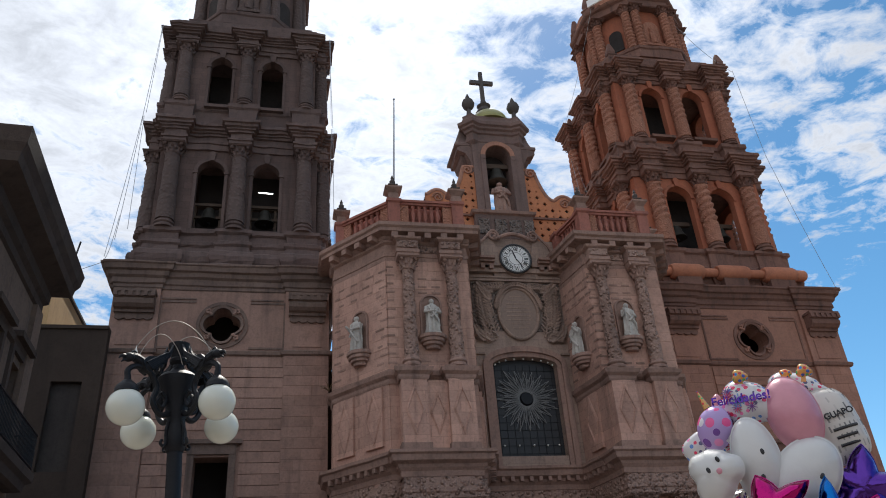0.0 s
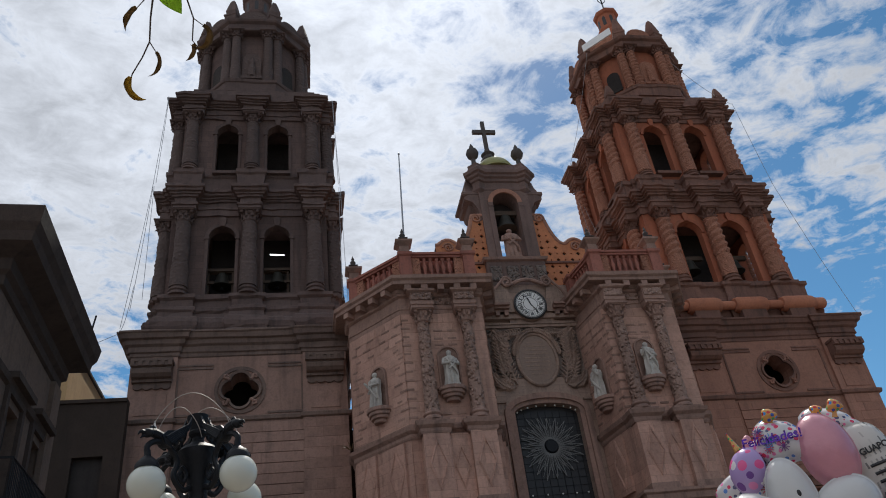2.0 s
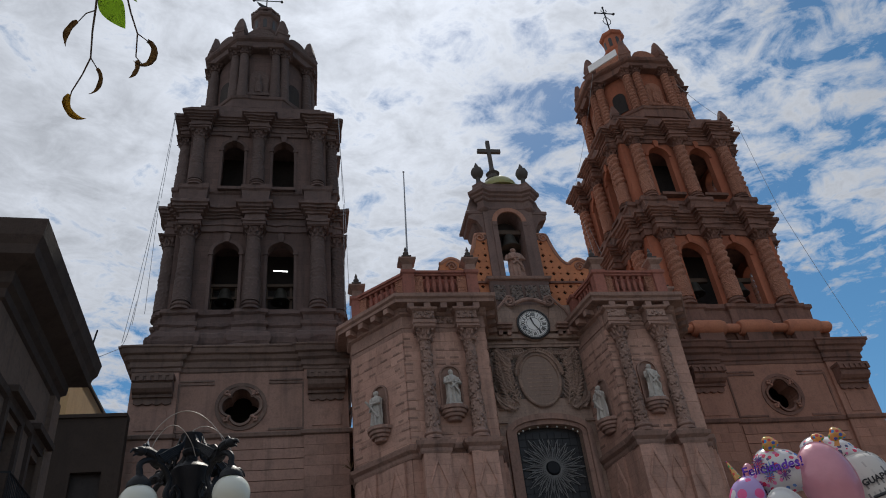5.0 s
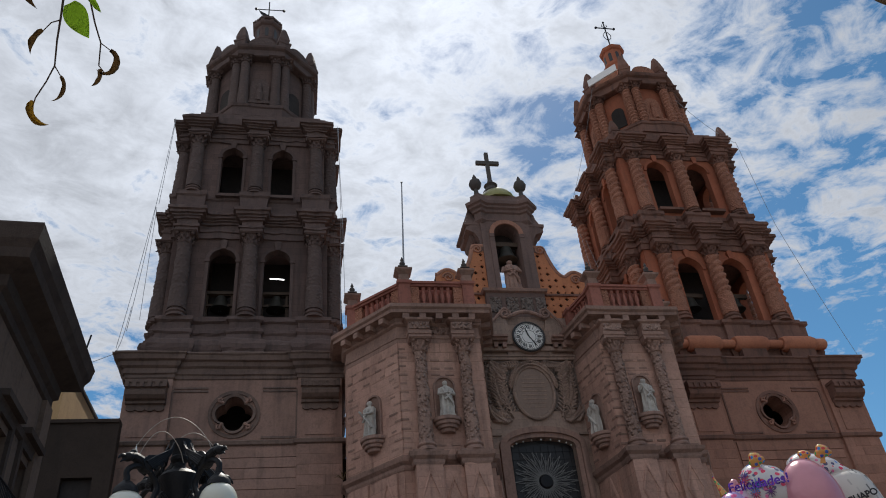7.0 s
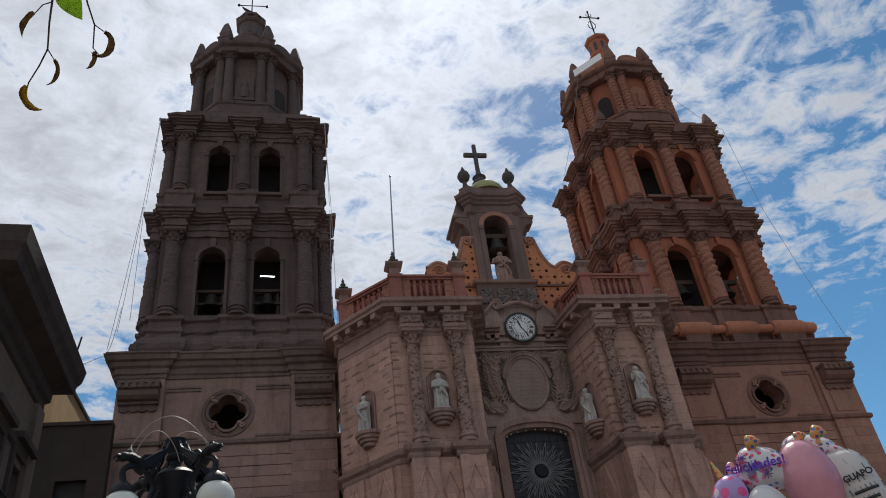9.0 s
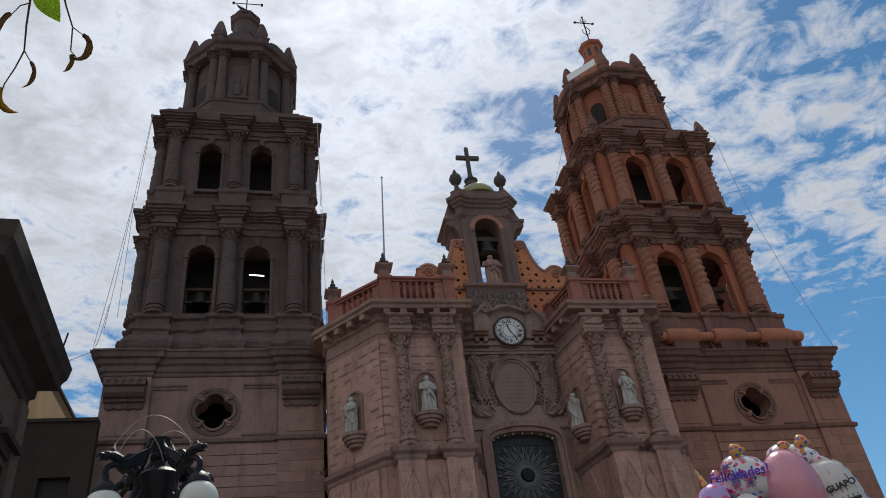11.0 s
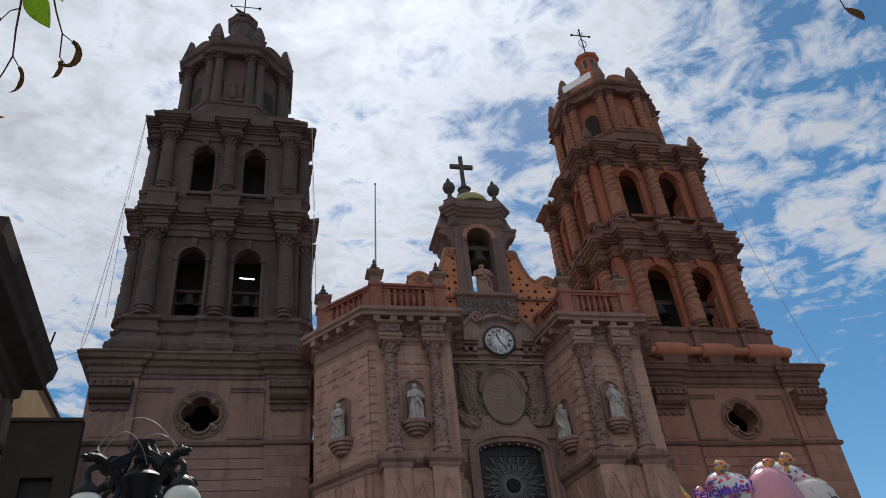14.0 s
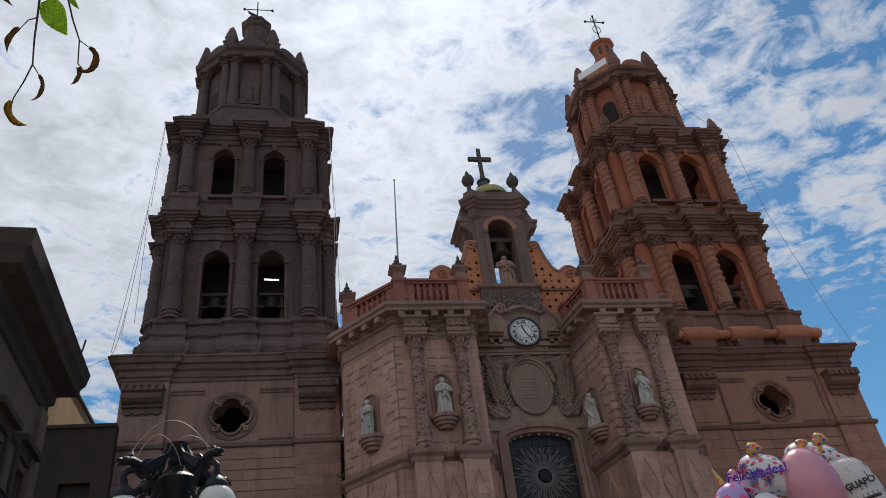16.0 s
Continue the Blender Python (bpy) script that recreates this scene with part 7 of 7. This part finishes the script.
tp.inputs["Emission Color"].default_value, tp.inputs["Emission Strength"].default_value = (1, 1, 1, 1), 3.0
tagged(part("tube_light", bm, m_tube), "lit white fluorescent tube inside the belfry arch", "lamp")

# ---- a twig with curled leaves hanging close by ----
M_TWIG = plain("twig_bark", (.06, .04, .03), .8, var=.3, scale=60)
M_LEAFG = plain("green_leaf", (.12, .22, .015), .5, var=.25, scale=40)
M_LEAFD = plain("dry_leaf", (.10, .055, .03), .7, var=.4, scale=50, col2=(.17, .11, .05))
M_LEAFY = plain("yellowed_leaf", (.20, .11, .02), .7, var=.4, scale=50, col2=(.32, .2, .03))
for m_, c_, k_ in ((M_LEAFG, (.19, .34, .02), .5), (M_LEAFD, (.2, .12, .04), .15), (M_LEAFY, (.34, .2, .02), .3)):
    # thin blades let the sky's light through
    nt = m_.node_tree
    tr_, mx_ = nt.nodes.new("ShaderNodeBsdfTranslucent"), nt.nodes.new("ShaderNodeMixShader")
    tr_.inputs["Color"].default_value, mx_.inputs[0].default_value = (*c_, 1), k_
    nt.links.new(nt.nodes["Principled BSDF"].outputs[0], mx_.inputs[1])
    nt.links.new(tr_.outputs[0], mx_.inputs[2])
    nt.links.new(mx_.outputs[0], nt.nodes["Material Output"].inputs["Surface"])
tree = thing("shade_tree", -12.4, -2.8, 0, "dark shade tree, drooping twig with one green and several dry leaves", "tree")
TWIG = Matrix.Translation((-10.254, 0.582, 2.444)) @ look((0, 0, 0), (.358, 1.597, 1.148), -5.8)


def hang(ob):
    ob.parent = tree
    ob.matrix_parent_inverse = Matrix.Translation((12.4, 2.8, 0))
    ob.matrix_basis = TWIG


bm = bmesh.new()
tube(bm, smooth([(-12.4, -2.8, 0), (-12.35, -2.75, 1.2), (-12.45, -2.8, 2.6), (-12.3, -2.9, 4.2)]), .2, 12, .12)
part("trunk", bm, M_TWIG, tree, smooth=True)
BOUGHS = (((-12.4, -2.8, 2.8), (-11.6, -1.6, 3.3), (-10.8, -.5, 3.45), (-10.3, .05, 3.3)), ((-12.35, -2.85, 3.2), (-13.4, -3.3, 4.2), (-14.2, -3.6, 5.0)), ((-12.3, -2.9, 4.0), (-11.9, -3.9, 5.0), (-11.4, -4.6, 5.8)), ((-12.3, -2.9, 4.1), (-12.6, -2.6, 5.2), (-12.9, -2.2, 6.2)))
for lim in BOUGHS:
    bm = bmesh.new()
    tube(bm, smooth(lim), .08, 8, .018)
    part("limb", bm, M_TWIG, tree, smooth=True)
rl = random.Random(8)
bm = bmesh.new()
for lim in BOUGHS:
    for k in range(420):
        t = rl.uniform(.35, 1.0)
        i = min(len(lim) - 2, int(t * (len(lim) - 1)))
        c = Vector(lim[i]).lerp(Vector(lim[i + 1]), t * (len(lim) - 1) - i)
        c += Vector((rl.gauss(0, .5), rl.gauss(0, .5), abs(rl.gauss(0, .45))))
        if c.y > -.35 or c.z < 3.2:
            continue
        u = Vector((rl.uniform(-1, 1), rl.uniform(-1, 1), rl.uniform(-.6, .6))).normalized() * .045
        w = u.orthogonal().normalized() * .025
        bm.faces.new([bm.verts.new(c + p) for p in (-u, w, u, -w)])
tagged(part("crown", bm, M_LEAFG, tree), kind="stuff")
# the hanging shoots that join the limb to the twig
for p0, p1 in (((-10.3, .05, 3.3), TWIG @ Vector((-.005, .075, 0))), ((-10.3, .05, 3.3), TWIG @ Vector((.004, .09, 0)))):
    bm = bmesh.new()
    tube(bm, smooth([p0, Vector(p0).lerp(p1, .5) + Vector((0, -.06, .06)), p1]), .004, 6, .0016)
    part("shoot", bm, M_TWIG, tree)


def twig_part(name, pts, r0, r1):
    bm = bmesh.new()
    tube(bm, [(x, y, z) for x, y, z in pts], r0, 6, r1)
    ob = new(name, mesh_of(name, bm, M_TWIG, True))
    hang(ob)


def leaf(at, length, width, ang, curl, material, fold=.9):
    """A heart-shaped blade, folded along its rib and curling towards the tip."""
    bm = bmesh.new()
    rows = 9
    a, p = radians(ang), Vector((at[0], at[1], 0))
    prev = None
    for i in range(rows + 1):
        t = i / rows
        wd = width * .5 * (math.sin(math.pi * min(1, t * .9 + .1)) ** .8) * (1 - .5 * t)
        if fold > .2:
            wd *= .85 + .15 * math.sin(t * 11 + ang)
        d, q = Vector((math.cos(a), math.sin(a), 0)), Vector((-math.sin(a), math.cos(a), 0))
        dz_ = Vector((0, 0, wd * fold))
        row = [bm.verts.new(p + q * wd + dz_), bm.verts.new(p), bm.verts.new(p - q * wd + dz_)]
        if prev:
            bm.faces.new((prev[0], prev[1], row[1], row[0]))
            bm.faces.new((prev[1], prev[2], row[2], row[1]))
        prev = row
        p = p + d * length / rows
        a += radians(curl) / rows
    bmesh.ops.solidify(bm, geom=bm.faces[:], thickness=.0004)
    ob = new("leaf", mesh_of("leaf", bm, material, True, 60))
    hang(ob)


twig_part("stem", [(-.005, .075, 0), (-.012, .045, .001), (-.016, .02, 0), (-.022, -.01, -.002), (-.024, -.042, 0)], .0017, .0010)
twig_part("stem", [(.004, .09, 0), (.018, .05, -.001), (.026, .012, 0), (.034, -.014, .001), (.031, -.042, 0)], .0013, .0008)
twig_part("stem", [(-.024, -.042, 0), (-.034, -.062, .001), (-.048, -.082, 0), (-.052, -.094, 0)], .0010, .0007)
twig_part("stem", [(-.024, -.042, 0), (-.016, -.056, 0)], .0008, .0006)
twig_part("stem", [(-.017, .015, 0), (-.028, .012, 0), (-.038, .002, 0)], .0009, .0006)
twig_part("stem", [(.034, -.014, .001), (.047, -.024, 0)], .0008, .0006)
twig_part("stem", [(.031, -.042, 0), (.041, -.054, 0)], .0007, .0005)
leaf((-.005, .036), .050, .038, -64, 6, M_LEAFG, .12)
leaf((-.05, -.086), .044, .015, 245, 130, M_LEAFY)
leaf((-.016, -.055), .042, .009, -55, -130, M_LEAFD)
leaf((.046, -.023), .056, .013, -35, -210, M_LEAFD)
leaf((.033, -.046), .028, .010, -75, -100, M_LEAFD)
leaf((-.038, .002), .036, .013, 215, 60, M_LEAFD)
leaf((-.062, .06), .036, .012, -80, 40, M_LEAFD)
leaf((.02, .05), .03, .014, -70, 20, M_LEAFG)

# a weed that has rooted on the portal's ledge
weed = thing("weed", -7.95, 33.15, 13.05, "small dry weed rooted in the joint of the stone ledge", "plant")
rw = random.Random(4)
for k in range(14):
    bm = bmesh.new()
    d = Vector((rw.uniform(-.55, .2), rw.uniform(-.35, .05), rw.uniform(-.1, .4)))
    tube(bm, smooth([(-7.95, 33.15, 13.05), Vector((-7.95, 33.15, 13.05)) + d * .6 + Vector((0, 0, .08)), Vector((-7.95, 33.15, 13.05)) + d]), .018, 5, .006)
    part("blade", bm, M_LEAFD, weed)
# timber bell frames inside the dark tower
for xc in (-14.4, -11.42):
    fr = thing("timber_stand", xc, 37.4, 22.8, "dark timber stand that carries a bell inside the belfry arch", "bell stand", "timber bell stands")
    for z in (24.3, 25.1):
        bm = bmesh.new()
        box(bm, xc - .8, xc + .8, 37.3, 37.42, z, z + .14)
        part("beam", bm, M_WOOD, fr)
    for sx in (-.74, .6):
        bm = bmesh.new()
        box(bm, xc + sx, xc + sx + .14, 37.42, 37.56, 22.8, 25.24)
        part("upright", bm, M_WOOD, fr)
# a single dry leaf on its own long shoot
bm = bmesh.new()
tube(bm, smooth([(-10.3, .05, 3.3), (-9.7, .15, 3.2), (-9.28, .4, 2.85), (-9.15, .49, 2.545)]), .004, 6, .0008)
part("shoot", bm, M_TWIG, tree)
bm = bmesh.new()
prev = None
for i in range(8):
    t = i / 7
    c = Vector((-9.15 + .022 * t, .49, 2.545 - .036 * t + .012 * t * t))
    wd = .012 * math.sin(math.pi * (.08 + .9 * t))
    row = [bm.verts.new(c + Vector((wd, -.3 * wd, .7 * wd))), bm.verts.new(c), bm.verts.new(c + Vector((-wd, -.3 * wd, -.3 * wd)))]
    if prev:
        bm.faces.new((prev[0], prev[1], row[1], row[0]))
        bm.faces.new((prev[1], prev[2], row[2], row[1]))
    prev = row
bmesh.ops.solidify(bm, geom=bm.faces[:], thickness=.0004)
part("leaf", bm, M_LEAFD, tree, smooth=True)
